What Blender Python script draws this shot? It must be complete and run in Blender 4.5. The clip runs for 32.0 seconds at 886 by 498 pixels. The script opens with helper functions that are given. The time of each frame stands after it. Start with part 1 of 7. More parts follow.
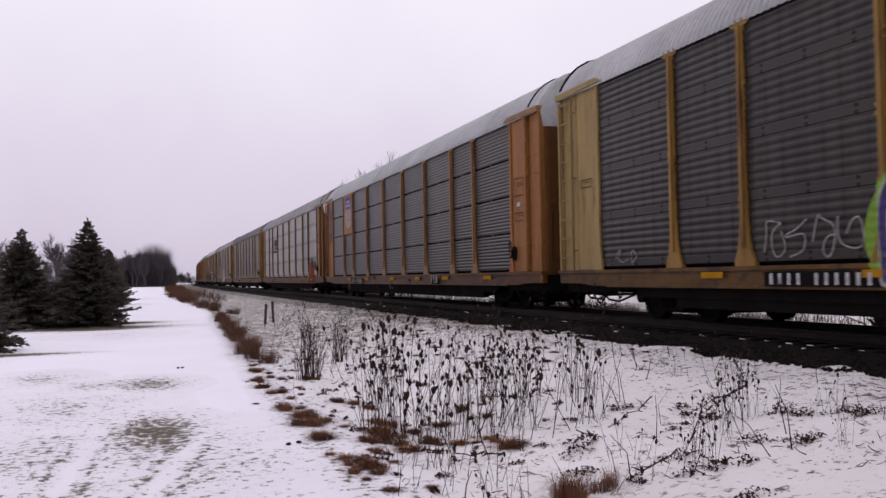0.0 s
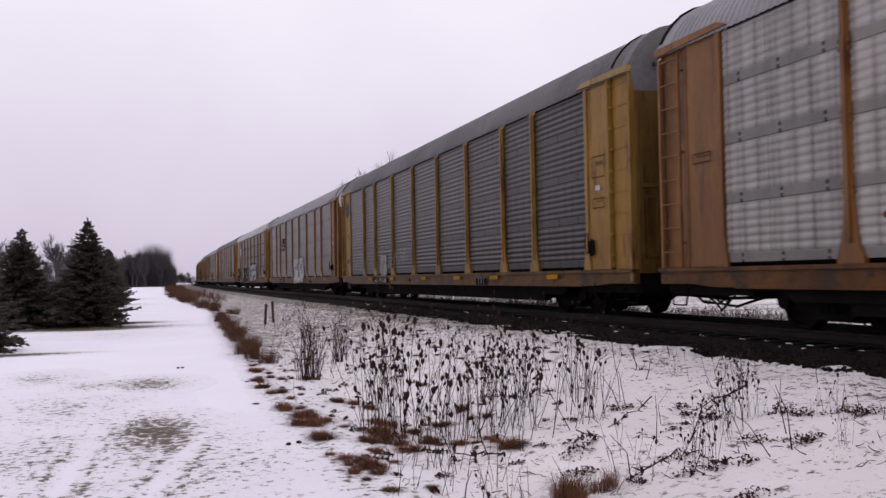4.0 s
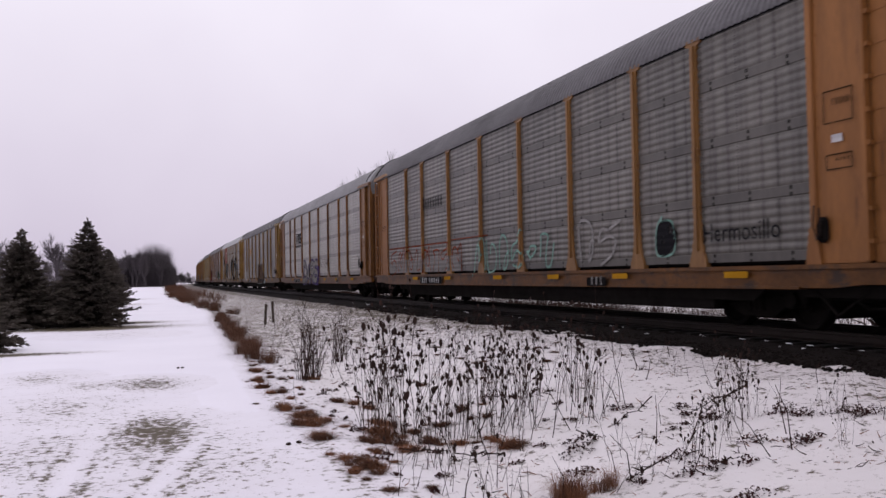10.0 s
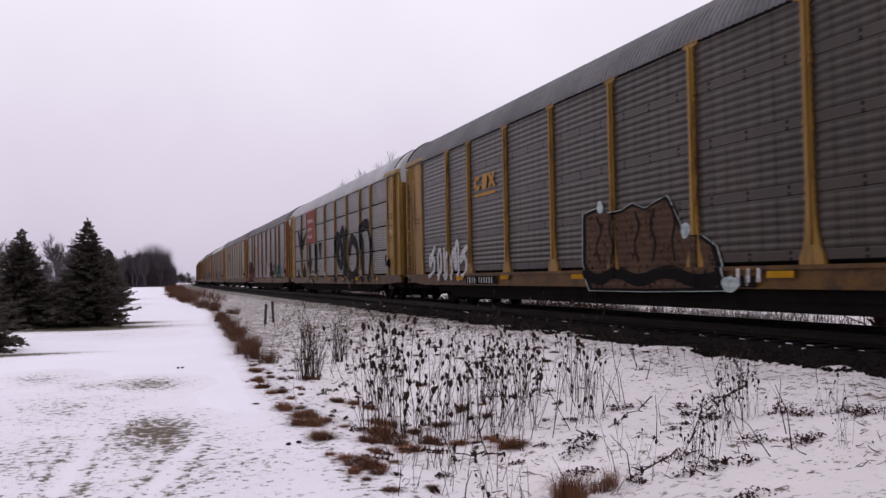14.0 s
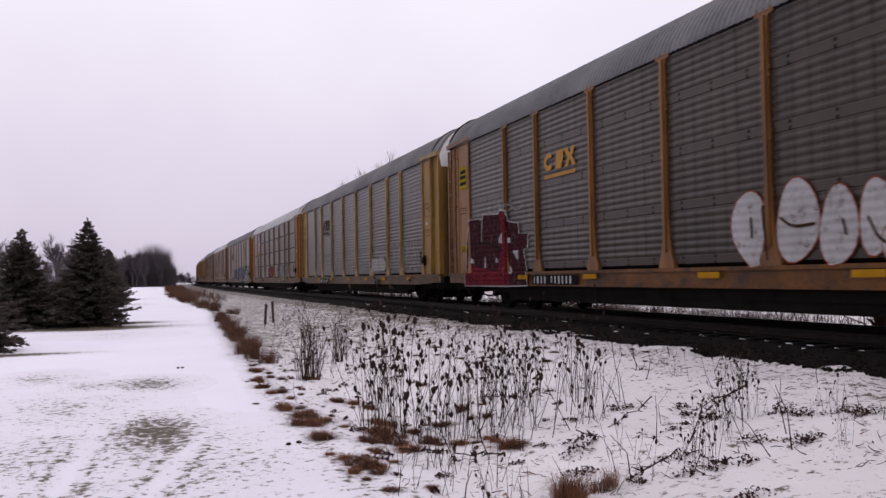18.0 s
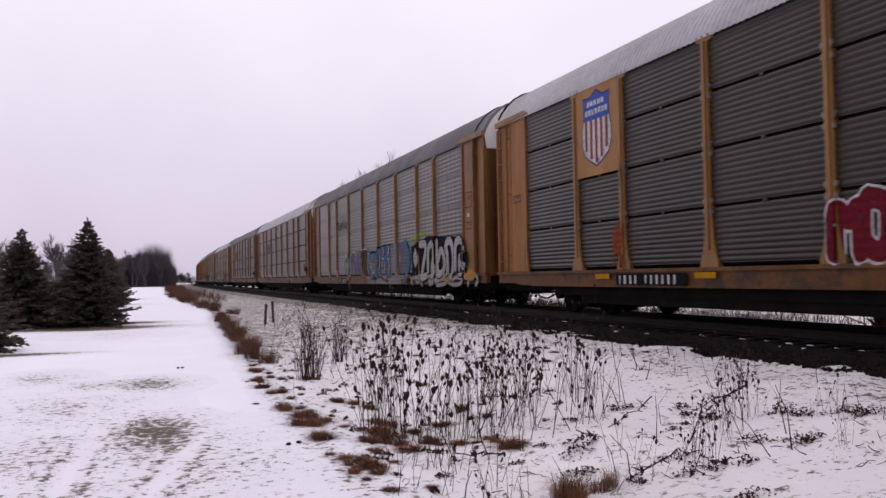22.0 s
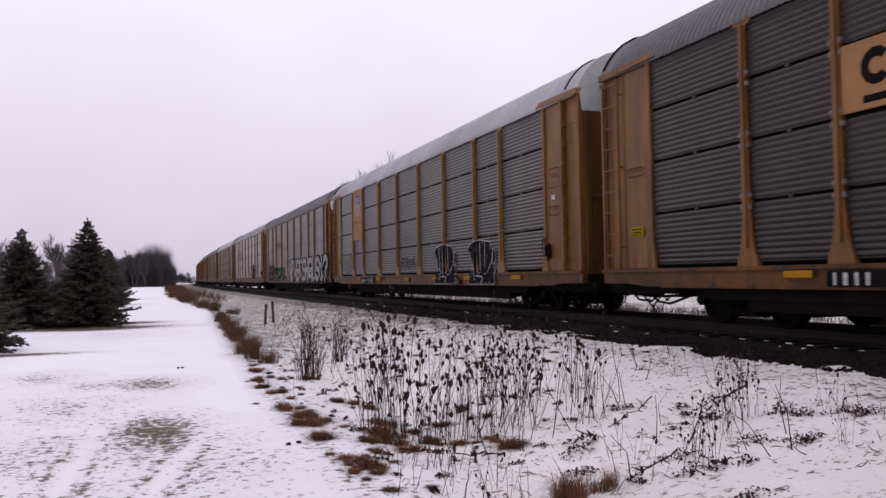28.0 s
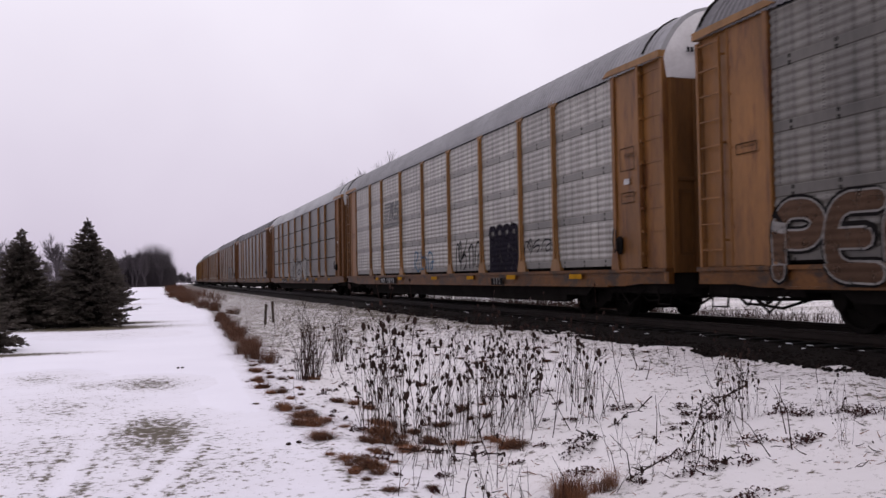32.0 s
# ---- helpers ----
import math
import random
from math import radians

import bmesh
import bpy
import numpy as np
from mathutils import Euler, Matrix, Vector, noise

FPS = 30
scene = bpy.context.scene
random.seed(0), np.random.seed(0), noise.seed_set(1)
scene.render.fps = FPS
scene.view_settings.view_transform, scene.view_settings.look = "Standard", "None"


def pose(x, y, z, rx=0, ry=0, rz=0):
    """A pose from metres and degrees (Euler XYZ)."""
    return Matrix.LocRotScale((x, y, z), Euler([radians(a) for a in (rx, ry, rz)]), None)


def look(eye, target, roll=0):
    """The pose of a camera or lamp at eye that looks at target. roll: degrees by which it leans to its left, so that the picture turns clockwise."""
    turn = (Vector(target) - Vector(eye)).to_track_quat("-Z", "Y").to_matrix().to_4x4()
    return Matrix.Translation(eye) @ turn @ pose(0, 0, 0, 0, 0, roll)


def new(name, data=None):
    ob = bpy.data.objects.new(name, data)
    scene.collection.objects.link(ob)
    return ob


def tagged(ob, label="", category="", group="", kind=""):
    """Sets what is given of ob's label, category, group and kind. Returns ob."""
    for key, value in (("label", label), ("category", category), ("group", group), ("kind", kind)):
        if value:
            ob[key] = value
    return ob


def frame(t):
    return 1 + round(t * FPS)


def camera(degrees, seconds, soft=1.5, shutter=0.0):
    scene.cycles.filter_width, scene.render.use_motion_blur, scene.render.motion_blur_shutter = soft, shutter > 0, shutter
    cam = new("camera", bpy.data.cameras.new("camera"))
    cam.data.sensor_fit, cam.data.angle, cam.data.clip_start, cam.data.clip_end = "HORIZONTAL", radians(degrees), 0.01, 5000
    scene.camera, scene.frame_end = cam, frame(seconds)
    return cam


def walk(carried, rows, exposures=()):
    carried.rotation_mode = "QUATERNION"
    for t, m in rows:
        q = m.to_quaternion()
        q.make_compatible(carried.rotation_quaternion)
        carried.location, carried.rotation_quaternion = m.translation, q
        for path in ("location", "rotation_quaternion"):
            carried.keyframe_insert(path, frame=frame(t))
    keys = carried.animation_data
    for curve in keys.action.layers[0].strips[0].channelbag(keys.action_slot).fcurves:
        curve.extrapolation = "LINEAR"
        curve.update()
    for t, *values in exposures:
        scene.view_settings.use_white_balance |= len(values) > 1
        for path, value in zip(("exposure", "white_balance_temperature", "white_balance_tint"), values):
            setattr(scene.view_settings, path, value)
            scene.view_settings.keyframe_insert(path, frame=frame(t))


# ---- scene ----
cam = camera(52.78, 32.0, soft=1.5, shutter=0.12)
EYE = (0.0, 0.0, 1.5)
STAND = look(EYE, (31.105, 94.991, 4.535), -1.0)
walk(cam, [(0.0, STAND), (32.0, STAND)], [(0.0, 0.0), (17.7, 0.0), (18.2, 0.06), (30.2, 0.06), (30.7, 0.0), (32.0, 0.0)])

# ---- world and light: a closed, bright overcast sky ----
world = bpy.data.worlds.new("overcast")
scene.world = world
world.use_nodes = True
wn, wl = world.node_tree.nodes, world.node_tree.links
wn.clear()
sky = wn.new("ShaderNodeTexSky")
sky.sky_type, sky.sun_disc = "NISHITA", False
sky.sun_elevation, sky.sun_rotation = radians(38), radians(150)
sky.air_density, sky.dust_density, sky.ozone_density = 1.0, 4.0, 1.0
grey = wn.new("ShaderNodeHueSaturation")
grey.inputs["Saturation"].default_value = 0.12
wl.new(sky.outputs[0], grey.inputs["Color"])
clouds = wn.new("ShaderNodeMix")
clouds.data_type = "RGBA"
clouds.inputs["Factor"].default_value = 0.9
clouds.inputs["B"].default_value = (9.7, 9.1, 10.35, 1)
wl.new(grey.outputs[0], clouds.inputs["A"])
bg = wn.new("ShaderNodeBackground")
bg.inputs["Strength"].default_value = 0.1
# the cloud thins towards the top and is greyer and mauve low down
tex = wn.new("ShaderNodeTexCoord")
sep = wn.new("ShaderNodeSeparateXYZ")
wl.new(tex.outputs["Generated"], sep.inputs[0])
rise = wn.new("ShaderNodeMapRange")
rise.inputs["From Min"].default_value, rise.inputs["From Max"].default_value = 0.0, 0.30
wl.new(sep.outputs["Z"], rise.inputs["Value"])
puffs = wn.new("ShaderNodeTexNoise")
puffs.inputs["Scale"].default_value, puffs.inputs["Detail"].default_value = 3.0, 4.0
wl.new(tex.outputs["Generated"], puffs.inputs["Vector"])
mottle = wn.new("ShaderNodeMath")
mottle.operation = "MULTIPLY_ADD"
mottle.inputs[1].default_value, mottle.inputs[2].default_value = 0.75, -0.36
wl.new(puffs.outputs["Fac"], mottle.inputs[0])
level = wn.new("ShaderNodeMath")
level.operation = "ADD"
wl.new(rise.outputs[0], level.inputs[0])
wl.new(mottle.outputs[0], level.inputs[1])
veil = wn.new("ShaderNodeValToRGB")
veil.color_ramp.elements[0].color, veil.color_ramp.elements[1].color = (0.695, 0.655, 0.715, 1), (1, 1, 1, 1)
wl.new(level.outputs[0], veil.inputs[0])
tint = wn.new("ShaderNodeMix")
tint.data_type, tint.blend_type = "RGBA", "MULTIPLY"
tint.inputs["Factor"].default_value = 1.0
wl.new(clouds.outputs["Result"], tint.inputs["A"])
wl.new(veil.outputs[0], tint.inputs["B"])
wl.new(tint.outputs["Result"], bg.inputs["Color"])
wout = wn.new("ShaderNodeOutputWorld")
wl.new(bg.outputs[0], wout.inputs[0])

sun = new("sun", bpy.data.lights.new("sun", "SUN"))
sun.data.energy, sun.data.angle, sun.data.color = 0.6, radians(40), (1.0, 0.97, 0.95)
sun.matrix_world = look((0, 0, 50), (-15.4, 26.7, 26.0))

# ---- plan: metres; the track runs along y and bends to the right far off ----
RAIL = 0.57          # rail head
MID = 10.44          # middle of the track
BEND, RADIUS = 100.0, 3900.0
PITCH, SPEED = 28.6, 15.386
FIRST, LAST = -1, 28


def dev(y):
    """How far the line has swung to the right at y."""
    return 0.0 if y < BEND else (y - BEND) ** 2 / (2 * RADIUS)


def heading(y):
    return 0.0 if y < BEND else -math.degrees(math.atan((y - BEND) / RADIUS))


# ---- materials ----
def node(nt, kind, **values):
    n = nt.nodes.new(kind)
    for k, v in values.items():
        n.inputs[k].default_value = v
    return n


def mat(name, dark, light, rough=0.7, metal=0.0, scale=3.0, fine=60.0, bump=0.1, stretch=(1, 1, 1), vary=0.0,
        rust=None, rust_amount=0.45, spec=0.15):
    """Two-scale noise between two colours, fine bump, streaks by stretch, variation by object, and optional rust stains."""
    m = bpy.data.materials.new(name)
    m.use_nodes = True
    nt = m.node_tree
    b = nt.nodes["Principled BSDF"]
    b.inputs["Roughness"].default_value, b.inputs["Metallic"].default_value = rough, metal
    b.inputs["Specular IOR Level"].default_value = spec
    tc = nt.nodes.new("ShaderNodeTexCoord")
    mp = nt.nodes.new("ShaderNodeMapping")
    mp.inputs["Scale"].default_value = stretch
    nt.links.new(tc.outputs["Object"], mp.inputs["Vector"])
    info = nt.nodes.new("ShaderNodeObjectInfo")
    off = node(nt, "ShaderNodeVectorMath")
    off.operation = "MULTIPLY_ADD"
    comb = nt.nodes.new("ShaderNodeCombineXYZ")
    for i in range(3):
        nt.links.new(info.outputs["Random"], comb.inputs[i])
    nt.links.new(comb.outputs[0], off.inputs[0])
    off.inputs[1].default_value = (37, 53, 29)
    nt.links.new(mp.outputs[0], off.inputs[2])
    big = node(nt, "ShaderNodeTexNoise", Scale=scale, Detail=6.0, Roughness=0.65)
    nt.links.new(off.outputs[0], big.inputs["Vector"])
    small = node(nt, "ShaderNodeTexNoise", Scale=fine, Detail=3.0, Roughness=0.6)
    nt.links.new(off.outputs[0], small.inputs["Vector"])
    addn = nt.nodes.new("ShaderNodeMath")
    addn.operation = "MULTIPLY_ADD"
    nt.links.new(small.outputs["Fac"], addn.inputs[0])
    addn.inputs[1].default_value = 0.35
    nt.links.new(big.outputs["Fac"], addn.inputs[2])
    ramp = nt.nodes.new("ShaderNodeValToRGB")
    ramp.color_ramp.elements[0].position, ramp.color_ramp.elements[1].position = 0.42, 0.92
    ramp.color_ramp.elements[0].color, ramp.color_ramp.elements[1].color = (*dark, 1), (*light, 1)
    nt.links.new(addn.outputs[0], ramp.inputs[0])
    col = ramp.outputs["Color"]
    if vary:
        hs = nt.nodes.new("ShaderNodeHueSaturation")
        mr = node(nt, "ShaderNodeMapRange")
        mr.inputs["To Min"].default_value, mr.inputs["To Max"].default_value = 1 - vary, 1 + vary
        nt.links.new(info.outputs["Random"], mr.inputs["Value"])
        nt.links.new(mr.outputs[0], hs.inputs["Value"])
        nt.links.new(col, hs.inputs["Color"])
        col = hs.outputs["Color"]
    if rust:
        rn = node(nt, "ShaderNodeTexNoise", Scale=scale * 1.7, Detail=8.0, Roughness=0.7)
        nt.links.new(off.outputs[0], rn.inputs["Vector"])
        rr = nt.nodes.new("ShaderNodeValToRGB")
        rr.color_ramp.elements[0].position, rr.color_ramp.elements[1].position = 1 - rust_amount, 1 - rust_amount + 0.12
        nt.links.new(rn.outputs["Fac"], rr.inputs[0])
        mx = nt.nodes.new("ShaderNodeMix")
        mx.data_type = "RGBA"
        nt.links.new(rr.outputs["Color"], mx.inputs["Factor"])
        nt.links.new(col, mx.inputs["A"])
        mx.inputs["B"].default_value = (*rust, 1)
        col = mx.outputs["Result"]
    nt.links.new(col, b.inputs["Base Color"])
    if bump:
        bp = node(nt, "ShaderNodeBump", Strength=bump, Distance=0.01)
        nt.links.new(small.outputs["Fac"], bp.inputs["Height"])
        nt.links.new(bp.outputs[0], b.inputs["Normal"])
    return m


RUST = (0.075, 0.026, 0.008)
M = {
    "steel_dark": mat("weathered_dark_steel", (0.0080, 0.0050, 0.0032), (0.0235, 0.0152, 0.0098), 0.34, 0.0, 0.9, 9, 0.15, (1, 1, 0.35), 0.18, spec=0.31),
    "steel_dark_punched": mat("weathered_dark_punched_steel", (0.0067, 0.0046, 0.0034), (0.0197, 0.0139, 0.0100), 0.34, 0.0, 0.9, 9, 0.15, (1, 1, 0.35), 0.18, spec=0.28),
    "steel_brown": mat("brownish_dirty_steel", (0.0138, 0.0092, 0.0059), (0.0405, 0.0276, 0.0178), 0.34, 0.0, 0.9, 9, 0.15, (1, 1, 0.35), 0.15, spec=0.28),
    "steel_grey": mat("dull_grey_weathered_steel", (0.0181, 0.0147, 0.0116), (0.0512, 0.0420, 0.0336), 0.34, 0.0, 0.9, 9, 0.15, (1, 1, 0.35), 0.14, spec=0.34),
    "steel_mid": mat("dull_galvanized_steel", (0.0496, 0.0440, 0.0374), (0.1279, 0.1152, 0.0984), 0.4, 0.0, 1.1, 11, 0.15, (1, 1, 0.4), 0.14, spec=0.52),
    "steel_light": mat("bright_galvanized_steel", (0.1707, 0.1614, 0.1448), (0.3605, 0.3399, 0.3062), 0.4, 0.0, 1.1, 11, 0.15, (1, 1, 0.4), 0.10, spec=0.6),
    "yellow": mat("dirty_yellow_paint", (0.12, 0.064, 0.011), (0.275, 0.155, 0.032), 0.55, 0, 1.3, 20, 0.1, (1.7, 1.7, 0.28), 0.1, RUST, 0.47, spec=0.28),
    "cream": mat("faded_yellow_paint", (0.16, 0.105, 0.035), (0.31, 0.215, 0.08), 0.6, 0, 1.3, 20, 0.1, (1.7, 1.7, 0.28), 0.1, RUST, 0.43, spec=0.28),
    "orange": mat("dirty_orange_paint", (0.075, 0.032, 0.008), (0.215, 0.094, 0.024), 0.48, 0, 1.2, 20, 0.1, (1.7, 1.7, 0.28), 0.12, RUST, 0.48, spec=0.28),
    "peach": mat("faded_orange_paint", (0.13, 0.052, 0.013), (0.28, 0.118, 0.034), 0.6, 0, 1.2, 20, 0.1, (1.7, 1.7, 0.28), 0.1, RUST, 0.42, spec=0.28),
    "sill_yellow": mat("grimy_yellow_sill_paint", (0.034, 0.016, 0.0035), (0.135, 0.064, 0.011), 0.5, 0, 1.6, 18, 0.15, (1, 0.7, 0.9), 0.1, (0.032, 0.019, 0.012), 0.50, spec=0.2),
    "sill_orange": mat("grimy_orange_sill_paint", (0.036, 0.014, 0.003), (0.135, 0.052, 0.009), 0.5, 0, 1.6, 18, 0.15, (1, 0.7, 0.9), 0.1, (0.032, 0.019, 0.012), 0.50, spec=0.2),
    "tan": mat("faded_tan_paint", (0.115, 0.056, 0.017), (0.255, 0.128, 0.042), 0.5, 0, 1.3, 20, 0.1, (1.7, 1.7, 0.28), 0.1, RUST, 0.42, spec=0.28),
    "brown": mat("grimy_brown_paint", (0.065, 0.028, 0.011), (0.145, 0.066, 0.026), 0.65, 0, 1.2, 20, 0.1, (1, 1, 0.4), 0.12, RUST, 0.38),
    # end doors: bay paints darkened for the shade between coupled cars
    "door_yellow": mat("shaded_grimy_yellow_door_paint", (0.065, 0.036, 0.008), (0.165, 0.092, 0.021), 0.6, 0, 1.2, 20, 0.1, (1.7, 1.7, 0.28), 0.1, RUST, 0.46, spec=0.2),
    "door_orange": mat("shaded_grimy_orange_door_paint", (0.045, 0.019, 0.005), (0.130, 0.055, 0.014), 0.6, 0, 1.2, 20, 0.1, (1.7, 1.7, 0.28), 0.1, RUST, 0.46, spec=0.2),
    "roof_white": mat("pale_ribbed_roof_metal", (0.27, 0.27, 0.275), (0.45, 0.45, 0.46), 0.5, 0, 0.5, 8, 0.08),
    "roof_grey": mat("grimy_grey_roof_metal", (0.08, 0.077, 0.08), (0.17, 0.165, 0.17), 0.55, 0, 0.5, 8, 0.08),
    "roof_mid": mat("dull_grey_roof_metal", (0.17, 0.168, 0.172), (0.30, 0.297, 0.305), 0.5, 0, 0.5, 8, 0.08),
    "white": mat("dirty_white_paint", (0.45, 0.43, 0.43), (0.66, 0.64, 0.64), 0.6, 0, 1.5, 20, 0.06),
    "black": mat("black_grimy_steel_and_shade", (0.005, 0.0042, 0.0038), (0.013, 0.0112, 0.010), 0.95, 0, 2, 30, 0.2, spec=0.03),
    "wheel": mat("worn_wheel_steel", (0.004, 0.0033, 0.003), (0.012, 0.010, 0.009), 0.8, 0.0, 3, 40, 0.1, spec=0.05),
    "rail": mat("brown_rail_steel", (0.010, 0.007, 0.0055), (0.028, 0.02, 0.017), 0.55, 0.2, 2, 40, 0.1),
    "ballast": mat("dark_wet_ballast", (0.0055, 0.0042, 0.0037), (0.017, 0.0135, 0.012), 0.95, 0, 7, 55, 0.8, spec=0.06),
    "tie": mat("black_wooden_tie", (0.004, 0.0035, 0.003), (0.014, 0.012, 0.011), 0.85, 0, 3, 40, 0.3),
    "needles": mat("dark_spruce_needles", (0.050, 0.042, 0.038), (0.135, 0.115, 0.100), 0.9, 0, 2, 30, 0),
    "bark": mat("dark_bark", (0.02, 0.016, 0.014), (0.06, 0.05, 0.045), 0.9, 0, 6, 60, 0.4),
    # bare-twig grey, raised somewhat to imitate haze over distance
    "twig": mat("grey_bare_twigs", (0.10, 0.088, 0.096), (0.16, 0.142, 0.152), 0.9, 0, 2, 30, 0),
    "weed": mat("dry_dark_weed_stems", (0.011, 0.0055, 0.0045), (0.044, 0.023, 0.018), 0.85, 0, 4, 60, 0),
    "seed": mat("dark_seed_heads", (0.011, 0.006, 0.005), (0.038, 0.021, 0.017), 0.9, 0, 9, 90, 0.3),
    "straw": mat("dead_brown_grass", (0.085, 0.034, 0.017), (0.25, 0.112, 0.060), 0.85, 0, 5, 60, 0),
    "straw_dark": mat("dark_dead_grass", (0.038, 0.017, 0.010), (0.125, 0.058, 0.034), 0.85, 0, 5, 60, 0),
    "post": mat("dark_wooden_stake", (0.02, 0.014, 0.012), (0.06, 0.04, 0.03), 0.85, 0, 6, 60, 0.3),
}


def punched(m, strength, plain=0.35):
    """Rows of small holes in each band of a panel, in columns, and a plain strip at the band's foot."""
    nt = m.node_tree
    b = nt.nodes["Principled BSDF"]
    src = b.inputs["Base Color"].links[0].from_socket
    tc = nt.nodes.new("ShaderNodeTexCoord")
    sp = nt.nodes.new("ShaderNodeSeparateXYZ")
    nt.links.new(tc.outputs["Object"], sp.inputs[0])

    def op(kind, a, c=None, d=None):
        n = nt.nodes.new("ShaderNodeMath")
        n.operation = kind
        for i, v in enumerate((a, c, d)):
            if v is None:
                continue
            if isinstance(v, (int, float)):
                n.inputs[i].default_value = v
            else:
                nt.links.new(v, n.inputs[i])
        return n.outputs[0]

    y, z = sp.outputs["Y"], sp.outputs["Z"]
    holes = op("GREATER_THAN", op("MULTIPLY", op("SINE", op("MULTIPLY", y, 110.0)), op("SINE", op("MULTIPLY", z, 98.0))), 0.30)
    cols = op("MULTIPLY_ADD", op("SINE", op("MULTIPLY", y, 15.5)), 0.5, 0.5)
    cols2 = op("MULTIPLY_ADD", op("SINE", op("MULTIPLY_ADD", y, 37.0, 1.3)), 0.35, 0.65)
    strip = op("GREATER_THAN", op("FRACT", op("DIVIDE", op("SUBTRACT", z, 1.04), 0.965)), 0.19)
    fac = op("MULTIPLY", op("MULTIPLY_ADD", holes, 0.35, op("MULTIPLY", op("MULTIPLY", cols, cols2), 0.5)), strip)
    fac = op("ADD", fac, op("MULTIPLY", op("SUBTRACT", 1.0, strip), plain))
    row = op("FRACT", op("DIVIDE", op("SUBTRACT", z, 1.04), 0.965))
    # pairs of bolts in three columns on each strip, and seams of small holes below them
    col = op("ABSOLUTE", op("SUBTRACT", op("FRACT", op("MULTIPLY_ADD", y, 1.0 / 0.95, 0.5)), 0.5))
    pair = op("MAXIMUM", op("LESS_THAN", op("ABSOLUTE", op("SUBTRACT", row, 0.045)), 0.030), op("LESS_THAN", op("ABSOLUTE", op("SUBTRACT", row, 0.150)), 0.030))
    rivet = op("MULTIPLY", op("LESS_THAN", col, 0.034), pair)
    seam = op("ABSOLUTE", op("SUBTRACT", op("FRACT", op("MULTIPLY_ADD", y, 1.0 / 0.95, 0.22)), 0.5))
    seam = op("MULTIPLY", op("MULTIPLY", op("LESS_THAN", seam, 0.020), op("GREATER_THAN", op("SINE", op("MULTIPLY", z, 130.0)), 0.0)), strip)
    rivet = op("MAXIMUM", op("MULTIPLY", rivet, 1.3), op("MULTIPLY", seam, 0.9))
    fac = op("MULTIPLY", op("MAXIMUM", fac, op("MULTIPLY", rivet, 1.0)), strength)
    mx = nt.nodes.new("ShaderNodeMix")
    mx.data_type = "RGBA"
    mx.blend_type = "MULTIPLY"
    # holes have no gloss
    gloss = b.inputs["Specular IOR Level"].default_value
    nt.links.new(op("MAXIMUM", op("MULTIPLY_ADD", fac, -gloss * 1.1, gloss * 1.25), 0.0), b.inputs["Specular IOR Level"])
    nt.links.new(fac, mx.inputs["Factor"])
    nt.links.new(src, mx.inputs["A"])
    mx.inputs["B"].default_value = (0.18, 0.18, 0.18, 1)
    nt.links.new(mx.outputs["Result"], b.inputs["Base Color"])


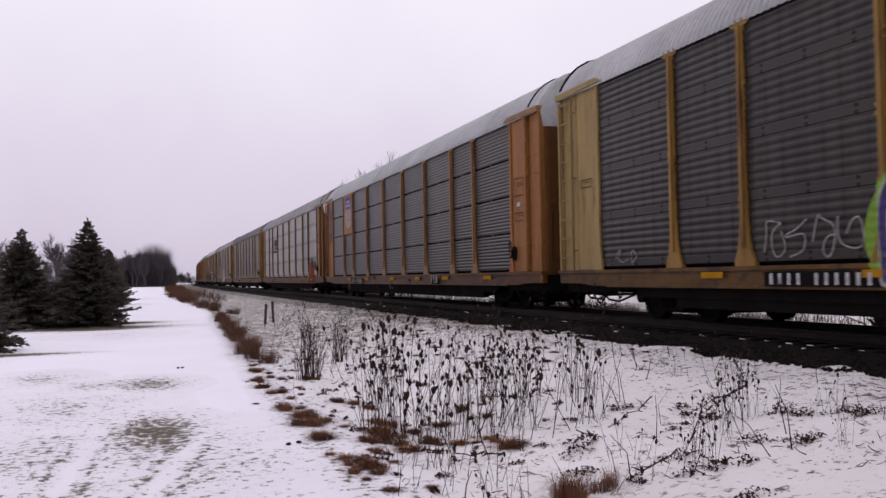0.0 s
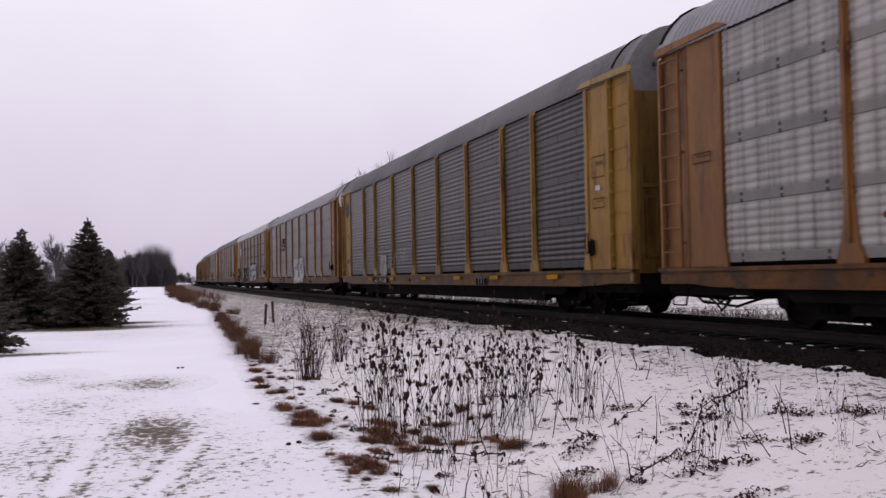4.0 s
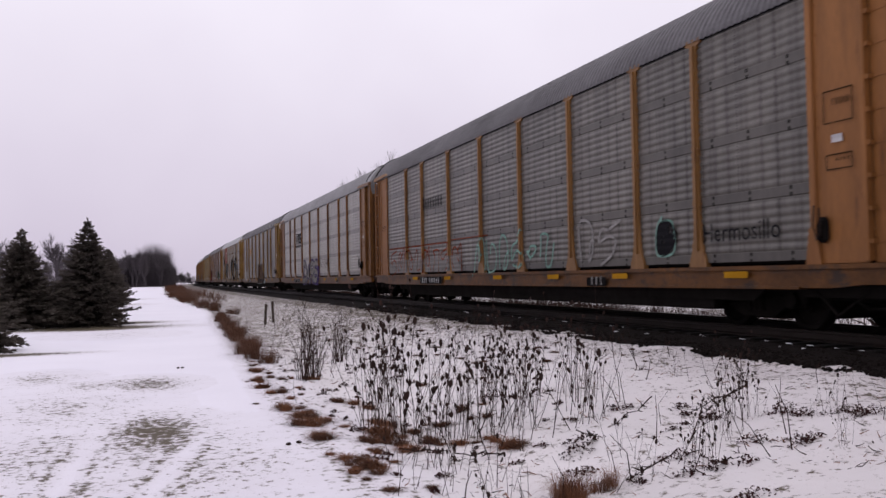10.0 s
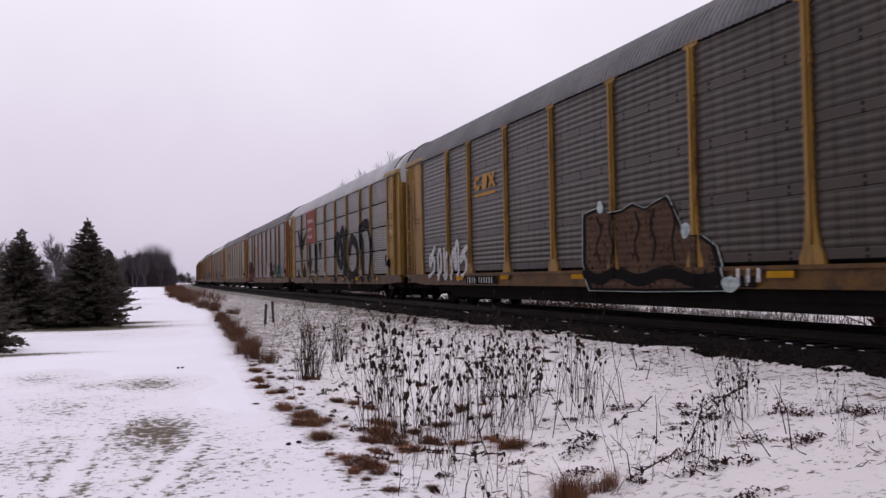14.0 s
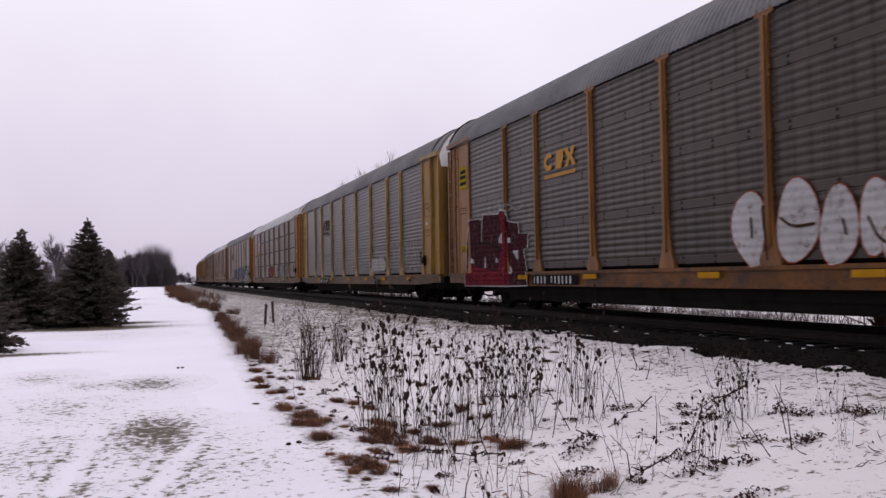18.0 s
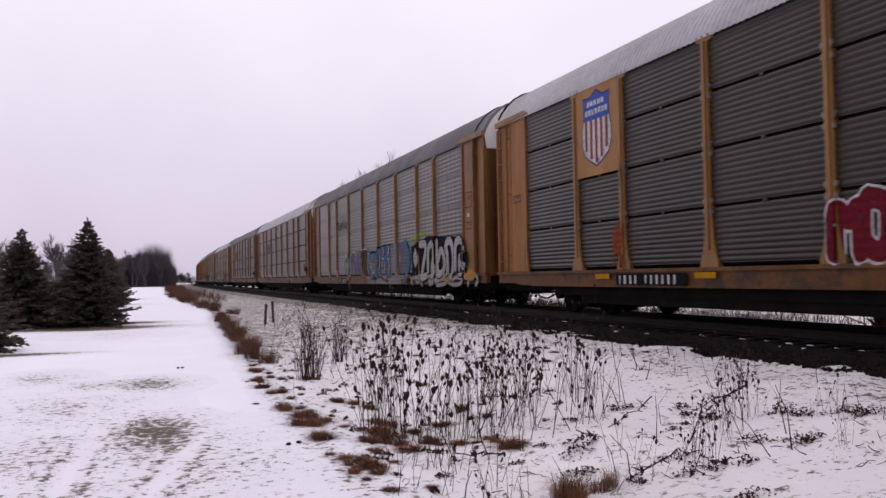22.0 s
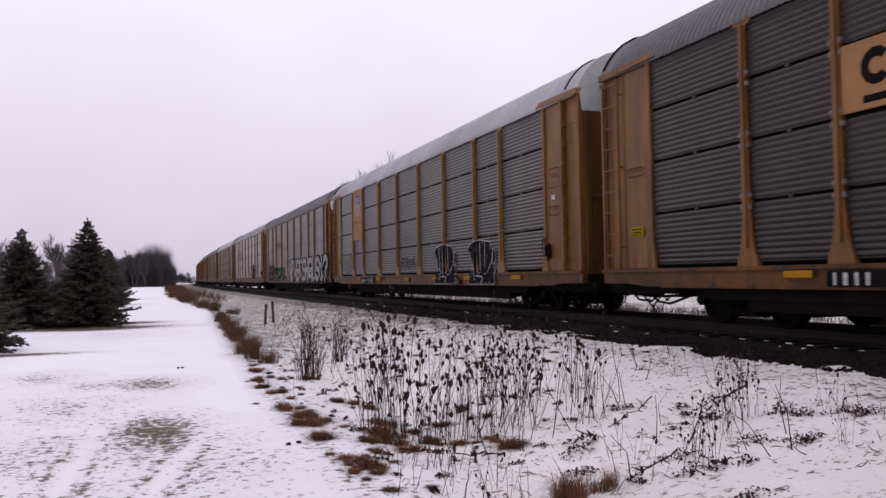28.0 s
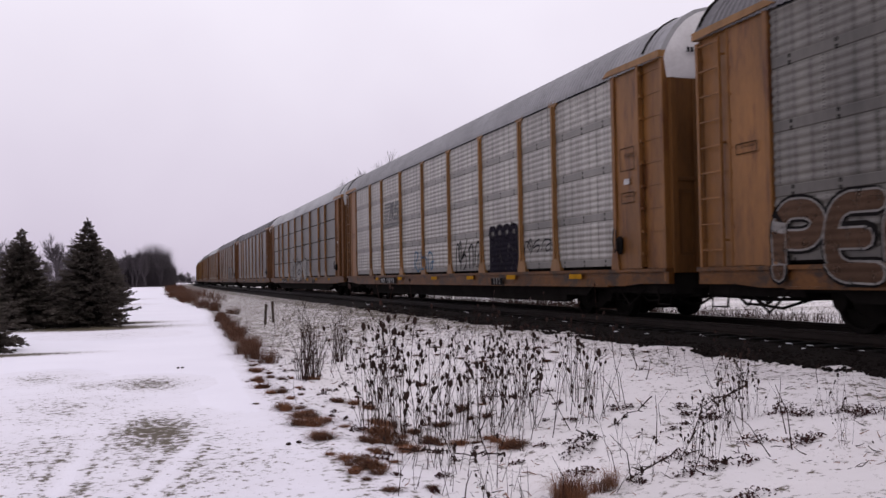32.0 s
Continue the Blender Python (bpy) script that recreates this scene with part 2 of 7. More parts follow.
def snow_material():
    m = bpy.data.materials.new("thin_snow_over_grass")
    m.use_nodes = True
    nt = m.node_tree
    b = nt.nodes["Principled BSDF"]
    b.inputs["Roughness"].default_value = 0.75
    b.inputs["Specular IOR Level"].default_value = 0.25
    tc = nt.nodes.new("ShaderNodeTexCoord")
    big = node(nt, "ShaderNodeTexNoise", Scale=0.35, Detail=5.0, Roughness=0.6)
    mid = node(nt, "ShaderNodeTexNoise", Scale=2.6, Detail=6.0, Roughness=0.65)
    fine = node(nt, "ShaderNodeTexNoise", Scale=14.0, Detail=5.0, Roughness=0.7)
    wide = nt.nodes.new("ShaderNodeMapping")
    wide.inputs["Scale"].default_value = (0.85, 0.75, 1.0)
    nt.links.new(tc.outputs["Object"], wide.inputs["Vector"])
    for n in (big, mid, fine):
        nt.links.new(wide.outputs[0] if n is fine else tc.outputs["Object"], n.inputs["Vector"])
    cover = nt.nodes.new("ShaderNodeAttribute")
    cover.attribute_name = "bare"
    # where the snow is thin the blades show through in small specks
    def op(kind, p, q, r=None):
        n = nt.nodes.new("ShaderNodeMath")
        n.operation = kind
        for i, v in enumerate((p, q, r)):
            if isinstance(v, (int, float)):
                n.inputs[i].default_value = v
            elif v is not None:
                nt.links.new(v, n.inputs[i])
        return n.outputs[0]

    grain = op("MULTIPLY_ADD", fine.outputs["Fac"], 2.4, -1.2)
    s = op("MULTIPLY_ADD", op("ADD", mid.outputs["Fac"], -0.5), 0.8, grain)
    s2 = op("ADD", s, cover.outputs["Fac"])
    ramp = nt.nodes.new("ShaderNodeValToRGB")
    ramp.color_ramp.elements[0].position, ramp.color_ramp.elements[1].position = 0.36, 0.60
    ramp.color_ramp.elements[0].color, ramp.color_ramp.elements[1].color = (0, 0, 0, 1), (1, 1, 1, 1)
    nt.links.new(s2, ramp.inputs[0])
    soil = node(nt, "ShaderNodeMix")
    soil.data_type = "RGBA"
    soil.inputs["A"].default_value, soil.inputs["B"].default_value = (0.05, 0.046, 0.026, 1), (0.13, 0.10, 0.07, 1)
    nt.links.new(fine.outputs["Fac"], soil.inputs["Factor"])
    white = node(nt, "ShaderNodeMix")
    white.data_type = "RGBA"
    white.inputs["A"].default_value, white.inputs["B"].default_value = (0.77, 0.75, 0.82, 1), (0.90, 0.88, 0.945, 1)
    nt.links.new(big.outputs["Fac"], white.inputs["Factor"])
    # thin snow is greyer, and the snow of the verge is dirtier than that of the lane
    thin = node(nt, "ShaderNodeMix")
    thin.data_type = "RGBA"
    haze = op("MULTIPLY", op("ADD", op("MULTIPLY_ADD", mid.outputs["Fac"], 0.5, -0.12), cover.outputs["Fac"]), 0.48)
    lim = node(nt, "ShaderNodeClamp")
    lim.inputs["Max"].default_value = 0.6
    nt.links.new(haze, lim.inputs["Value"])
    nt.links.new(lim.outputs[0], thin.inputs["Factor"])
    nt.links.new(white.outputs["Result"], thin.inputs["A"])
    thin.inputs["B"].default_value = (0.42, 0.37, 0.35, 1)
    verge = nt.nodes.new("ShaderNodeAttribute")
    verge.attribute_name = "verge"
    dirty = node(nt, "ShaderNodeMix")
    dirty.data_type, dirty.blend_type = "RGBA", "MULTIPLY"
    nt.links.new(verge.outputs["Fac"], dirty.inputs["Factor"])
    nt.links.new(thin.outputs["Result"], dirty.inputs["A"])
    dirty.inputs["B"].default_value = (0.94, 0.925, 0.87, 1)
    mx = node(nt, "ShaderNodeMix")
    mx.data_type = "RGBA"
    nt.links.new(ramp.outputs[0], mx.inputs["Factor"])
    nt.links.new(dirty.outputs["Result"], mx.inputs["A"])
    nt.links.new(soil.outputs["Result"], mx.inputs["B"])
    nt.links.new(mx.outputs["Result"], b.inputs["Base Color"])
    bp = node(nt, "ShaderNodeBump", Strength=0.35, Distance=0.03)
    nt.links.new(s, bp.inputs["Height"])
    nt.links.new(bp.outputs[0], b.inputs["Normal"])
    return m


M["snow"] = snow_material()
punched(M["steel_light"], 0.85, 0.68)
punched(M["steel_mid"], 0.8, 0.50)
punched(M["steel_brown"], 0.7, 0.15)
punched(M["steel_dark_punched"], 0.6, 0.10)


# ---- mesh helpers ----
def mesh_of(bm, name, smooth=False):
    me = bpy.data.meshes.new(name)
    bm.normal_update()
    bm.to_mesh(me)
    bm.free()
    if smooth:
        me.shade_smooth()
    me.materials.append(None)
    return me


def raw(name, verts, faces, smooth=False):
    me = bpy.data.meshes.new(name)
    me.from_pydata(verts, [], faces)
    me.update()
    if smooth:
        me.shade_smooth()
    me.materials.append(None)
    return me


def put(name, me, material, parent=None, m=None, label=""):
    """An object on a shared mesh, with a material of its own."""
    ob = new(name, me)
    ob.material_slots[0].link = "OBJECT"
    ob.material_slots[0].material = material
    if parent is not None:
        ob.parent = parent
    if m is not None:
        ob.matrix_basis = m
    if label:
        ob["label"] = label
    return ob


def part(name, bm, material, parent, label=""):
    return put(name, mesh_of(bm, name), material, parent, None, label)


def box(bm, x0, x1, y0, y1, z0, z1, bevel=0.0):
    g = bmesh.ops.create_cube(bm, size=1.0)
    for v in g["verts"]:
        v.co = Vector(((x0 + x1) / 2 + v.co.x * (x1 - x0), (y0 + y1) / 2 + v.co.y * (y1 - y0), (z0 + z1) / 2 + v.co.z * (z1 - z0)))
    if bevel:
        es = list({e for v in g["verts"] for e in v.link_edges})
        bmesh.ops.bevel(bm, geom=es, offset=bevel, segments=1, affect="EDGES")


def tube(verts, faces, pts, r0, r1, sides=4):
    """A thin tapered tube along pts, added to plain lists."""
    base = len(verts)
    n = len(pts)
    for i, p in enumerate(pts):
        a, b = Vector(pts[max(i - 1, 0)]), Vector(pts[min(i + 1, n - 1)])
        d = (b - a).normalized() if (b - a).length > 1e-6 else Vector((0, 0, 1))
        u = d.orthogonal().normalized()
        w = d.cross(u)
        r = r0 + (r1 - r0) * i / max(n - 1, 1)
        for k in range(sides):
            a2 = 2 * math.pi * k / sides
            verts.append(tuple(Vector(p) + (u * math.cos(a2) + w * math.sin(a2)) * r))
    for i in range(n - 1):
        for k in range(sides):
            k2 = (k + 1) % sides
            faces.append((base + i * sides + k, base + i * sides + k2, base + (i + 1) * sides + k2, base + (i + 1) * sides + k))


def prism(bm, outline, x0, x1):
    """An outline in (y, z), thick from x0 to x1."""
    a = [bm.verts.new((x0, y, z)) for y, z in outline]
    b = [bm.verts.new((x1, y, z)) for y, z in outline]
    bm.faces.new(a)
    bm.faces.new(list(reversed(b)))
    n = len(outline)
    for i in range(n):
        bm.faces.new((a[i], b[i], b[(i + 1) % n], a[(i + 1) % n]))


# ---- ground ----
def smooth01(v):
    v = min(max(v, 0.0), 1.0)
    return v * v * (3 - 2 * v)


def edge_x(y):
    """The snowy lane's right-hand edge."""
    if y < 12:
        return 1.33 + 0.016 * y
    if y < 45:
        return 1.52 + 0.037 * (y - 12)
    return max(2.74 - 0.03 * (y - 45), 1.7) + dev(y)


def ground_z(x, y):
    d = x - dev(y)
    e = edge_x(y) - dev(y)
    z = 0.32 * smooth01((d - e - 0.8) / (6.9 - e)) if d < 9 else 0.32
    z -= 0.10 * smooth01(1 - abs(d - e - 1.3) / 1.2)
    if 7.75 < d < 13.5:
        z = 0.32 - 0.25 * smooth01((d - 7.75) / 0.5)
    if d > 13.5:
        z = 0.07 - 0.2 * smooth01((d - 13.5) / 5)
    near = smooth01((60 - math.hypot(x, y)) / 40)
    if 0.5 + e > d:
        z += 0.018 * noise.noise(Vector((x * 0.7, y * 0.35, 3.1))) * near
    else:
        z += (0.075 * noise.noise(Vector((x * 0.8, y * 0.8, 0))) + 0.045 * noise.noise(Vector((x * 2.6, y * 2.6, 7)))) * near
    z += 0.35 * noise.noise(Vector((x * 0.012, y * 0.012, 5))) * smooth01((math.hypot(d - 5, y) - 60) / 200) * (1 if abs(d - 10.4) > 12 else 0)
    return z


# worn patches of the lane, and dark ones by the spruces: x, y, half width, half length
# wheel tracks of a vehicle that turned on the lane
TYRES = [[(0.55, 9.6), (0.36, 8.6), (0.14, 7.41), (-0.03, 6.64), (-0.15, 5.9)], [(-0.5, 10.95), (-0.56, 8.84), (-0.62, 7.38), (-0.70, 6.2)]]
PATCHES = [(-0.05, 13.8, 0.50, 0.8, 0.72), (-0.7, 13.9, 0.6, 0.7, 0.45), (0.03, 9.4, 0.45, 1.2, 0.82), (0.2, 8.6, 0.40, 0.55, 0.45), (-1.6, 15.2, 0.5, 0.9, 0.45),
           (-0.9, 8.4, 0.9, 1.6, 0.42), (-0.55, 6.6, 0.6, 0.7, 0.46), (0.35, 7.0, 0.3, 0.6, 0.42),
           (-1.0, 27.0, 1.1, 1.3, 0.3), (0.25, 7.6, 0.9, 1.6, 0.42),
           # from y 20.6 on: bare ground together with painted shade around the spruces
           (-1.0, 11.5, 0.8, 1.6, 0.38), (-2.9, 20.6, 1.2, 0.35, 1.2), (-0.9, 34.5, 1.2, 0.9, 1.2), (-1.9, 31.2, 2.0, 1.2, 1.5),
           (-3.9, 36.5, 1.6, 2.5, 0.9), (-2.5, 62, 1.7, 2.0, 0.9), (-2.6, 80, 1.8, 2.5, 0.9)]


def bare_at(x, y):
    d, e = x - dev(y), edge_x(y) - dev(y)
    v = -0.28 + 0.28 * smooth01(0.5 + 1.2 * noise.noise(Vector((x * 0.9, y * 0.45, 8)))) * smooth01((14 - y) / 6)
    for px, py, a, b, s in PATCHES:
        q = ((x - px) / a) ** 2 + ((y - py) / b) ** 2
        if q < 4:
            v = max(v, 0.85 * s * math.exp(-q * 0.7))
    for track in TYRES:
        g = min(math.hypot(x - (x0 + (x1 - x0) * q), y - (y0 + (y1 - y0) * q)) for (x0, y0), (x1, y1) in zip(track, track[1:])
                for q in (min(max(((x - x0) * (x1 - x0) + (y - y0) * (y1 - y0)) / ((x1 - x0) ** 2 + (y1 - y0) ** 2), 0), 1),)) if y < 11 else 9
        fade = smooth01((10.2 - y) / 2.2)
        g += 0.05 * noise.noise(Vector((x * 2.0, y * 2.0, 6)))
        if g < 0.20:
            v += fade * (0.16 * smooth01(1 - abs(g - 0.14) / 0.06) - 0.24 * smooth01(1 - g / 0.11))
    if d > e:
        v = max(v, 0.20 + 0.10 * noise.noise(Vector((x * 1.3, y * 1.3, 12))))
    if abs(d - e) < 0.35:
        v = max(v, 0.38 * (1 - abs(d - e) / 0.35))
    if d > e and y > 14:
        v += 0.30 * smooth01((y - 12) / 14)
    if d > 6.4 and d < 9:
        v += 0.12
    if d > 13:
        v = 0.36 + 0.45 * noise.noise(Vector((x * 0.5, y * 0.9, 4)))
    return v


def lines(spans):
    out = []
    for a, b, step in spans:
        n = max(1, round((b - a) / step))
        out += [a + (b - a) * i / n for i in range(n)]
    return out + [spans[-1][1]]


def build_ground():
    xs = lines([(-2500, -400, 300), (-400, -60, 40), (-60, -14, 5), (-14, -3.5, 0.7), (-3.5, -1.6, 0.12), (-1.6, 1.5, 0.06), (1.5, 8.4, 0.12), (8.4, 14, 1.0), (14, 40, 3), (40, 400, 40), (400, 2500, 300)])
    ys = lines([(-1500, -200, 200), (-200, -20, 20), (-20, 3, 2.0), (3, 22, 0.16), (22, 60, 0.5), (60, 140, 2.5), (140, 500, 10), (500, 3000, 250)])
    verts = [(x, y, ground_z(x, y)) for y in ys for x in xs]
    n = len(xs)
    faces = [(j * n + i, j * n + i + 1, (j + 1) * n + i + 1, (j + 1) * n + i) for j in range(len(ys) - 1) for i in range(n - 1)]
    me = raw("ground", verts, faces, True)
    at = me.attributes.new("bare", "FLOAT", "POINT")
    at.data.foreach_set("value", [bare_at(v[0], v[1]) for v in verts])
    at = me.attributes.new("verge", "FLOAT", "POINT")
    at.data.foreach_set("value", [smooth01((v[0] - edge_x(v[1]) + 0.3) / 1.5) for v in verts])
    ob = put("ground", me, M["snow"])
    tagged(ob, "thin snow lying over a grassy lane and rough verge", "ground", kind="structure")


build_ground()

# ---- railway: ballast, ties, rails ----
TRACK_Y = lines([(-640, -40, 20), (-40, 3, 4), (3, 40, 0.35), (40, 100, 2), (100, 900, 8)])


def strip(name, profile, material, label, category, ys=TRACK_Y, rough=0.0):
    """A profile of (offset, height) swept along the line."""
    verts, faces, n = [], [], len(profile)
    for y in ys:
        for i, (o, z) in enumerate(profile):
            jx = jz = 0.0
            if rough and 2 < y < 60:
                jz = rough * noise.noise(Vector((o * 4, y * 4, 2))) if 0 < i < n - 1 else 0
                jx = rough * 6 * noise.noise(Vector((o, y * 0.9, 9))) + rough * 3 * noise.noise(Vector((o, y * 3.3, 4))) if i in (1, 2, n - 3, n - 2) else 0
            verts.append((MID + o + dev(y) + jx, y, z + jz))
    for j in range(len(ys) - 1):
        for i in range(n - 1):
            faces.append((j * n + i, j * n + i + 1, (j + 1) * n + i + 1, (j + 1) * n + i))
    ob = put(name, raw(name, verts, faces, rough > 0), material)
    return tagged(ob, label, category, kind="structure")


B = RAIL - 0.20
shoulder = [(-3.4, -0.05), (-2.97, 0.285), (-2.78, 0.335), (-2.5, 0.345), (-2.2, 0.36), (-1.85, 0.38), (-1.5, B + 0.02), (-1.3, B), (-1.0, B), (-0.6, B), (-0.2, B), (0.2, B), (0.6, B),
            (1.0, B), (1.3, B), (1.6, B), (1.9, B - 0.05), (2.6, 0.35), (3.2, -0.1)]
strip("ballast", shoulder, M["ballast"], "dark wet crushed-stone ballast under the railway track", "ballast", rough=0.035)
for side in (-0.755, 0.755):
    h = RAIL
    prof = [(side - 0.075, h - 0.172), (side - 0.075, h - 0.155), (side - 0.012, h - 0.13), (side - 0.012, h - 0.045), (side - 0.037, h - 0.035), (side - 0.037, h - 0.006), (side - 0.028, h),
            (side + 0.028, h), (side + 0.037, h - 0.006), (side + 0.037, h - 0.035), (side + 0.012, h - 0.045), (side + 0.012, h - 0.13), (side + 0.075, h - 0.155), (side + 0.075, h - 0.172)]
    tagged(strip("rail", prof, M["rail"], "brown steel rail spiked to the ties", "rail"), group="rails of the track")


# ---- the autorack cars ----
HALF = 1.52                     # half the body's width
Z_SILL, Z_PAN, Z_TOP = 0.45, 1.04, 4.90
WIDE, NARROW, OUTER = 2.85, 2.0, 2.75
WIDTHS = [OUTER, NARROW] + [WIDE] * 5 + [NARROW, OUTER]
SPAN = sum(WIDTHS) / 2
EDGES = [-SPAN + sum(WIDTHS[:i]) for i in range(10)]     # from the leading end (negative y) to the rear
BODY = 13.82


def panel_mesh(width, kind):
    """A corrugated side panel, four bands high; its outer face looks to -x, its middle is at y = 0."""
    prof = []
    band = (Z_TOP - Z_PAN) / 4
    for b in range(4):
        z = Z_PAN + b * band
        if kind == "slit":
            slot = 0.034
            prof += [(0.068, z), (0.068, z + slot), (0.0, z + slot + 0.001)]
            n, z0, step, deep = 10, z + 0.045, (band - 0.05) / 10, 0.010
        else:
            prof += [(0.004, z), (0.012, z + 0.012), (0.0, z + 0.03), (0.0, z + 0.17)] if b else [(0.068, z), (0.068, z + 0.032), (0.0, z + 0.033), (0.0, z + 0.17)]
            n, z0, step, deep = 6, z + 0.18, (band - 0.19) / 6, 0.011
        for i in range(n):
            q = z0 + i * step
            prof += [(0.004, q), (-deep, q + step * 0.30), (-deep, q + step * 0.52), (0.004, q + step * 0.85)]
    prof.append((0.0, Z_TOP))
    w = width / 2 - 0.03
    verts, faces = [], []
    for d, z in prof:
        verts += [(d, -w, z), (d, w, z)]
    n = len(prof)
    for i in range(n - 1):
        faces.append((2 * i, 2 * i + 2, 2 * i + 3, 2 * i + 1))
    # the sheet has a back and turned edges
    k = len(verts)
    verts += [(0.07, -w, Z_PAN), (0.07, w, Z_PAN), (0.07, -w, Z_TOP), (0.07, w, Z_TOP)]
    faces += [(k, k + 1, k + 3, k + 2), (0, 1, k + 1, k), (2 * n - 2, k + 2, k + 3, 2 * n - 1)]
    faces += [tuple([2 * i for i in range(n)] + [k + 2, k]), tuple([2 * i + 1 for i in reversed(range(n))] + [k + 1, k + 3])]
    if kind == "slit":
        # clips that bridge each slot in the middle of the panel
        for b in (1, 2, 3):
            z, j = Z_PAN + b * band, len(verts)
            for x, y in ((-0.012, -0.045), (-0.012, 0.045), (0.06, 0.045), (0.06, -0.045)):
                verts += [(x, y, z - 0.012), (x, y, z + 0.045)]
            faces += [(j, j + 2, j + 3, j + 1), (j + 2, j + 4, j + 5, j + 3), (j + 6, j, j + 1, j + 7), (j + 1, j + 3, j + 5, j + 7), (j, j + 6, j + 4, j + 2)]
    me = raw("panel", verts, faces)
    # recessed slot faces take black, which paints in the shade inside them
    me.materials.append(M["black"])
    for i in range(n - 1):
        if max(prof[i][0], prof[i + 1][0]) > 0.05:
            me.polygons[i].material_index = 1
    return me


PANELS = {(kind, w): panel_mesh(w, kind) for kind in ("slit", "punched") for w in (WIDE, NARROW, OUTER)}


def post_mesh(wide=0.155):
    """A side post: a pressed channel that flares in a curve at the foot, with a wide bracket at the eave and bolt plates."""
    bm = bmesh.new()
    w = wide / 2
    half = [(0.25, Z_PAN - 0.06), (0.24, Z_PAN + 0.06), (0.175, Z_PAN + 0.20), (0.125, Z_PAN + 0.42), (0.098, Z_PAN + 0.70), (w, Z_PAN + 1.0), (w, Z_TOP - 0.20), (w * 1.35, Z_TOP - 0.10),
            (0.20, Z_TOP - 0.085), (0.225, Z_TOP - 0.06), (0.225, Z_TOP + 0.02)]
    prism(bm, half + [(-y, z) for y, z in reversed(half)], -0.045, 0.05)
    prism(bm, [(-w * 0.55, Z_PAN + 0.25), (w * 0.55, Z_PAN + 0.25), (w * 0.5, Z_TOP - 0.1), (-w * 0.5, Z_TOP - 0.1)], -0.085, -0.046)
    for i in range(1, 4):
        z = Z_PAN + i * (Z_TOP - Z_PAN) / 4
        for s in (-1, 1):
            box(bm, -0.055, -0.01, s * w * 1.05 - 0.025, s * w * 1.05 + 0.025, z - 0.07, z - 0.02)
            box(bm, -0.055, -0.01, s * w * 1.05 - 0.025, s * w * 1.05 + 0.025, z + 0.05, z + 0.10)
    return mesh_of(bm, "post")


POST = post_mesh()


def sill_mesh():
    bm = bmesh.new()
    prism(bm, [(-BODY, 0.72), (-BODY + 1.0, 0.72), (-BODY + 1.6, 0.67), (BODY - 1.6, 0.67), (BODY - 1.0, 0.72), (BODY, 0.72), (BODY, Z_PAN - 0.04), (-BODY, Z_PAN - 0.04)], -0.02, 0.10)
    box(bm, -0.075, 0.1, -BODY, BODY, Z_PAN - 0.10, Z_PAN - 0.036)
    box(bm, -0.05, 0.1, -BODY + 2.2, BODY - 2.2, 0.65, 0.69)
    return mesh_of(bm, "sill")


SILL = sill_mesh()


def end_panel_mesh(rear):
    """The plain end bay of a side; y runs from the last panel (0) to the end (1.89). A plate, an upright rib, and a set-back plate that the rungs cross."""
    bm = bmesh.new()
    low, top = Z_PAN - 0.03, Z_TOP - 0.02
    box(bm, 0.0, 0.05, 0.03, 1.04, low, top, 0.004)
    box(bm, -0.05, 0.05, 0.0, 0.12, low, Z_TOP, 0.012)
    prism(bm, [(-0.10, low - 0.03), (0.22, low - 0.03), (0.12, low + 0.5), (-0.02, low + 0.5)], -0.052, 0.0)
    box(bm, 0.05, 0.10, 1.10, 1.84, low, top)
    if rear:
        box(bm, 0.17, 0.20, 1.0, 1.16, low, top)
        box(bm, -0.02, 0.18, 1.02, 1.06, low, top, 0.008)
        box(bm, 0.03, 0.18, 1.12, 1.16, low, top)
        box(bm, 0.02, 0.12, 1.81, 1.87, low - 0.2, top, 0.012)
    else:
        box(bm, -0.07, 0.05, 1.02, 1.10, low + 0.02, Z_TOP, 0.012)
        box(bm, -0.03, 0.12, 1.80, 1.89, low - 0.25, Z_TOP, 0.012)
        for i in range(9):
            z = low + 0.28 + i * 0.43
            box(bm, -0.045, 0.05, 1.10, 1.15, z - 0.03, z + 0.03)
            box(bm, 0.036, 0.05, 1.15, 1.80, z - 0.012, z + 0.012)
    for i in range(9):
        z = low + 0.2 + i * 0.43
        for y in (0.16, 0.98):
            box(bm, -0.014, 0.0, y - 0.014, y + 0.014, z - 0.014, z + 0.014)
    return mesh_of(bm, "end_bay")


END_BAY = {1: end_panel_mesh(True), -1: end_panel_mesh(False)}


def latch_mesh():
    """A hand-brake housing at the foot of the leading bay."""
    bm = bmesh.new()
    box(bm, -0.09, 0.0, 0.16, 0.36, Z_PAN + 0.26, Z_PAN + 0.62, 0.05)
    box(bm, -0.12, -0.08, 0.20, 0.31, Z_PAN + 0.32, Z_PAN + 0.54, 0.03)
    return mesh_of(bm, "brake_housing")


def chain_mesh():
    verts, faces = [], []
    tube(verts, faces, [(-0.16, 0.22, Z_PAN + 0.78), (-0.17, 0.20, Z_PAN + 0.5), (-0.17, 0.27, Z_PAN + 0.30), (-0.17, 0.34, Z_PAN + 0.36), (-0.16, 0.31, Z_PAN + 0.74)], 0.014, 0.014, 5)
    return raw("brake_chain", verts, faces, True)


LATCH, CHAIN = latch_mesh(), chain_mesh()


def visor_mesh():
    bm = bmesh.new()
    prism(bm, [(-0.25, Z_TOP + 0.02), (1.9, Z_TOP - 0.03), (1.9, Z_TOP + 0.10), (0.0, Z_TOP + 0.12)], -0.09, 0.08)
    return mesh_of(bm, "visor")


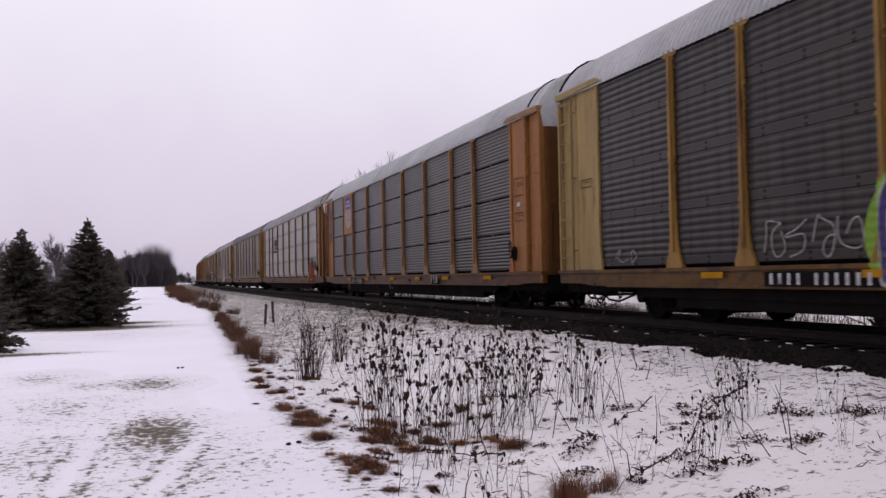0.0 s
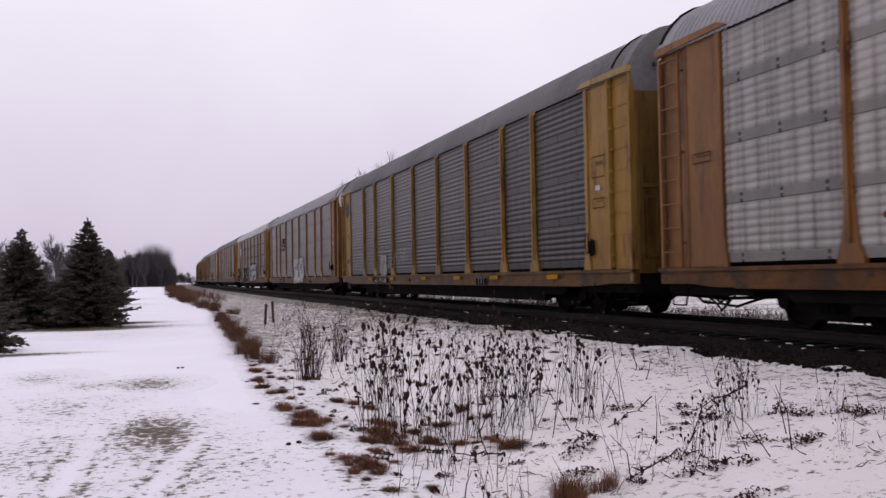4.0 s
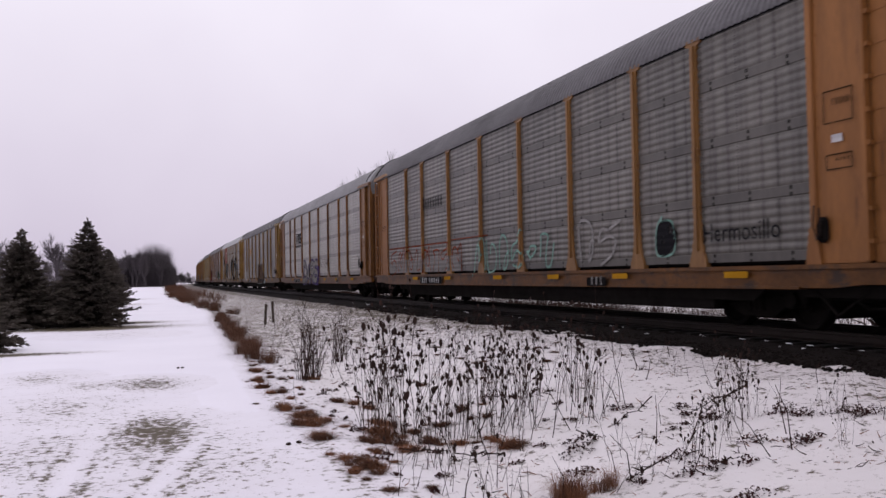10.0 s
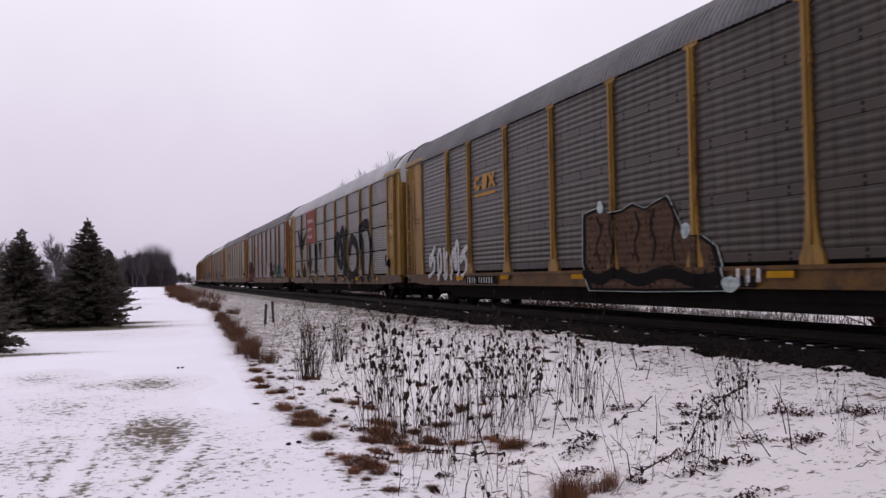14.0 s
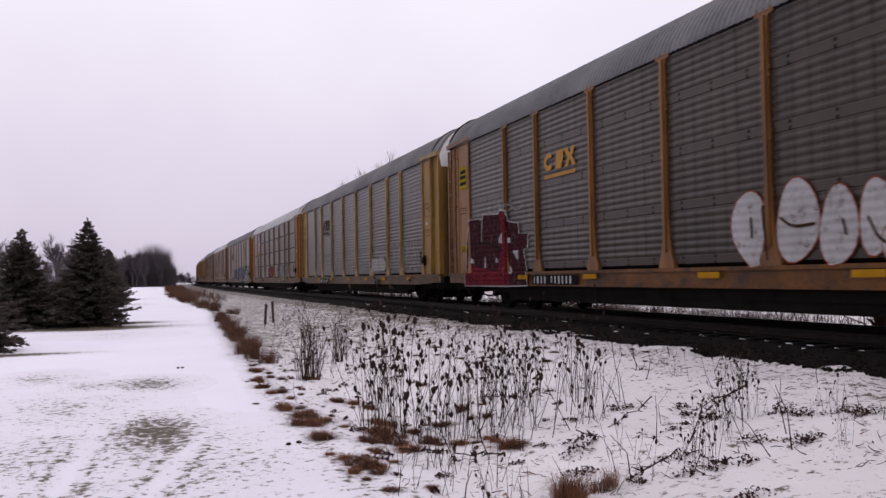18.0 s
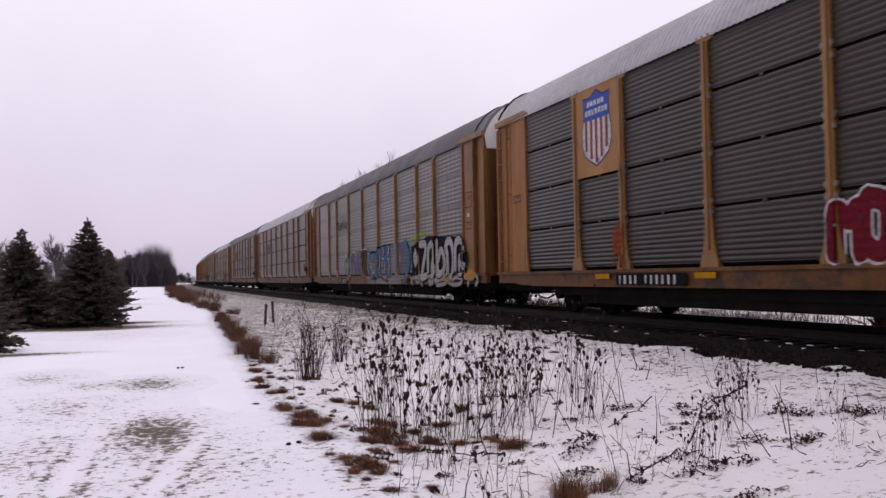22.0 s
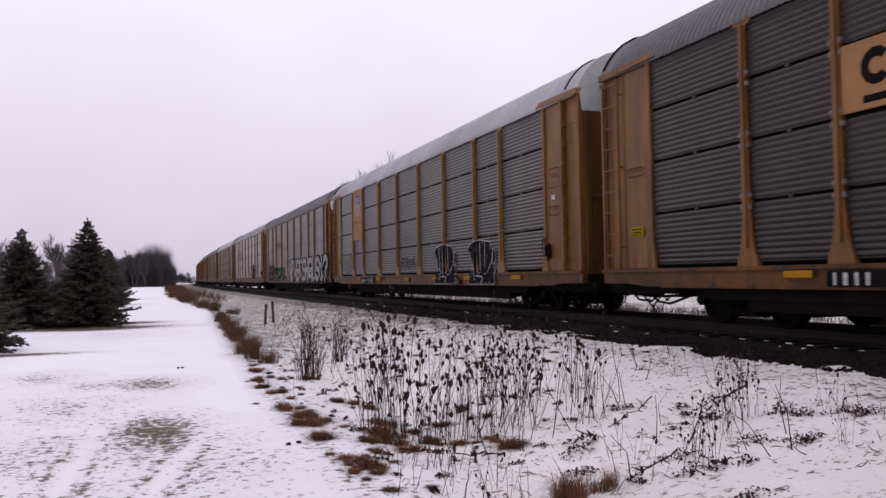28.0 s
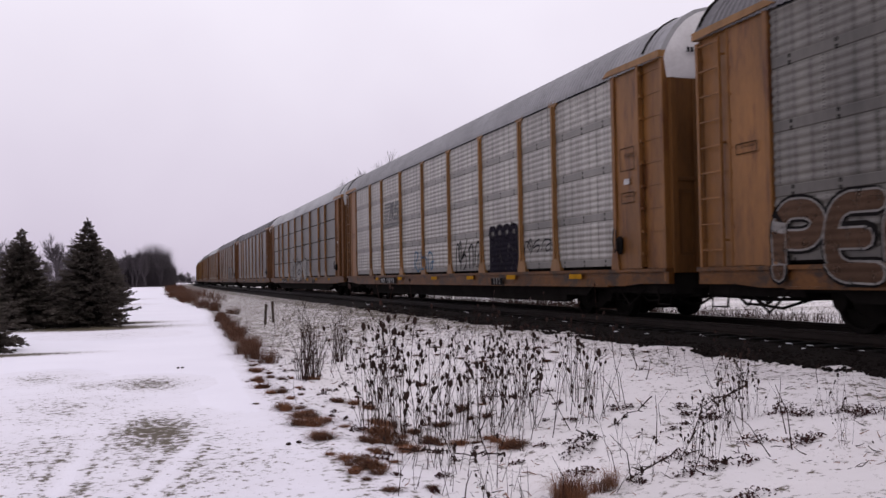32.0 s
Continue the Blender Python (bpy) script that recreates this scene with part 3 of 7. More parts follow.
VISOR = visor_mesh()


def ladder_mesh():
    bm = bmesh.new()
    for y in (1.20, 1.80):
        box(bm, -0.075, -0.02, y - (0.014 if y < 1.5 else 0.035), y + (0.014 if y < 1.5 else 0.035), Z_PAN - 0.05, Z_TOP - 0.1, 0.006)
    for i in range(9):
        z = Z_PAN + 0.25 + i * 0.43
        box(bm, -0.062, -0.035, 1.20, 1.80, z - 0.012, z + 0.012)
    for z in (Z_PAN + 0.4, Z_PAN + 2.0, Z_TOP - 0.4):
        for y in (1.20, 1.80):
            box(bm, -0.03, 0.06, y - 0.014, y + 0.014, z - 0.02, z + 0.02)
    return mesh_of(bm, "ladder")


LADDER = ladder_mesh()
ROOF_PROFILE = [(-1.56, 4.86), (-1.55, 4.95), (-1.50, 5.06), (-1.40, 5.24), (-1.25, 5.44), (-1.05, 5.63), (-0.80, 5.77), (-0.45, 5.86), (0.0, 5.89)]
ROOF_PROFILE += [(-x, z) for x, z in reversed(ROOF_PROFILE[:-1])]


def roof_mesh():
    """A curved roof of ribbed sheet; the ribs run across the car."""
    ys = []
    step, y = 0.16, -BODY + 0.35
    while y < BODY - 0.5:
        ys += [(y, 0.0), (y + step * 0.30, 0.0), (y + step * 0.45, 0.028), (y + step * 0.85, 0.028)]
        y += step
    ys = [(-BODY + 0.05, 0.03), (-BODY + 0.33, 0.03)] + ys + [(BODY - 0.33, 0.03), (BODY - 0.05, 0.03)]
    n = len(ROOF_PROFILE)
    verts, faces = [], []
    for y, o in ys:
        for x, z in ROOF_PROFILE:
            r = Vector((x, z - 4.6)).normalized() * o
            verts.append((x + r.x, y, z + r.y))
    for j in range(len(ys) - 1):
        for i in range(n - 1):
            faces.append((j * n + i, j * n + i + 1, (j + 1) * n + i + 1, (j + 1) * n + i))
    faces.append(tuple(range(n)))
    faces.append(tuple(reversed(range((len(ys) - 1) * n, len(ys) * n))))
    return raw("roof", verts, faces)


ROOF = roof_mesh()


def hoop_mesh(r):
    """A rubber seal strip over the roof."""
    verts, faces = [], []
    tube(verts, faces, [(x * 1.012, 0, 4.6 + (z - 4.6) * 1.012 + 0.02) for x, z in ROOF_PROFILE[2:-2]], r, r, 5)
    return raw("seal", verts, faces)


HOOP = {1: hoop_mesh(0.042), -1: hoop_mesh(0.024)}


def end_cap_mesh():
    """The upper end bulkhead, which closes the roof; outer face to -y."""
    bm = bmesh.new()
    out = [(x * 0.96, z - 0.03) for x, z in ROOF_PROFILE] + [(1.44, 4.50), (-1.44, 4.50)]
    a = [bm.verts.new((x, 0.0, z)) for x, z in out]
    b = [bm.verts.new((x, 0.10, z)) for x, z in out]
    bm.faces.new(a)
    bm.faces.new(list(reversed(b)))
    for i in range(len(out)):
        j = (i + 1) % len(out)
        bm.faces.new((a[i], b[i], b[j], a[j]))
    return mesh_of(bm, "end_cap")


END_CAP = end_cap_mesh()


def end_door_mesh():
    """One leaf of the end door: a sheet with shallow upright ribs and a deep outer stile; from the middle (x = 0) to x = 1.42."""
    bm = bmesh.new()
    out = [(0.0, 0.06)]
    for x in (0.02, 0.44, 0.86):
        out += [(x, 0.0), (x + 0.01, -0.022), (x + 0.05, -0.022), (x + 0.06, 0.0)]
    out += [(1.30, 0.0), (1.305, -0.05), (1.42, -0.05), (1.42, 0.06)]
    low = [bm.verts.new((x, y, Z_PAN - 0.12)) for x, y in out]
    top = [bm.verts.new((x, y, 4.49)) for x, y in out]
    bm.faces.new(list(reversed(low)))
    bm.faces.new(top)
    for i in range(len(out)):
        j = (i + 1) % len(out)
        bm.faces.new((low[i], low[j], top[j], top[i]))
    return mesh_of(bm, "end_door")


def door_seam_mesh():
    bm = bmesh.new()
    box(bm, 0.93, 1.30, -0.03, -0.001, Z_PAN + 1.56, Z_PAN + 1.63, 0.006)
    return mesh_of(bm, "door_seam")


def door_frame_mesh():
    """The raised frame of the lower door panel."""
    bm = bmesh.new()
    ring = [[bm.verts.new((x, y, z)) for x, z in ((a, Z_PAN + b), (1.26 + 0.96 - a, Z_PAN + b), (1.26 + 0.96 - a, Z_PAN + 1.6 - b), (a, Z_PAN + 1.6 - b))] for y, a, b in ((0.0, 0.96, 0.2), (-0.02, 0.96, 0.2), (-0.02, 1.0, 0.25), (0.0, 1.0, 0.25))]
    for p, q in zip(ring, ring[1:]):
        for i in range(4):
            j = (i + 1) % 4
            bm.faces.new((p[i], p[j], q[j], q[i]))
    return mesh_of(bm, "door_frame")


DOOR_SEAM, DOOR_FRAME = door_seam_mesh(), door_frame_mesh()
END_DOOR = end_door_mesh()


def underframe_mesh():
    bm = bmesh.new()
    box(bm, -1.42, 1.42, -BODY + 0.1, BODY - 0.1, Z_PAN - 0.16, Z_PAN - 0.08)
    box(bm, -0.33, 0.33, -BODY - 0.1, BODY + 0.1, Z_SILL + 0.05, Z_PAN - 0.15)
    for i in range(-5, 6):
        box(bm, -1.4, 1.4, i * 1.42 - 0.06, i * 1.42 + 0.06, Z_SILL + 0.08, Z_PAN - 0.15)
    for x in (-1.40, 1.40):
        prism(bm, [(-BODY + 3.0, 0.72), (-BODY + 3.4, 0.46), (BODY - 3.4, 0.46), (BODY - 3.0, 0.72)], x - 0.03, x + 0.03)
    for x in (-1.3, 1.3):
        prism(bm, [(-9.35, Z_SILL + 0.1), (-9.3, 0.29), (9.3, 0.29), (9.35, Z_SILL + 0.1)], x - 0.09, x + 0.09)
    # filler block inside the body, added to stop daylight above the sill
    box(bm, -1.34, 1.34, -BODY + 0.4, BODY - 0.4, Z_PAN - 0.09, Z_PAN + 0.4)
    for q in (-1, 1):
        a, b = sorted((q * 11.4, q * (BODY - 0.05)))
        box(bm, -1.38, 1.38, a, b, 0.53, Z_PAN - 0.1)
        a, b = sorted((q * 8.7, q * 11.6))
        box(bm, -1.36, 1.36, a, b, 0.60, Z_PAN - 0.1)
    box(bm, -1.0, -0.4, 1.0, 2.4, Z_SILL - 0.08, Z_SILL + 0.35, 0.04)
    box(bm, 0.4, 0.95, -2.6, -1.6, Z_SILL - 0.05, Z_SILL + 0.35, 0.04)
    return mesh_of(bm, "underframe")


UNDER = underframe_mesh()


def coupler_mesh():
    bm = bmesh.new()
    box(bm, -0.09, 0.09, 0.0, 0.62, 0.76, 0.94, 0.02)
    box(bm, -0.17, 0.15, 0.30, 0.56, 0.70, 0.98, 0.05)
    box(bm, -0.7, 0.7, -0.12, -0.02, 0.70, 0.92)
    verts, faces = [], []
    tube(verts, faces, [(-0.35, -0.05, 0.75), (-0.36, 0.12, 0.45), (-0.33, 0.3, 0.32), (-0.28, 0.46, 0.36)], 0.03, 0.03, 5)
    tube(verts, faces, [(0.9, -0.1, 0.65), (0.4, 0.12, 0.6), (-0.3, 0.15, 0.72), (-1.2, -0.02, 0.68), (-1.36, -0.02, 0.55)], 0.018, 0.018, 4)
    vs = [bm.verts.new(v) for v in verts]
    for f in faces:
        bm.faces.new([vs[i] for i in f])
    return mesh_of(bm, "coupler")


COUPLER = coupler_mesh()


def side_frame_mesh():
    """A cast truck side frame with pedestals, a window and spring nest; outer face to -x."""
    bm = bmesh.new()
    prism(bm, [(-1.18, 0.56), (-1.12, 0.64), (-0.72, 0.64), (-0.42, 0.76), (0.42, 0.76), (0.72, 0.64), (1.12, 0.64), (1.18, 0.56), (1.12, 0.38), (1.02, 0.36), (1.02, 0.5), (0.76, 0.5), (0.74, 0.38),
               (0.40, 0.20), (-0.40, 0.20), (-0.74, 0.38), (-0.76, 0.5), (-1.02, 0.5), (-1.02, 0.36), (-1.12, 0.38)], -0.07, 0.07)
    for y in (-0.14, 0.0, 0.14):
        g = bmesh.ops.create_cone(bm, cap_ends=True, segments=8, radius1=0.06, radius2=0.06, depth=0.26)
        for v in g["verts"]:
            v.co += Vector((-0.10, y, 0.42))
    for y in (-0.89, 0.89):
        g = bmesh.ops.create_cone(bm, cap_ends=True, segments=12, radius1=0.13, radius2=0.11, depth=0.14)
        for v in g["verts"]:
            v.co = Vector((v.co.z - 0.10, v.co.x + y, v.co.y + 0.46))
    return mesh_of(bm, "side_frame")


SIDE_FRAME = side_frame_mesh()


def wheelset_mesh():
    """Two flanged wheels on an axle, about its own middle."""
    verts, faces = [], []
    prof = [(0.10, -0.09), (0.16, -0.10), (0.20, -0.03), (0.36, -0.02), (0.39, -0.075), (0.455, -0.075), (0.46, 0.05), (0.487, 0.06), (0.485, 0.085), (0.39, 0.085), (0.36, 0.03), (0.20, 0.02), (0.10, 0.06)]
    for s in (-1, 1):
        base, seg, n = len(verts), 24, len(prof)
        for k in range(seg):
            a = 2 * math.pi * k / seg
            for r, d in prof:
                verts.append((s * (0.755 - d), r * math.cos(a), r * math.sin(a)))
        for k in range(seg):
            k2 = (k + 1) % seg
            for i in range(n - 1):
                f = (base + k * n + i, base + k * n + i + 1, base + k2 * n + i + 1, base + k2 * n + i)
                faces.append(f if s > 0 else tuple(reversed(f)))
    tube(verts, faces, [(-1.0, 0, 0), (1.0, 0, 0)], 0.09, 0.09, 10)
    return raw("wheelset", verts, faces)


WHEELSET = wheelset_mesh()


def bolster_mesh():
    bm = bmesh.new()
    box(bm, -0.95, 0.95, -0.2, 0.2, 0.44, 0.66, 0.03)
    # two solid filler blocks, added to close the truck to daylight
    box(bm, -0.62, 0.62, -1.15, 1.15, 0.17, 0.72, 0.05)
    box(bm, -0.94, 0.94, -0.5, 0.5, 0.16, 0.60, 0.05)
    box(bm, -0.75, 0.75, -0.62, -0.52, 0.30, 0.40)
    box(bm, -0.75, 0.75, 0.52, 0.62, 0.30, 0.40)
    return mesh_of(bm, "bolster")


BOLSTER = bolster_mesh()


def rigging_mesh():
    """Brake rods that hang in a V beside the truck, with a step."""
    verts, faces = [], []
    tube(verts, faces, [(-1.38, -0.55, 0.62), (-1.4, 0.0, 0.28), (-1.38, 0.45, 0.62)], 0.022, 0.022, 5)
    tube(verts, faces, [(-1.38, -1.5, 0.66), (-1.4, -1.45, 0.34), (-1.4, -1.05, 0.34), (-1.38, -1.0, 0.66)], 0.02, 0.02, 4)
    tube(verts, faces, [(-1.0, -1.6, 0.62), (-1.1, -0.4, 0.5), (-1.1, 0.8, 0.62)], 0.018, 0.018, 4)
    tube(verts, faces, [(-0.9, -1.7, 0.50), (-0.95, -0.6, 0.46), (-0.9, 0.7, 0.50)], 0.03, 0.03, 5)
    tube(verts, faces, [(-0.5, -1.6, 0.52), (-0.55, -1.2, 0.34), (-0.5, -0.8, 0.30), (-0.5, -0.3, 0.42), (-0.5, 0.2, 0.52)], 0.026, 0.026, 5)
    tube(verts, faces, [(-1.2, -1.1, 0.55), (-1.22, -0.8, 0.40), (-1.2, -0.35, 0.38), (-1.2, 0.0, 0.55)], 0.024, 0.024, 5)
    tube(verts, faces, [(0.4, -1.7, 0.46), (0.4, 0.8, 0.42)], 0.035, 0.035, 5)
    return raw("brake_rigging", verts, faces)


RIGGING = rigging_mesh()
FLIP = Matrix.Rotation(math.pi, 4, "Z")

# car by car: panel kind, sheet, posts, end bays, roof, end cap, words for the label
CARS = {
    -1: ("punched", "steel_dark_punched", "yellow", "yellow", "roof_grey", "white", "dark grey punched sides and yellow posts"),
    0: ("punched", "steel_dark_punched", "yellow", "cream", "roof_white", "roof_white", "dark sides, yellow posts and a dark red sign"),
    1: ("slit", "steel_dark", "tan", "peach", "roof_white", "roof_white", "dark slatted sides and a striped shield sign"),
    2: ("punched", "steel_light", "orange", "orange", "roof_mid", "white", "bright galvanized sides and orange posts"),
    3: ("punched", "steel_dark_punched", "yellow", "yellow", "roof_grey", "roof_grey", "dark dirty sides, yellow ends and pale tags"),
    4: ("punched", "steel_mid", "tan", "orange", "roof_mid", "white", "dull grey sides and a white spray-painted tag"),
    5: ("slit", "steel_dark", "yellow", "yellow", "roof_white", "roof_white", "dark slatted sides and large black-and-white tags"),
    6: ("punched", "steel_mid", "tan", "peach", "roof_grey", "white", "dull grey sides and faint spray-painted scrawls"),
    7: ("punched", "steel_light", "orange", "orange", "roof_mid", "roof_grey", "bright galvanized sides and a purple spray-painted tag"),
    8: ("punched", "steel_brown", "yellow", "yellow", "roof_grey", "white", "brownish dirty sides and yellow posts"),
    9: ("slit", "steel_mid", "yellow", "yellow", "roof_white", "roof_white", "grey sides, a red sign and huge black letters"),
    10: ("punched", "steel_brown", "orange", "orange", "roof_grey", "white", "brownish dirty sides and several spray-painted tags"),
    11: ("punched", "steel_brown", "cream", "yellow", "roof_grey", "white", "brownish dirty sides and faint white tags"),
    12: ("slit", "steel_dark", "tan", "peach", "roof_white", "brown", "dark slatted sides and a striped shield sign"),
    13: ("punched", "steel_mid", "tan", "orange", "roof_grey", "white", "grey sides with blue and white tags below"),
    14: ("slit", "steel_grey", "tan", "orange", "roof_white", "roof_white", "dark slatted sides and orange posts, bright bolts"),
    15: ("slit", "steel_dark", "orange", "orange", "roof_grey", "roof_grey", "dark slatted sides and an orange sign"),
    16: ("slit", "steel_grey", "tan", "orange", "roof_white", "roof_white", "dark slatted sides, shield sign, two dark tags"),
    17: ("punched", "steel_mid", "tan", "orange", "roof_grey", "white", "grey sides with a long white spray-painted tag"),
    18: ("punched", "steel_light", "tan", "orange", "roof_mid", "white", "bright galvanized sides with small dark tags"),
    19: ("slit", "steel_grey", "tan", "brown", "roof_white", "roof_white", "grey slatted sides and orange posts"),
    20: ("punched", "steel_brown", "tan", "brown", "roof_grey", "white", "dull grey sides and orange posts"),
}
CAR = {}
AXLES = {-1: [], 1: []}


def build_car(k):
    kind, sheet, posts, ends, roof, cap, words = CARS.get(k, CARS[19 + k % 2])
    S, P, E, R, C = M[sheet], M[posts], M[ends], M[roof], M[cap]
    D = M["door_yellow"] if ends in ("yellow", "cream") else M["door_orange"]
    car = new("autorack_car")
    tagged(car, f"autorack railway car, {words}", "railway car", "cars of the train")
    CAR[k] = car
    put("roof", ROOF, R, car, None, "ribbed sheet-metal roof")
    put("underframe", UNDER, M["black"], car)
    for s in (-1, 1):
        turn = Matrix.Identity(4) if s < 0 else FLIP
        place = pose(s * HALF, 0, 0) @ turn
        put("sill", SILL, M["sill_yellow" if posts in ("yellow", "cream") else "sill_orange"], car, place)
        for i, w in enumerate(WIDTHS):
            y = EDGES[i] + w / 2
            put("panel", PANELS[(kind, w)], S, car, pose(s * HALF, y, 0) @ turn)
        for y in EDGES[1:-1]:
            put("post", POST, P, car, pose(s * HALF, y, 0) @ turn)
        for q in (-1, 1):
            # the bay's y runs outwards from the last panel
            mirror = Matrix.Diagonal((1 if s < 0 else -1, q, 1, 1))
            at = Matrix.Translation((s * HALF, q * (SPAN + 0.0), 0)) @ mirror
            put("end_bay", END_BAY[q], E, car, at)
            if q < 0:
                housing = put("brake_housing", LATCH, M["wheel"], car, at, "greasy black hand-brake housing")
                put("brake_chain", CHAIN, M["rail"], housing)
            put("visor", VISOR, M["cream"] if posts in ("yellow", "cream") else P, car, at)
            if q > 0:
                put("ladder", LADDER, E, car, at)
    for q in (-1, 1):
        out = pose(0, q * (BODY - 0.02), 0) @ (Matrix.Identity(4) if q < 0 else FLIP)
        put("end_cap", END_CAP, C, car, out, "upper end bulkhead")
        for m in (out, out @ Matrix.Diagonal((-1, 1, 1, 1))):
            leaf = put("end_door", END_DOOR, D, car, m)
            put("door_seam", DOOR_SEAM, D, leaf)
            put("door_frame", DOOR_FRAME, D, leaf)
        put("coupler", COUPLER, M["black"], car, pose(0, q * (BODY + 0.02), 0) @ (FLIP if q < 0 else Matrix.Identity(4)))
        put("seal", HOOP[q], M["black"], car, pose(0, q * (BODY - (0.75 if q < 0 else 0.14)), 0))
        truck = new("truck")
        truck.parent, truck.matrix_basis = car, pose(0, q * 10.06, 0)
        for s in (-1, 1):
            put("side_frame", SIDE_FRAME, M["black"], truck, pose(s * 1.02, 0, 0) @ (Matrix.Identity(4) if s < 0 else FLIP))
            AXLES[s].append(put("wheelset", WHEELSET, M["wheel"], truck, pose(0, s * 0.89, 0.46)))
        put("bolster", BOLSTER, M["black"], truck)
        put("brake_rigging", RIGGING, M["black"], car, pose(0, q * 12.2, 0) @ (Matrix.Identity(4) if q < 0 else Matrix.Diagonal((1, -1, 1, 1))))
    return car


for k in range(FIRST, LAST + 1):
    build_car(k)


# ---- ties, and the snow that lies between their ends ----
def tie_mesh():
    bm = bmesh.new()
    box(bm, -1.30, 1.30, -0.115, 0.115, -0.14, 0.0, 0.012)
    return mesh_of(bm, "tie")


TIE = tie_mesh()
track = new("track")
tagged(track, "wooden ties of the railway track, black and wet", "track", kind="structure")
tie_rng = random.Random(5)
for i in range(300):
    y = -12 + i * 0.54
    put("tie", TIE, M["tie"], track, pose(MID + dev(y) + tie_rng.uniform(-0.03, 0.03), y, RAIL - 0.166 + tie_rng.uniform(-0.008, 0.004), 0, 0, tie_rng.uniform(-1, 1) + heading(y)))


def boxes_mesh(name, items):
    verts, faces = [], []
    for x, y, z, a, b, c in items:
        k = len(verts)
        verts += [(x - a, y - b, z - c), (x + a, y - b, z - c), (x + a, y + b, z - c), (x - a, y + b, z - c), (x - a, y - b, z), (x + a, y - b, z), (x + a, y + b, z), (x - a, y + b, z)]
        faces += [(k + 4, k + 5, k + 6, k + 7), (k, k + 1, k + 5, k + 4), (k + 1, k + 2, k + 6, k + 5), (k + 2, k + 3, k + 7, k + 6), (k + 3, k, k + 4, k + 7)]
    return raw(name, verts, faces)


far_ties = [(MID + dev(y), y, RAIL - 0.168, 1.3, 0.115, 0.1) for y in [-12.54 - 0.54 * i for i in range(700)] + [150.0 + 0.54 * i for i in range(600)]]
ob = put("far_ties", boxes_mesh("far_ties", far_ties), M["tie"], track)
tagged(ob, kind="stuff")

M["clean_snow"] = mat("old_snow", (0.62, 0.61, 0.64), (0.85, 0.84, 0.87), 0.8, 0, 6, 40, 0.3)


def lumps(name, spots, material, label, category, seed, flat=0.4):
    """Low rounded lumps, joined: spots of x, y, z, half length across, along."""
    rng = random.Random(seed)
    verts, faces = [], []
    for x, y, z, a, b in spots:
        k = len(verts)
        n = 7
        for ring, (r, h) in enumerate(((1.0, -0.3), (0.8, 0.5))):
            for i in range(n):
                t = 2 * math.pi * i / n
                q = r * rng.uniform(0.75, 1.15)
                verts.append((x + a * q * math.cos(t), y + b * q * math.sin(t), z + min(a, b) * flat * h))
        verts.append((x, y, z + min(a, b) * flat))
        for i in range(n):
            j = (i + 1) % n
            faces += [(k + i, k + j, k + n + j, k + n + i), (k + n + i, k + n + j, k + 2 * n)]
    ob = put(name, raw(name, verts, faces, True), material)
    return tagged(ob, label, category, kind="stuff")


rng = random.Random(11)
spots = []
for i in range(150):
    y = 4.27 + i * 0.54
    p = 0.95 if y < 17 else (0.35 if y < 40 else 0.15)
    if rng.random() < p:
        spots.append((MID - 1.26 + rng.uniform(-0.03, 0.03), y + rng.uniform(-0.05, 0.05), RAIL - 0.178, rng.uniform(0.012, 0.028), rng.uniform(0.08, 0.17)))
for i in range(50):
    y = rng.uniform(4, 40)
    spots.append((MID - rng.uniform(1.3, 2.0), y, 0.375, rng.uniform(0.02, 0.05), rng.uniform(0.03, 0.15)))
lumps("snow_on_ties", spots, M["clean_snow"], "small strips of snow between the tie ends", "snow", 3)


# ballast stones on the near shoulder
def stones(name, count, seed, material, xr, yr, size):
    rng = random.Random(seed)
    verts, faces = [], []
    octa = [(1, 0, 0), (-1, 0, 0), (0, 1, 0), (0, -1, 0), (0, 0, 1), (0, 0, -1)]
    fs = [(0, 2, 4), (2, 1, 4), (1, 3, 4), (3, 0, 4), (2, 0, 5), (1, 2, 5), (3, 1, 5), (0, 3, 5)]
    for _ in range(count):
        y = yr[0] + (yr[1] - yr[0]) * rng.random() ** 1.6
        o = rng.uniform(*xr)
        z = 0.335 + 0.03 * smooth01((o + 2.9) / 1.4)
        s = rng.uniform(*size)
        rot = Euler((rng.uniform(0, 6), rng.uniform(0, 6), rng.uniform(0, 6))).to_matrix()
        k = len(verts)
        for p in octa:
            q = rot @ Vector([c * s * rng.uniform(0.7, 1.2) for c in p])
            verts.append((MID + o + q.x, y + q.y, z + q.z * 0.8))
        faces += [tuple(k + i for i in f) for f in fs]
    return tagged(put(name, raw(name, verts, faces), material), "loose dark ballast stones along the track", "stones", kind="stuff")


stones("ballast_stones", 5200, 8, M["ballast"], (-3.0, -1.2), (5, 34), (0.025, 0.055))


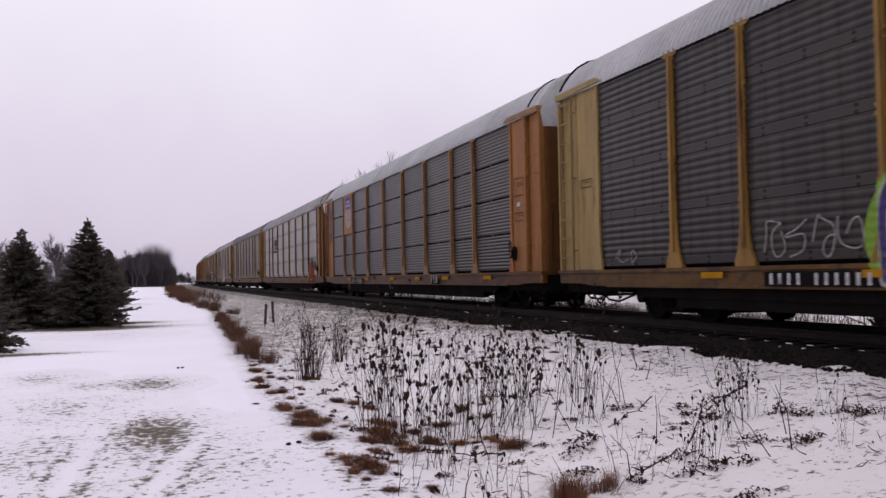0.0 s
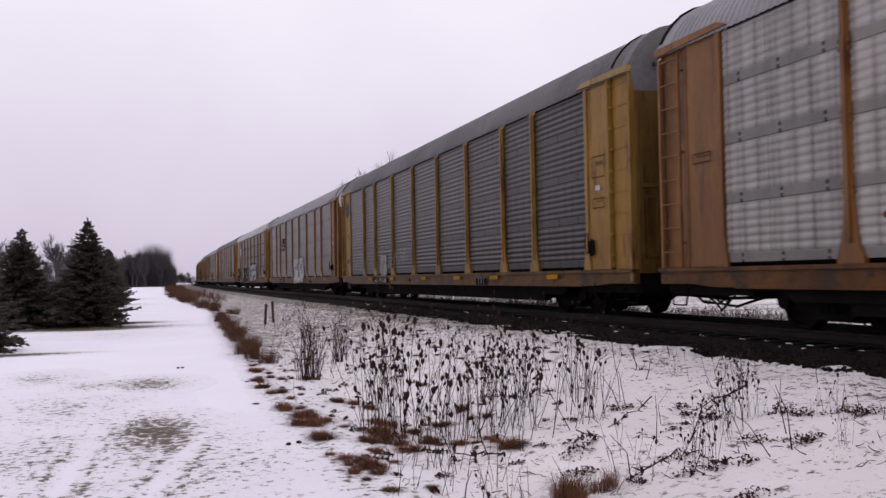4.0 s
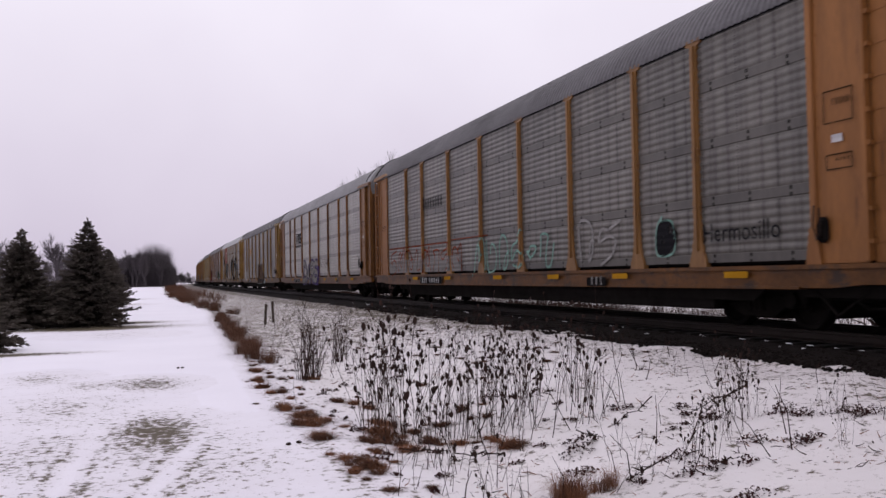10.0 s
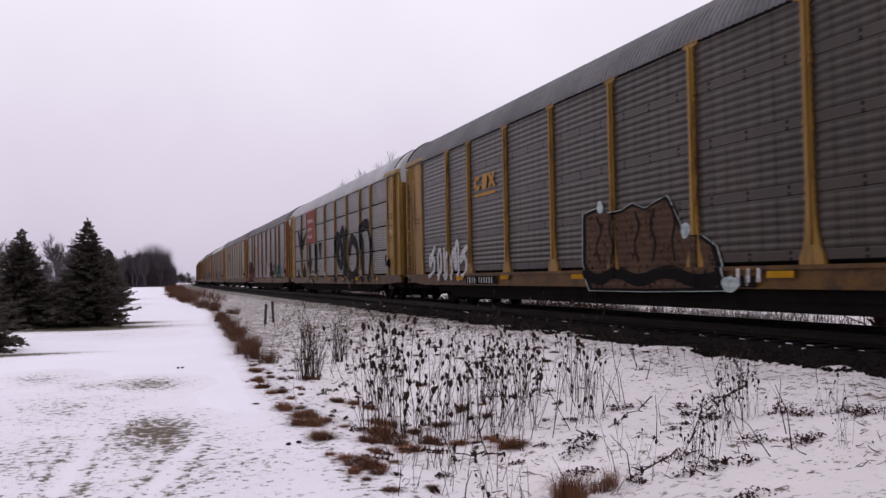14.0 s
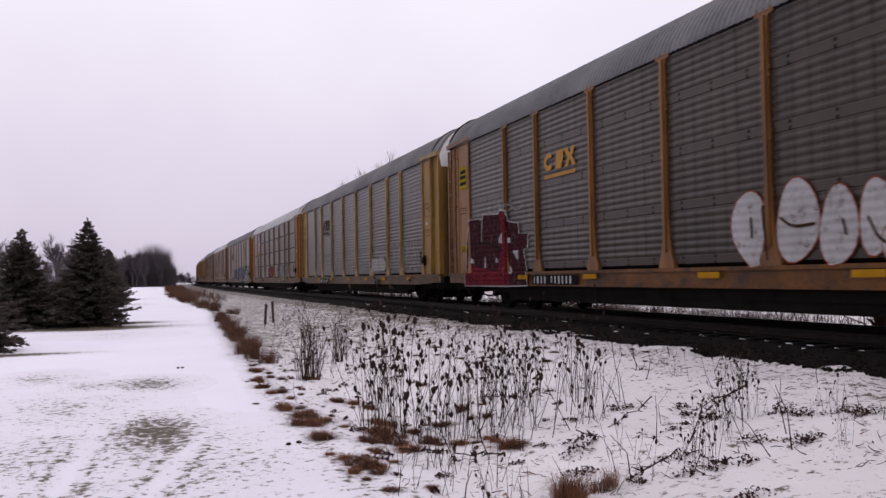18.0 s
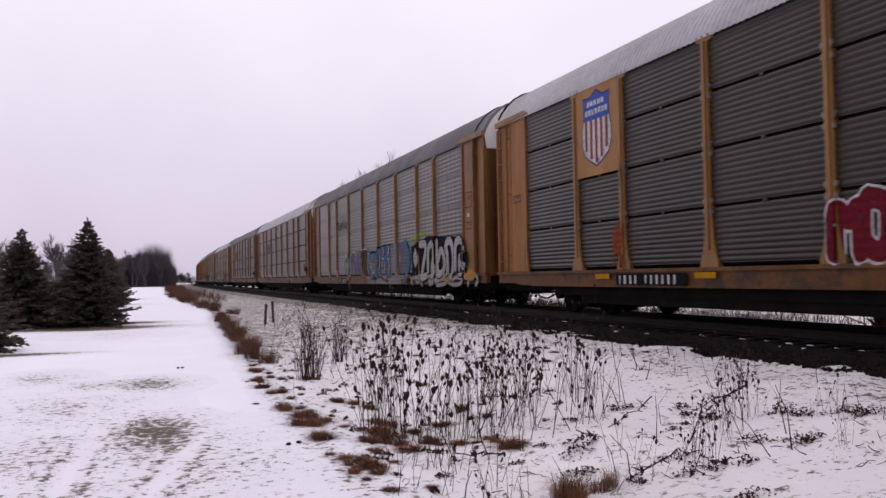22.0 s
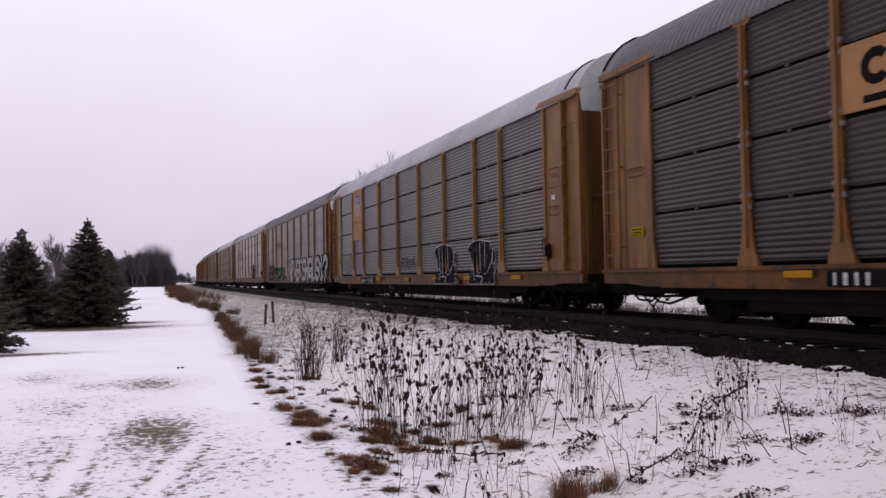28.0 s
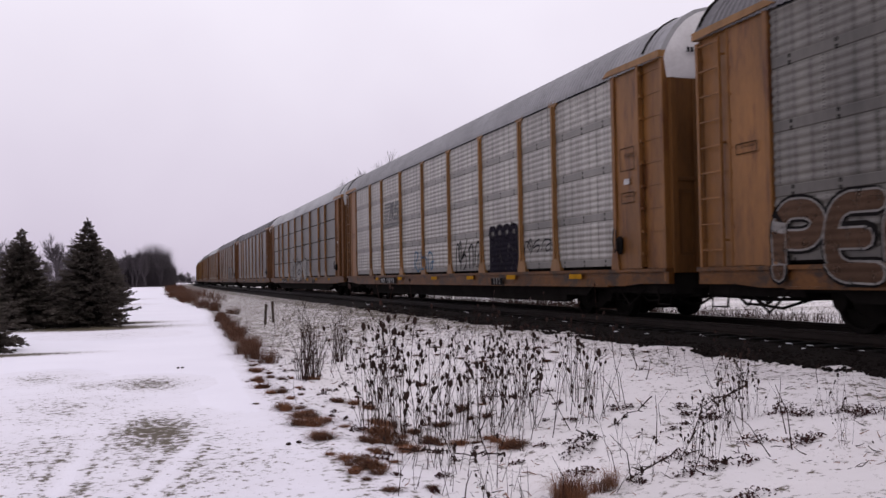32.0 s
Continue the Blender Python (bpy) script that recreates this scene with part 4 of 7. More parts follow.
# ---- dry weeds ----
def weed_meshes(seed, n, height, heads, lean=0.16, spread=0.28, branch=0.55, thick=1.0):
    """Upright dry stems with side branches; the seed heads are a mesh of their own."""
    rng = random.Random(seed)
    sv, sf, hv, hf = [], [], [], []

    def head(p, d, s):
        k = len(hv)
        u = d.orthogonal().normalized()
        w = d.cross(u)
        for r, h in ((0.35, -1.0), (1.0, -0.35), (0.95, 0.4), (0.3, 1.0)):
            for i in range(6):
                a = math.pi * i / 3
                hv.append(tuple(p + d * (h * s * 1.35) + (u * math.cos(a) + w * math.sin(a)) * (r * s * 0.75)))
        for j in range(3):
            for i in range(6):
                i2 = (i + 1) % 6
                hf.append((k + j * 6 + i, k + j * 6 + i2, k + j * 6 + 6 + i2, k + j * 6 + 6 + i))
        hf.append(tuple(k + 18 + i for i in range(6)))
        hf.append(tuple(k + i for i in reversed(range(6))))

    for _ in range(n):
        a, r = rng.uniform(0, 6.28), spread * math.sqrt(rng.random())
        h = height * rng.uniform(0.42, 1.12)
        p = Vector((r * math.cos(a), r * math.sin(a), -0.05))
        d = Vector((rng.gauss(0, lean), rng.gauss(0, lean), 1)).normalized()
        pts = [p.copy()]
        seg = 5
        for i in range(seg):
            d = (d + Vector((rng.gauss(0, 0.045), rng.gauss(0, 0.045), 0))).normalized()
            p = p + d * (h / seg)
            pts.append(p.copy())
            if i >= 1 and rng.random() < branch:
                b = (d + Vector((rng.gauss(0, 0.7), rng.gauss(0, 0.7), 0.25))).normalized()
                q = p + b * h * rng.uniform(0.10, 0.26)
                q2 = q + (b + Vector((0, 0, 0.8))).normalized() * h * rng.uniform(0.05, 0.16)
                tube(sv, sf, [p, q, q2], 0.0022 * thick, 0.0015 * thick, 3)
                if rng.random() < heads:
                    head(q2, (q2 - q).normalized(), rng.uniform(0.013, 0.021))
        tube(sv, sf, pts, 0.0042 * thick * rng.uniform(0.7, 1.3), 0.0022 * thick, 3)
        if rng.random() < heads:
            head(pts[-1], d, rng.uniform(0.017, 0.029))
    return raw("stalk", sv, sf), (raw("seed_head", hv, hf, True) if hv else None)


TALL = [weed_meshes(s, 7 + s % 3, 1.0, 0.9, 0.07 + 0.02 * s, 0.24, 0.62) for s in (1, 2, 3, 4)]
SHORT = [weed_meshes(s, 7, 0.62, 0.2, 0.18, 0.30, 0.35) for s in (5, 6, 7)]
SHRUB = [weed_meshes(s, 13, 1.0, 0.1, 0.15, 0.13, 0.75, 1.9) for s in (8, 9, 10)]


def weed(meshes, x, y, scale, rng, label, category="weed"):
    ob = new("dry_weed")
    ob.matrix_basis = pose(x, y, ground_z(x, y), 0, 0, rng.uniform(0, 360)) @ Matrix.Scale(scale, 4)
    tagged(ob, label, category, "dry weeds on the verge")
    tagged(put("stalk", meshes[0], M["weed"], ob), kind="stuff")
    if meshes[1]:
        tagged(put("seed_head", meshes[1], M["seed"], ob), kind="stuff")
    return ob


wr = random.Random(21)
TALL_LABEL = "tall dry weed with dark round seed heads"
SHORT_LABEL = "low dry weed stems without leaves in snow"


def scatter(meshes, n, x0, x1, y0, y1, s0, s1, label, slant=0.0):
    for _ in range(n):
        x, y = wr.uniform(x0, x1), wr.uniform(y0, y1)
        weed(wr.choice(meshes), x + slant * (y - y0), y, wr.uniform(s0, s1), wr, label)


for x, y in ((2.26, 8.93), (2.28, 8.73), (2.05, 8.6), (2.33, 8.55), (2.20, 9.1), (2.47, 8.57)):
    weed(wr.choice(TALL), x, y, wr.uniform(0.92, 1.12), wr, TALL_LABEL)
for x, y in ((2.67, 8.35), (2.9, 8.3), (3.04, 8.23), (3.33, 8.43), (3.4, 8.09), (3.6, 8.6), (3.8, 8.9)):
    weed(wr.choice(TALL), x, y, wr.uniform(0.75, 0.98), wr, TALL_LABEL)
for x, y, size in ((3.83, 5.74, 0.5), (4.03, 5.96, 0.55), (4.72, 6.57, 0.6), (5.23, 7.03, 0.65), (4.95, 6.9, 0.6), (4.91, 5.44, 0.3)):
    weed(wr.choice(TALL), x, y, size, wr, TALL_LABEL)
scatter(SHORT, 6, 2.3, 3.1, 7.6, 10.0, 0.8, 1.25, SHORT_LABEL, 0.24)
scatter(TALL, 6, 3.0, 4.3, 8.2, 9.9, 0.75, 0.98, TALL_LABEL, 0.30)
scatter(SHORT, 6, 3.0, 4.3, 7.0, 9.5, 0.7, 1.2, SHORT_LABEL, 0.30)
scatter(SHORT, 3, 3.3, 4.4, 5.2, 6.4, 0.5, 0.8, SHORT_LABEL)
scatter(SHORT, 8, 5.0, 6.5, 6.2, 9.5, 0.35, 0.6, SHORT_LABEL)
scatter(SHORT, 16, 2.4, 6.6, 10.5, 20, 0.5, 0.9, SHORT_LABEL)
scatter(SHORT, 16, 3.0, 6.6, 18, 42, 0.6, 1.1, SHORT_LABEL)
scatter(SHORT, 7, 1.75, 2.6, 5.4, 7.4, 0.5, 0.9, SHORT_LABEL)
for x, y, s in ((2.27, 13.6, 1.0), (2.36, 13.75, 0.9), (3.28, 16.4, 0.95), (3.38, 16.5, 0.8), (2.16, 13.5, 0.8)):
    weed(wr.choice(SHRUB), x, y, s, wr, "bare twiggy shrub rising from the snow", "shrub")


# broken stems that lie over, dark with wet
def fallen(x, y, length, turn, rise):
    rng = random.Random(int(x * 100 + y * 10))
    verts, faces = [], []
    pts = [(length * i / 6, rng.gauss(0, 0.025), rise * (1 - i / 6) + rng.gauss(0, 0.01)) for i in range(7)]
    tube(verts, faces, pts, 0.006, 0.003, 5)
    for i in range(22):
        p = Vector(pts[rng.randrange(2, 7)])
        q = p + Vector((rng.gauss(0, 0.03), rng.gauss(0, 0.03), rng.gauss(0.01, 0.02)))
        tube(verts, faces, [p, q], 0.009, 0.004, 3)
    ob = put("fallen_stalk", raw("fallen_stalk", verts, faces), M["seed"], None, pose(x, y, ground_z(x, y) + 0.01, 0, 0, turn))
    tagged(ob, "dark wet broken weed stalk leaning over snow", "stalk", "broken stalks")


for v in ((3.35, 6.75, 0.62, 40, 0.22), (2.45, 7.15, 0.5, 20, 0.06), (3.43, 5.35, 0.5, 110, 0.30), (4.14, 6.9, 0.45, 100, 0.30), (3.9, 5.7, 0.42, 20, 0.06), (5.18, 6.9, 0.5, 115, 0.35), (5.2, 7.0, 0.55, 130, 0.3), (1.95, 7.2, 0.5, 30, 0.08)):
    fallen(*v)


# ---- brown grass ----
def tuft_mesh(seed, n, height, spread):
    rng = random.Random(seed)
    verts, faces = [], []
    for _ in range(n):
        a = rng.uniform(0, 6.28)
        r = spread * math.sqrt(rng.random())
        p = Vector((r * math.cos(a), r * math.sin(a), -0.03))
        out = Vector((math.cos(a) + rng.gauss(0, 0.5), math.sin(a) + rng.gauss(0, 0.5), 0)) * 0.5
        h = height * rng.uniform(0.5, 1.1)
        side = Vector((-out.y, out.x, 0)).normalized() * rng.uniform(0.003, 0.006)
        k = len(verts)
        for i in range(4):
            t = i / 3
            q = p + Vector((0, 0, h * (t - 0.42 * t * t * (1 + out.length)))) + out * h * t * t
            w = side * (1 - 0.85 * t)
            verts += [tuple(q - w), tuple(q + w)]
        faces += [(k + 2 * i, k + 2 * i + 1, k + 2 * i + 3, k + 2 * i + 2) for i in range(3)]
    return raw("grass_blades", verts, faces)


TUFT = [tuft_mesh(s, 300, 0.26, 0.11) for s in (1, 2, 3)]
TUFT_TALL = [tuft_mesh(s, 220, 0.75, 0.22) for s in (4, 5, 6)]


def tuft(me, x, y, scale, label, flat=1.0, straw="straw"):
    ob = put("grass_tuft", me, M[straw], None, pose(x, y, ground_z(x, y), 0, 0, wr.uniform(0, 360)) @ Matrix.Diagonal((scale * wr.uniform(0.7, 1.35), scale * wr.uniform(0.7, 1.1), scale * flat * wr.uniform(0.8, 1.3), 1)))
    tagged(ob, label, "grass", "grass tufts along the lane")


EDGE_TUFT = "clump of dead brown grass at the snowy edge"
for x, y, size in ((1.56, 11.88, 0.9), (1.45, 10.49, 1.0), (1.53, 9.78, 1.2), (1.60, 9.70, 0.9), (1.56, 9.18, 1.3), (1.70, 9.30, 0.9), (1.48, 8.31, 1.1), (2.24, 10.83, 1.0), (2.47, 10.33, 0.9), (2.11, 8.68, 1.2),
                   (1.52, 7.18, 1.0), (1.53, 6.84, 0.8), (1.69, 6.92, 1.1), (3.11, 7.41, 1.0), (1.58, 14.8, 1.2), (1.38, 12.54, 1.0), (1.50, 13.4, 1.0), (2.27, 13.6, 1.3)):
    for k in range(2):
        tuft(wr.choice(TUFT), x + wr.gauss(0, 0.07), y + wr.gauss(0, 0.05), size * wr.uniform(0.55, 0.85), EDGE_TUFT, wr.uniform(0.75, 1.05), "straw" if k else "straw_dark")
for x, y, size in ((1.88, 8.06, 0.8), (2.22, 8.14, 0.7), (2.52, 8.19, 0.7)):
    tuft(wr.choice(TUFT), x, y, size, "dark clump of dead grass under weeds", 0.9, "straw_dark")
for x, y, size in ((2.80, 5.86, 0.40), (2.74, 5.74, 0.36), (3.14, 5.96, 0.30)):
    for straw in ("straw_dark", "straw"):
        tuft(wr.choice(TUFT_TALL), x + wr.gauss(0, 0.04), y + wr.gauss(0, 0.04), size * wr.uniform(0.8, 1.1), "shaggy clump of reddish brown dead grass", 1.5, straw)
# matted brown grass at the foot of the tall weeds
for i in range(26):
    y = wr.uniform(7.7, 9.6)
    tuft(wr.choice(TUFT), 2.0 + (y - 7.7) * 0.15 + 1.3 * wr.random() ** 1.4, y, wr.uniform(0.3, 0.75), "low brown grass matted under dry weeds", wr.uniform(0.5, 1.2), wr.choice(("straw_dark", "straw_dark", "straw")))
# low dark grass that shows between humps of snow towards the track
for i in range(105):
    y = 10.5 + 15 * wr.random()
    tuft(wr.choice(TUFT), wr.uniform(3.2, 7.3), y, wr.uniform(0.25, 0.6), "low dark grass showing between humps of snow", wr.uniform(0.3, 0.6), "straw_dark")
for i in range(46):
    y = 5.6 + 11.5 * wr.random()
    tuft(wr.choice(TUFT), edge_x(y) + wr.gauss(0.2, 0.2), y, wr.uniform(0.14, 0.55), EDGE_TUFT, wr.uniform(0.6, 1.1), wr.choice(("straw", "straw_dark", "straw_dark")))
for i in range(24):
    y = 16.3 + i * 1.0
    tuft(wr.choice(TUFT_TALL), edge_x(y) + wr.uniform(0.02, 0.45), y, wr.uniform(0.75, 1.15), "tall dead brown grass beside the lane", 0.85, "straw_dark")
for i in range(26):
    y = 42 + i * 2.6
    tuft(wr.choice(TUFT_TALL), edge_x(y) + wr.uniform(-0.1, 1.6), y, wr.uniform(1.0, 1.7), "tall dead brown grass beside the lane", 0.7, "straw_dark")


def litter(name, n, seed, material, area, label, length=(0.05, 0.28), flat=0.35, up=0.0):
    """Short stalks and blades that lie or stand about, joined."""
    rng = random.Random(seed)
    verts, faces = [], []
    for _ in range(n):
        y = area[2] + (area[3] - area[2]) * rng.random() ** 1.5
        x = edge_x(y) + 0.1 + (area[1] - edge_x(y)) * rng.random()
        if noise.noise(Vector((x * 0.9, y * 0.9, 2.0))) < rng.uniform(-0.5, 0.45):
            continue
        p = Vector((x, y, ground_z(x, y) - 0.01))
        a, le = rng.uniform(0, 6.28), rng.uniform(*length)
        d = Vector((math.cos(a), math.sin(a), up + rng.random() * flat))
        d.normalize()
        q = p + d * le * 0.55
        e = q + (d + Vector((rng.gauss(0, 0.3), rng.gauss(0, 0.3), rng.gauss(-0.2, 0.3)))).normalized() * le * 0.45
        w = rng.uniform(0.0025, 0.007)
        tube(verts, faces, [p, q, e], w, w * 0.4, 3)
    return tagged(put(name, raw(name, verts, faces), material), label, "dead stalks", kind="stuff")


litter("weed_litter", 2600, 31, M["weed"], (0, 6.9, 5.0, 26), "dead stalks and leaves lying on the snow", (0.03, 0.13), 0.5)
litter("straw_litter", 2000, 32, M["straw"], (0, 6.6, 5.0, 20), "brown straw lying on the snow", (0.03, 0.12), 0.6)
litter("thin_stems", 300, 33, M["weed"], (0, 6.9, 5.6, 30), "thin dead stems standing in the snow", (0.2, 0.55), 0.8, 1.5)


def far_verge():
    rng = random.Random(41)
    verts, faces = [], []
    for _ in range(1300):
        x, y = rng.uniform(15.5, 21), rng.uniform(8, 45)
        p = Vector((x, y, ground_z(x, y)))
        h = rng.uniform(0.08, 0.4)
        q = p + Vector((rng.gauss(0, 0.08), rng.gauss(0, 0.08), h))
        tube(verts, faces, [p, q], 0.006, 0.003, 3)
    tagged(put("far_stems", raw("far_stems", verts, faces), M["weed"]), "dry stems on the verge beyond the track", "dead stalks", kind="stuff")


far_verge()
# dark droppings of leaf and bark on the lane
for x, y in ((0.43, 16.0), (0.50, 16.02), (1.17, 8.15), (1.27, 8.2)):
    bm = bmesh.new()
    bmesh.ops.create_icosphere(bm, subdivisions=1, radius=0.026)
    for v in bm.verts:
        v.co = Vector((v.co.x * wr.uniform(0.7, 1.5), v.co.y * wr.uniform(0.7, 1.3), v.co.z * 0.6))
    ob = put("bark_scrap", mesh_of(bm, "bark_scrap"), M["seed"], None, pose(x, y, ground_z(x, y) + 0.012))
    tagged(ob, "small dark scrap of bark on the snow", "bark", "scraps on the lane")

# crumpled leaves in dark clots on the snow
def leaf_clots():
    rng = random.Random(61)
    verts, faces = [], []
    big = [(5.52, 6.62), (5.40, 6.66), (5.79, 6.44), (5.72, 6.02), (5.62, 6.06), (4.65, 6.13), (4.78, 5.78), (4.90, 5.80), (3.97, 5.74), (4.94, 7.13), (5.62, 7.06), (3.69, 4.92), (3.74, 5.7), (3.9, 6.07), (3.4, 6.84), (3.55, 7.0)]
    for _ in range(130 + len(big)):
        y = 5.2 + 16 * rng.random() ** 1.6
        x = edge_x(y) + 0.15 + rng.random() * (6.7 - edge_x(y))
        if _ % 3 == 0:
            x = edge_x(y) + rng.uniform(0.1, 1.1)
        r = rng.uniform(0.02, 0.075) * (0.7 if _ % 3 == 0 else 1.0)
        if _ >= 130:
            (x, y), r = big[_ - 130], rng.uniform(0.085, 0.14)
        for _k in range(int(14 + r * 900)):
            a, q = rng.uniform(0, 6.28), r * math.sqrt(rng.random())
            w = 1 + 0.5 * math.sin(2 * a + x * 9) + 0.3 * math.sin(3 * a + y * 7)
            px, py = x + 1.35 * q * w * math.cos(a), y + q * w * math.sin(a)
            c = Vector((px, py, ground_z(px, py) + rng.uniform(0.0, 1.0) * (0.015 + 0.75 * max(r - q, 0))))
            m = Euler((rng.uniform(-0.9, 0.9), rng.uniform(-0.9, 0.9), rng.uniform(0, 6.28))).to_matrix()
            s = rng.uniform(0.008, 0.018)
            k = len(verts)
            verts.extend(tuple(c + m @ Vector(p) * s) for p in ((-1, 0, 0), (0, -0.6, 0.25), (1, 0, 0), (0, 0.6, 0.3)))
            faces.extend([(k, k + 1, k + 2), (k, k + 2, k + 3)])
    tagged(put("leaf_clots", raw("leaf_clots", verts, faces), M["leaf"]), "dark clots of dead leaves on the snow", "leaves", kind="stuff")


M["leaf"] = mat("wet_dead_leaves", (0.016, 0.006, 0.007), (0.060, 0.022, 0.020), 0.8, 0, 5, 50, 0)
leaf_clots()

# two stakes by the track
for x, y, h, lean in ((3.80, 31.8, 0.72, 2), (4.06, 31.6, 0.74, -2)):
    bm = bmesh.new()
    box(bm, -0.035, 0.035, -0.035, 0.035, -0.2, h, 0.008)
    box(bm, -0.037, 0.037, -0.037, 0.037, h - 0.10, h + 0.003, 0.004)
    ob = put("stake", mesh_of(bm, "stake"), M["post"], None, pose(x, y, ground_z(x, y), lean, lean, 15))
    tagged(ob, "weathered dark wooden stake in the verge", "stake", "stakes by the track")


# ---- spruces ----
def spruce_meshes(seed, height, radius):
    """Trunk, and whorls of drooping branches that carry many short needle twigs."""
    rng = random.Random(seed)
    tv, tf, nv, nf = [], [], [], []
    tube(tv, tf, [(0, 0, -0.2), (0.01, 0.02, height * 0.5), (0, 0, height * 0.98)], height * 0.02, 0.006, 7)

    def twig(p, d, le, w):
        up = Vector((0, 0, 1))
        s = d.cross(up)
        s = (s.normalized() if s.length > 1e-4 else Vector((1, 0, 0))) * w
        k = len(nv)
        m = p + d * le * 0.5
        e = p + d * le
        nv.extend([tuple(p), tuple(m + s), tuple(e), tuple(m - s), tuple(m + up * w * 0.8), tuple(m - up * w * 0.7)])
        nf.extend([(k, k + 1, k + 2, k + 3), (k, k + 4, k + 2, k + 5)])

    levels = int(height * 13)
    for i in range(levels):
        f = i / levels
        z = height * (0.03 + 0.95 * f)
        reach = radius * ((1 - f) ** 0.96 * 1.05 * (0.90 + 0.20 * math.sin(i * 2.1 + seed))) + 0.015
        n = int(7 + 11 * (1 - f))
        for b in range(n):
            a = 2 * math.pi * (b + rng.random()) / n + i
            r = reach * rng.uniform(0.62, 1.2)
            droop = (0.10 + 0.30 * (1 - f)) * rng.uniform(0.2, 1.7)
            base = Vector((0, 0, z + rng.uniform(-0.08, 0.08)))
            steps = max(3, int(r / 0.07))
            for q in range(steps):
                t = (q + 0.6) / steps
                p = base + Vector((math.cos(a) * r * t, math.sin(a) * r * t, -droop * r * t + 0.22 * r * t * t))
                d = Vector((math.cos(a), math.sin(a), -droop * 0.6 + 0.35 * t))
                for side in (-1, 0, 1):
                    dd = (d + Vector((-math.sin(a), math.cos(a), 0)) * side * rng.uniform(0.5, 1.0) + Vector((0, 0, rng.gauss(0.05, 0.32)))).normalized()
                    twig(p, dd, rng.uniform(0.13, 0.24) * (1.15 - 0.4 * t) * (0.45 + 0.55 * min(1, reach / 0.35)), rng.uniform(0.024, 0.042) * (0.5 + 0.5 * min(1, reach / 0.35)))
    for _ in range(14):
        twig(Vector((0, 0, height * rng.uniform(0.92, 0.985))), Vector((rng.gauss(0, 0.4), rng.gauss(0, 0.4), 1)).normalized(), 0.11, 0.013)
    return raw("trunk", tv, tf, True), raw("crown", nv, nf)


SPRUCE = [spruce_meshes(3, 3.7, 1.30), spruce_meshes(4, 3.1, 1.30)]


def spruce(which, x, y, scale, turn, wide=1.0):
    ob = new("spruce")
    ob.matrix_basis = pose(x, y, ground_z(x, y), 0, 0, turn) @ Matrix.Diagonal((scale * wide, scale * wide, scale, 1))
    tagged(ob, "young dark green spruce standing on the snow", "tree", "spruces beside the lane")
    put("trunk", SPRUCE[which][0], M["bark"], ob)
    put("crown", SPRUCE[which][1], M["needles"], ob)


for v in ((0, -2.05, 32.8, 1.0, 20, 1.15), (1, -4.15, 33.0, 1.08, 80, 1.1), (1, -3.92, 21.8, 0.88, 140, 1.05), (0, -4.4, 36.5, 0.45, 200, 1.7), (0, -3.2, 38.0, 0.50, 250, 1.6), (1, -2.4, 56, 1.12, 300, 1.0),
          (0, -3.2, 80, 1.12, 10, 1.2), (0, -5.6, 52, 0.5, 60, 1.6), (1, -5.3, 31.5, 0.95, 100, 1.2), (0, -7.2, 43, 0.6, 150, 1.5), (1, -9.5, 58, 1.1, 190, 1.3), (1, -2.5, 42, 0.86, 33, 1.0), (0, -5.2, 25.5, 0.7, 77, 1.2)):
    spruce(*v)


# ---- bare trees far off ----
def bare_tree_meshes(seed, height, spread=0.5, twigs=6):
    rng = random.Random(seed)
    tv, tf, bv, bf = [], [], [], []

    def grow(p, d, le, r, depth):
        pts = [p]
        for i in range(3):
            d = (d + Vector((rng.gauss(0, 0.10), rng.gauss(0, 0.10), 0.04))).normalized()
            pts.append(pts[-1] + d * le / 3)
        tube(*((tv, tf) if depth == 0 else (bv, bf)), pts, r, r * 0.62, 5 if depth < 2 else 3)
        if depth >= 4:
            return
        for i in range(twigs if depth else 7):
            t = rng.uniform(0.35, 1.0)
            q = pts[min(int(t * 3), 2)].lerp(pts[min(int(t * 3) + 1, 3)], t * 3 % 1)
            nd = (d + Vector((rng.gauss(0, spread), rng.gauss(0, spread), rng.uniform(0.0, 0.6)))).normalized()
            grow(q, nd, le * rng.uniform(0.42, 0.66), r * 0.5, depth + 1)
        grow(pts[-1], d, le * (0.42 if depth == 0 else 0.55), r * 0.6, depth + 1)

    grow(Vector((0, 0, -0.3)), Vector((0, 0, 1)), height * 0.42, height * 0.012, 0)
    return raw("trunk", tv, tf, True), raw("crown", bv, bf)


BARE = [bare_tree_meshes(s, 11.0, 0.46) for s in (2, 5, 9)]


def bare_tree(which, x, y, scale, turn, material="twig"):
    ob = new("bare_tree")
    ob.matrix_basis = pose(x, y, ground_z(x, y) - 0.2, 0, 0, turn) @ Matrix.Scale(scale, 4)
    tagged(ob, "leafless grey tree far off in winter haze", "tree", "bare trees in the distance")
    put("trunk", BARE[which][0], M[material], ob)
    put("crown", BARE[which][1], M[material], ob)


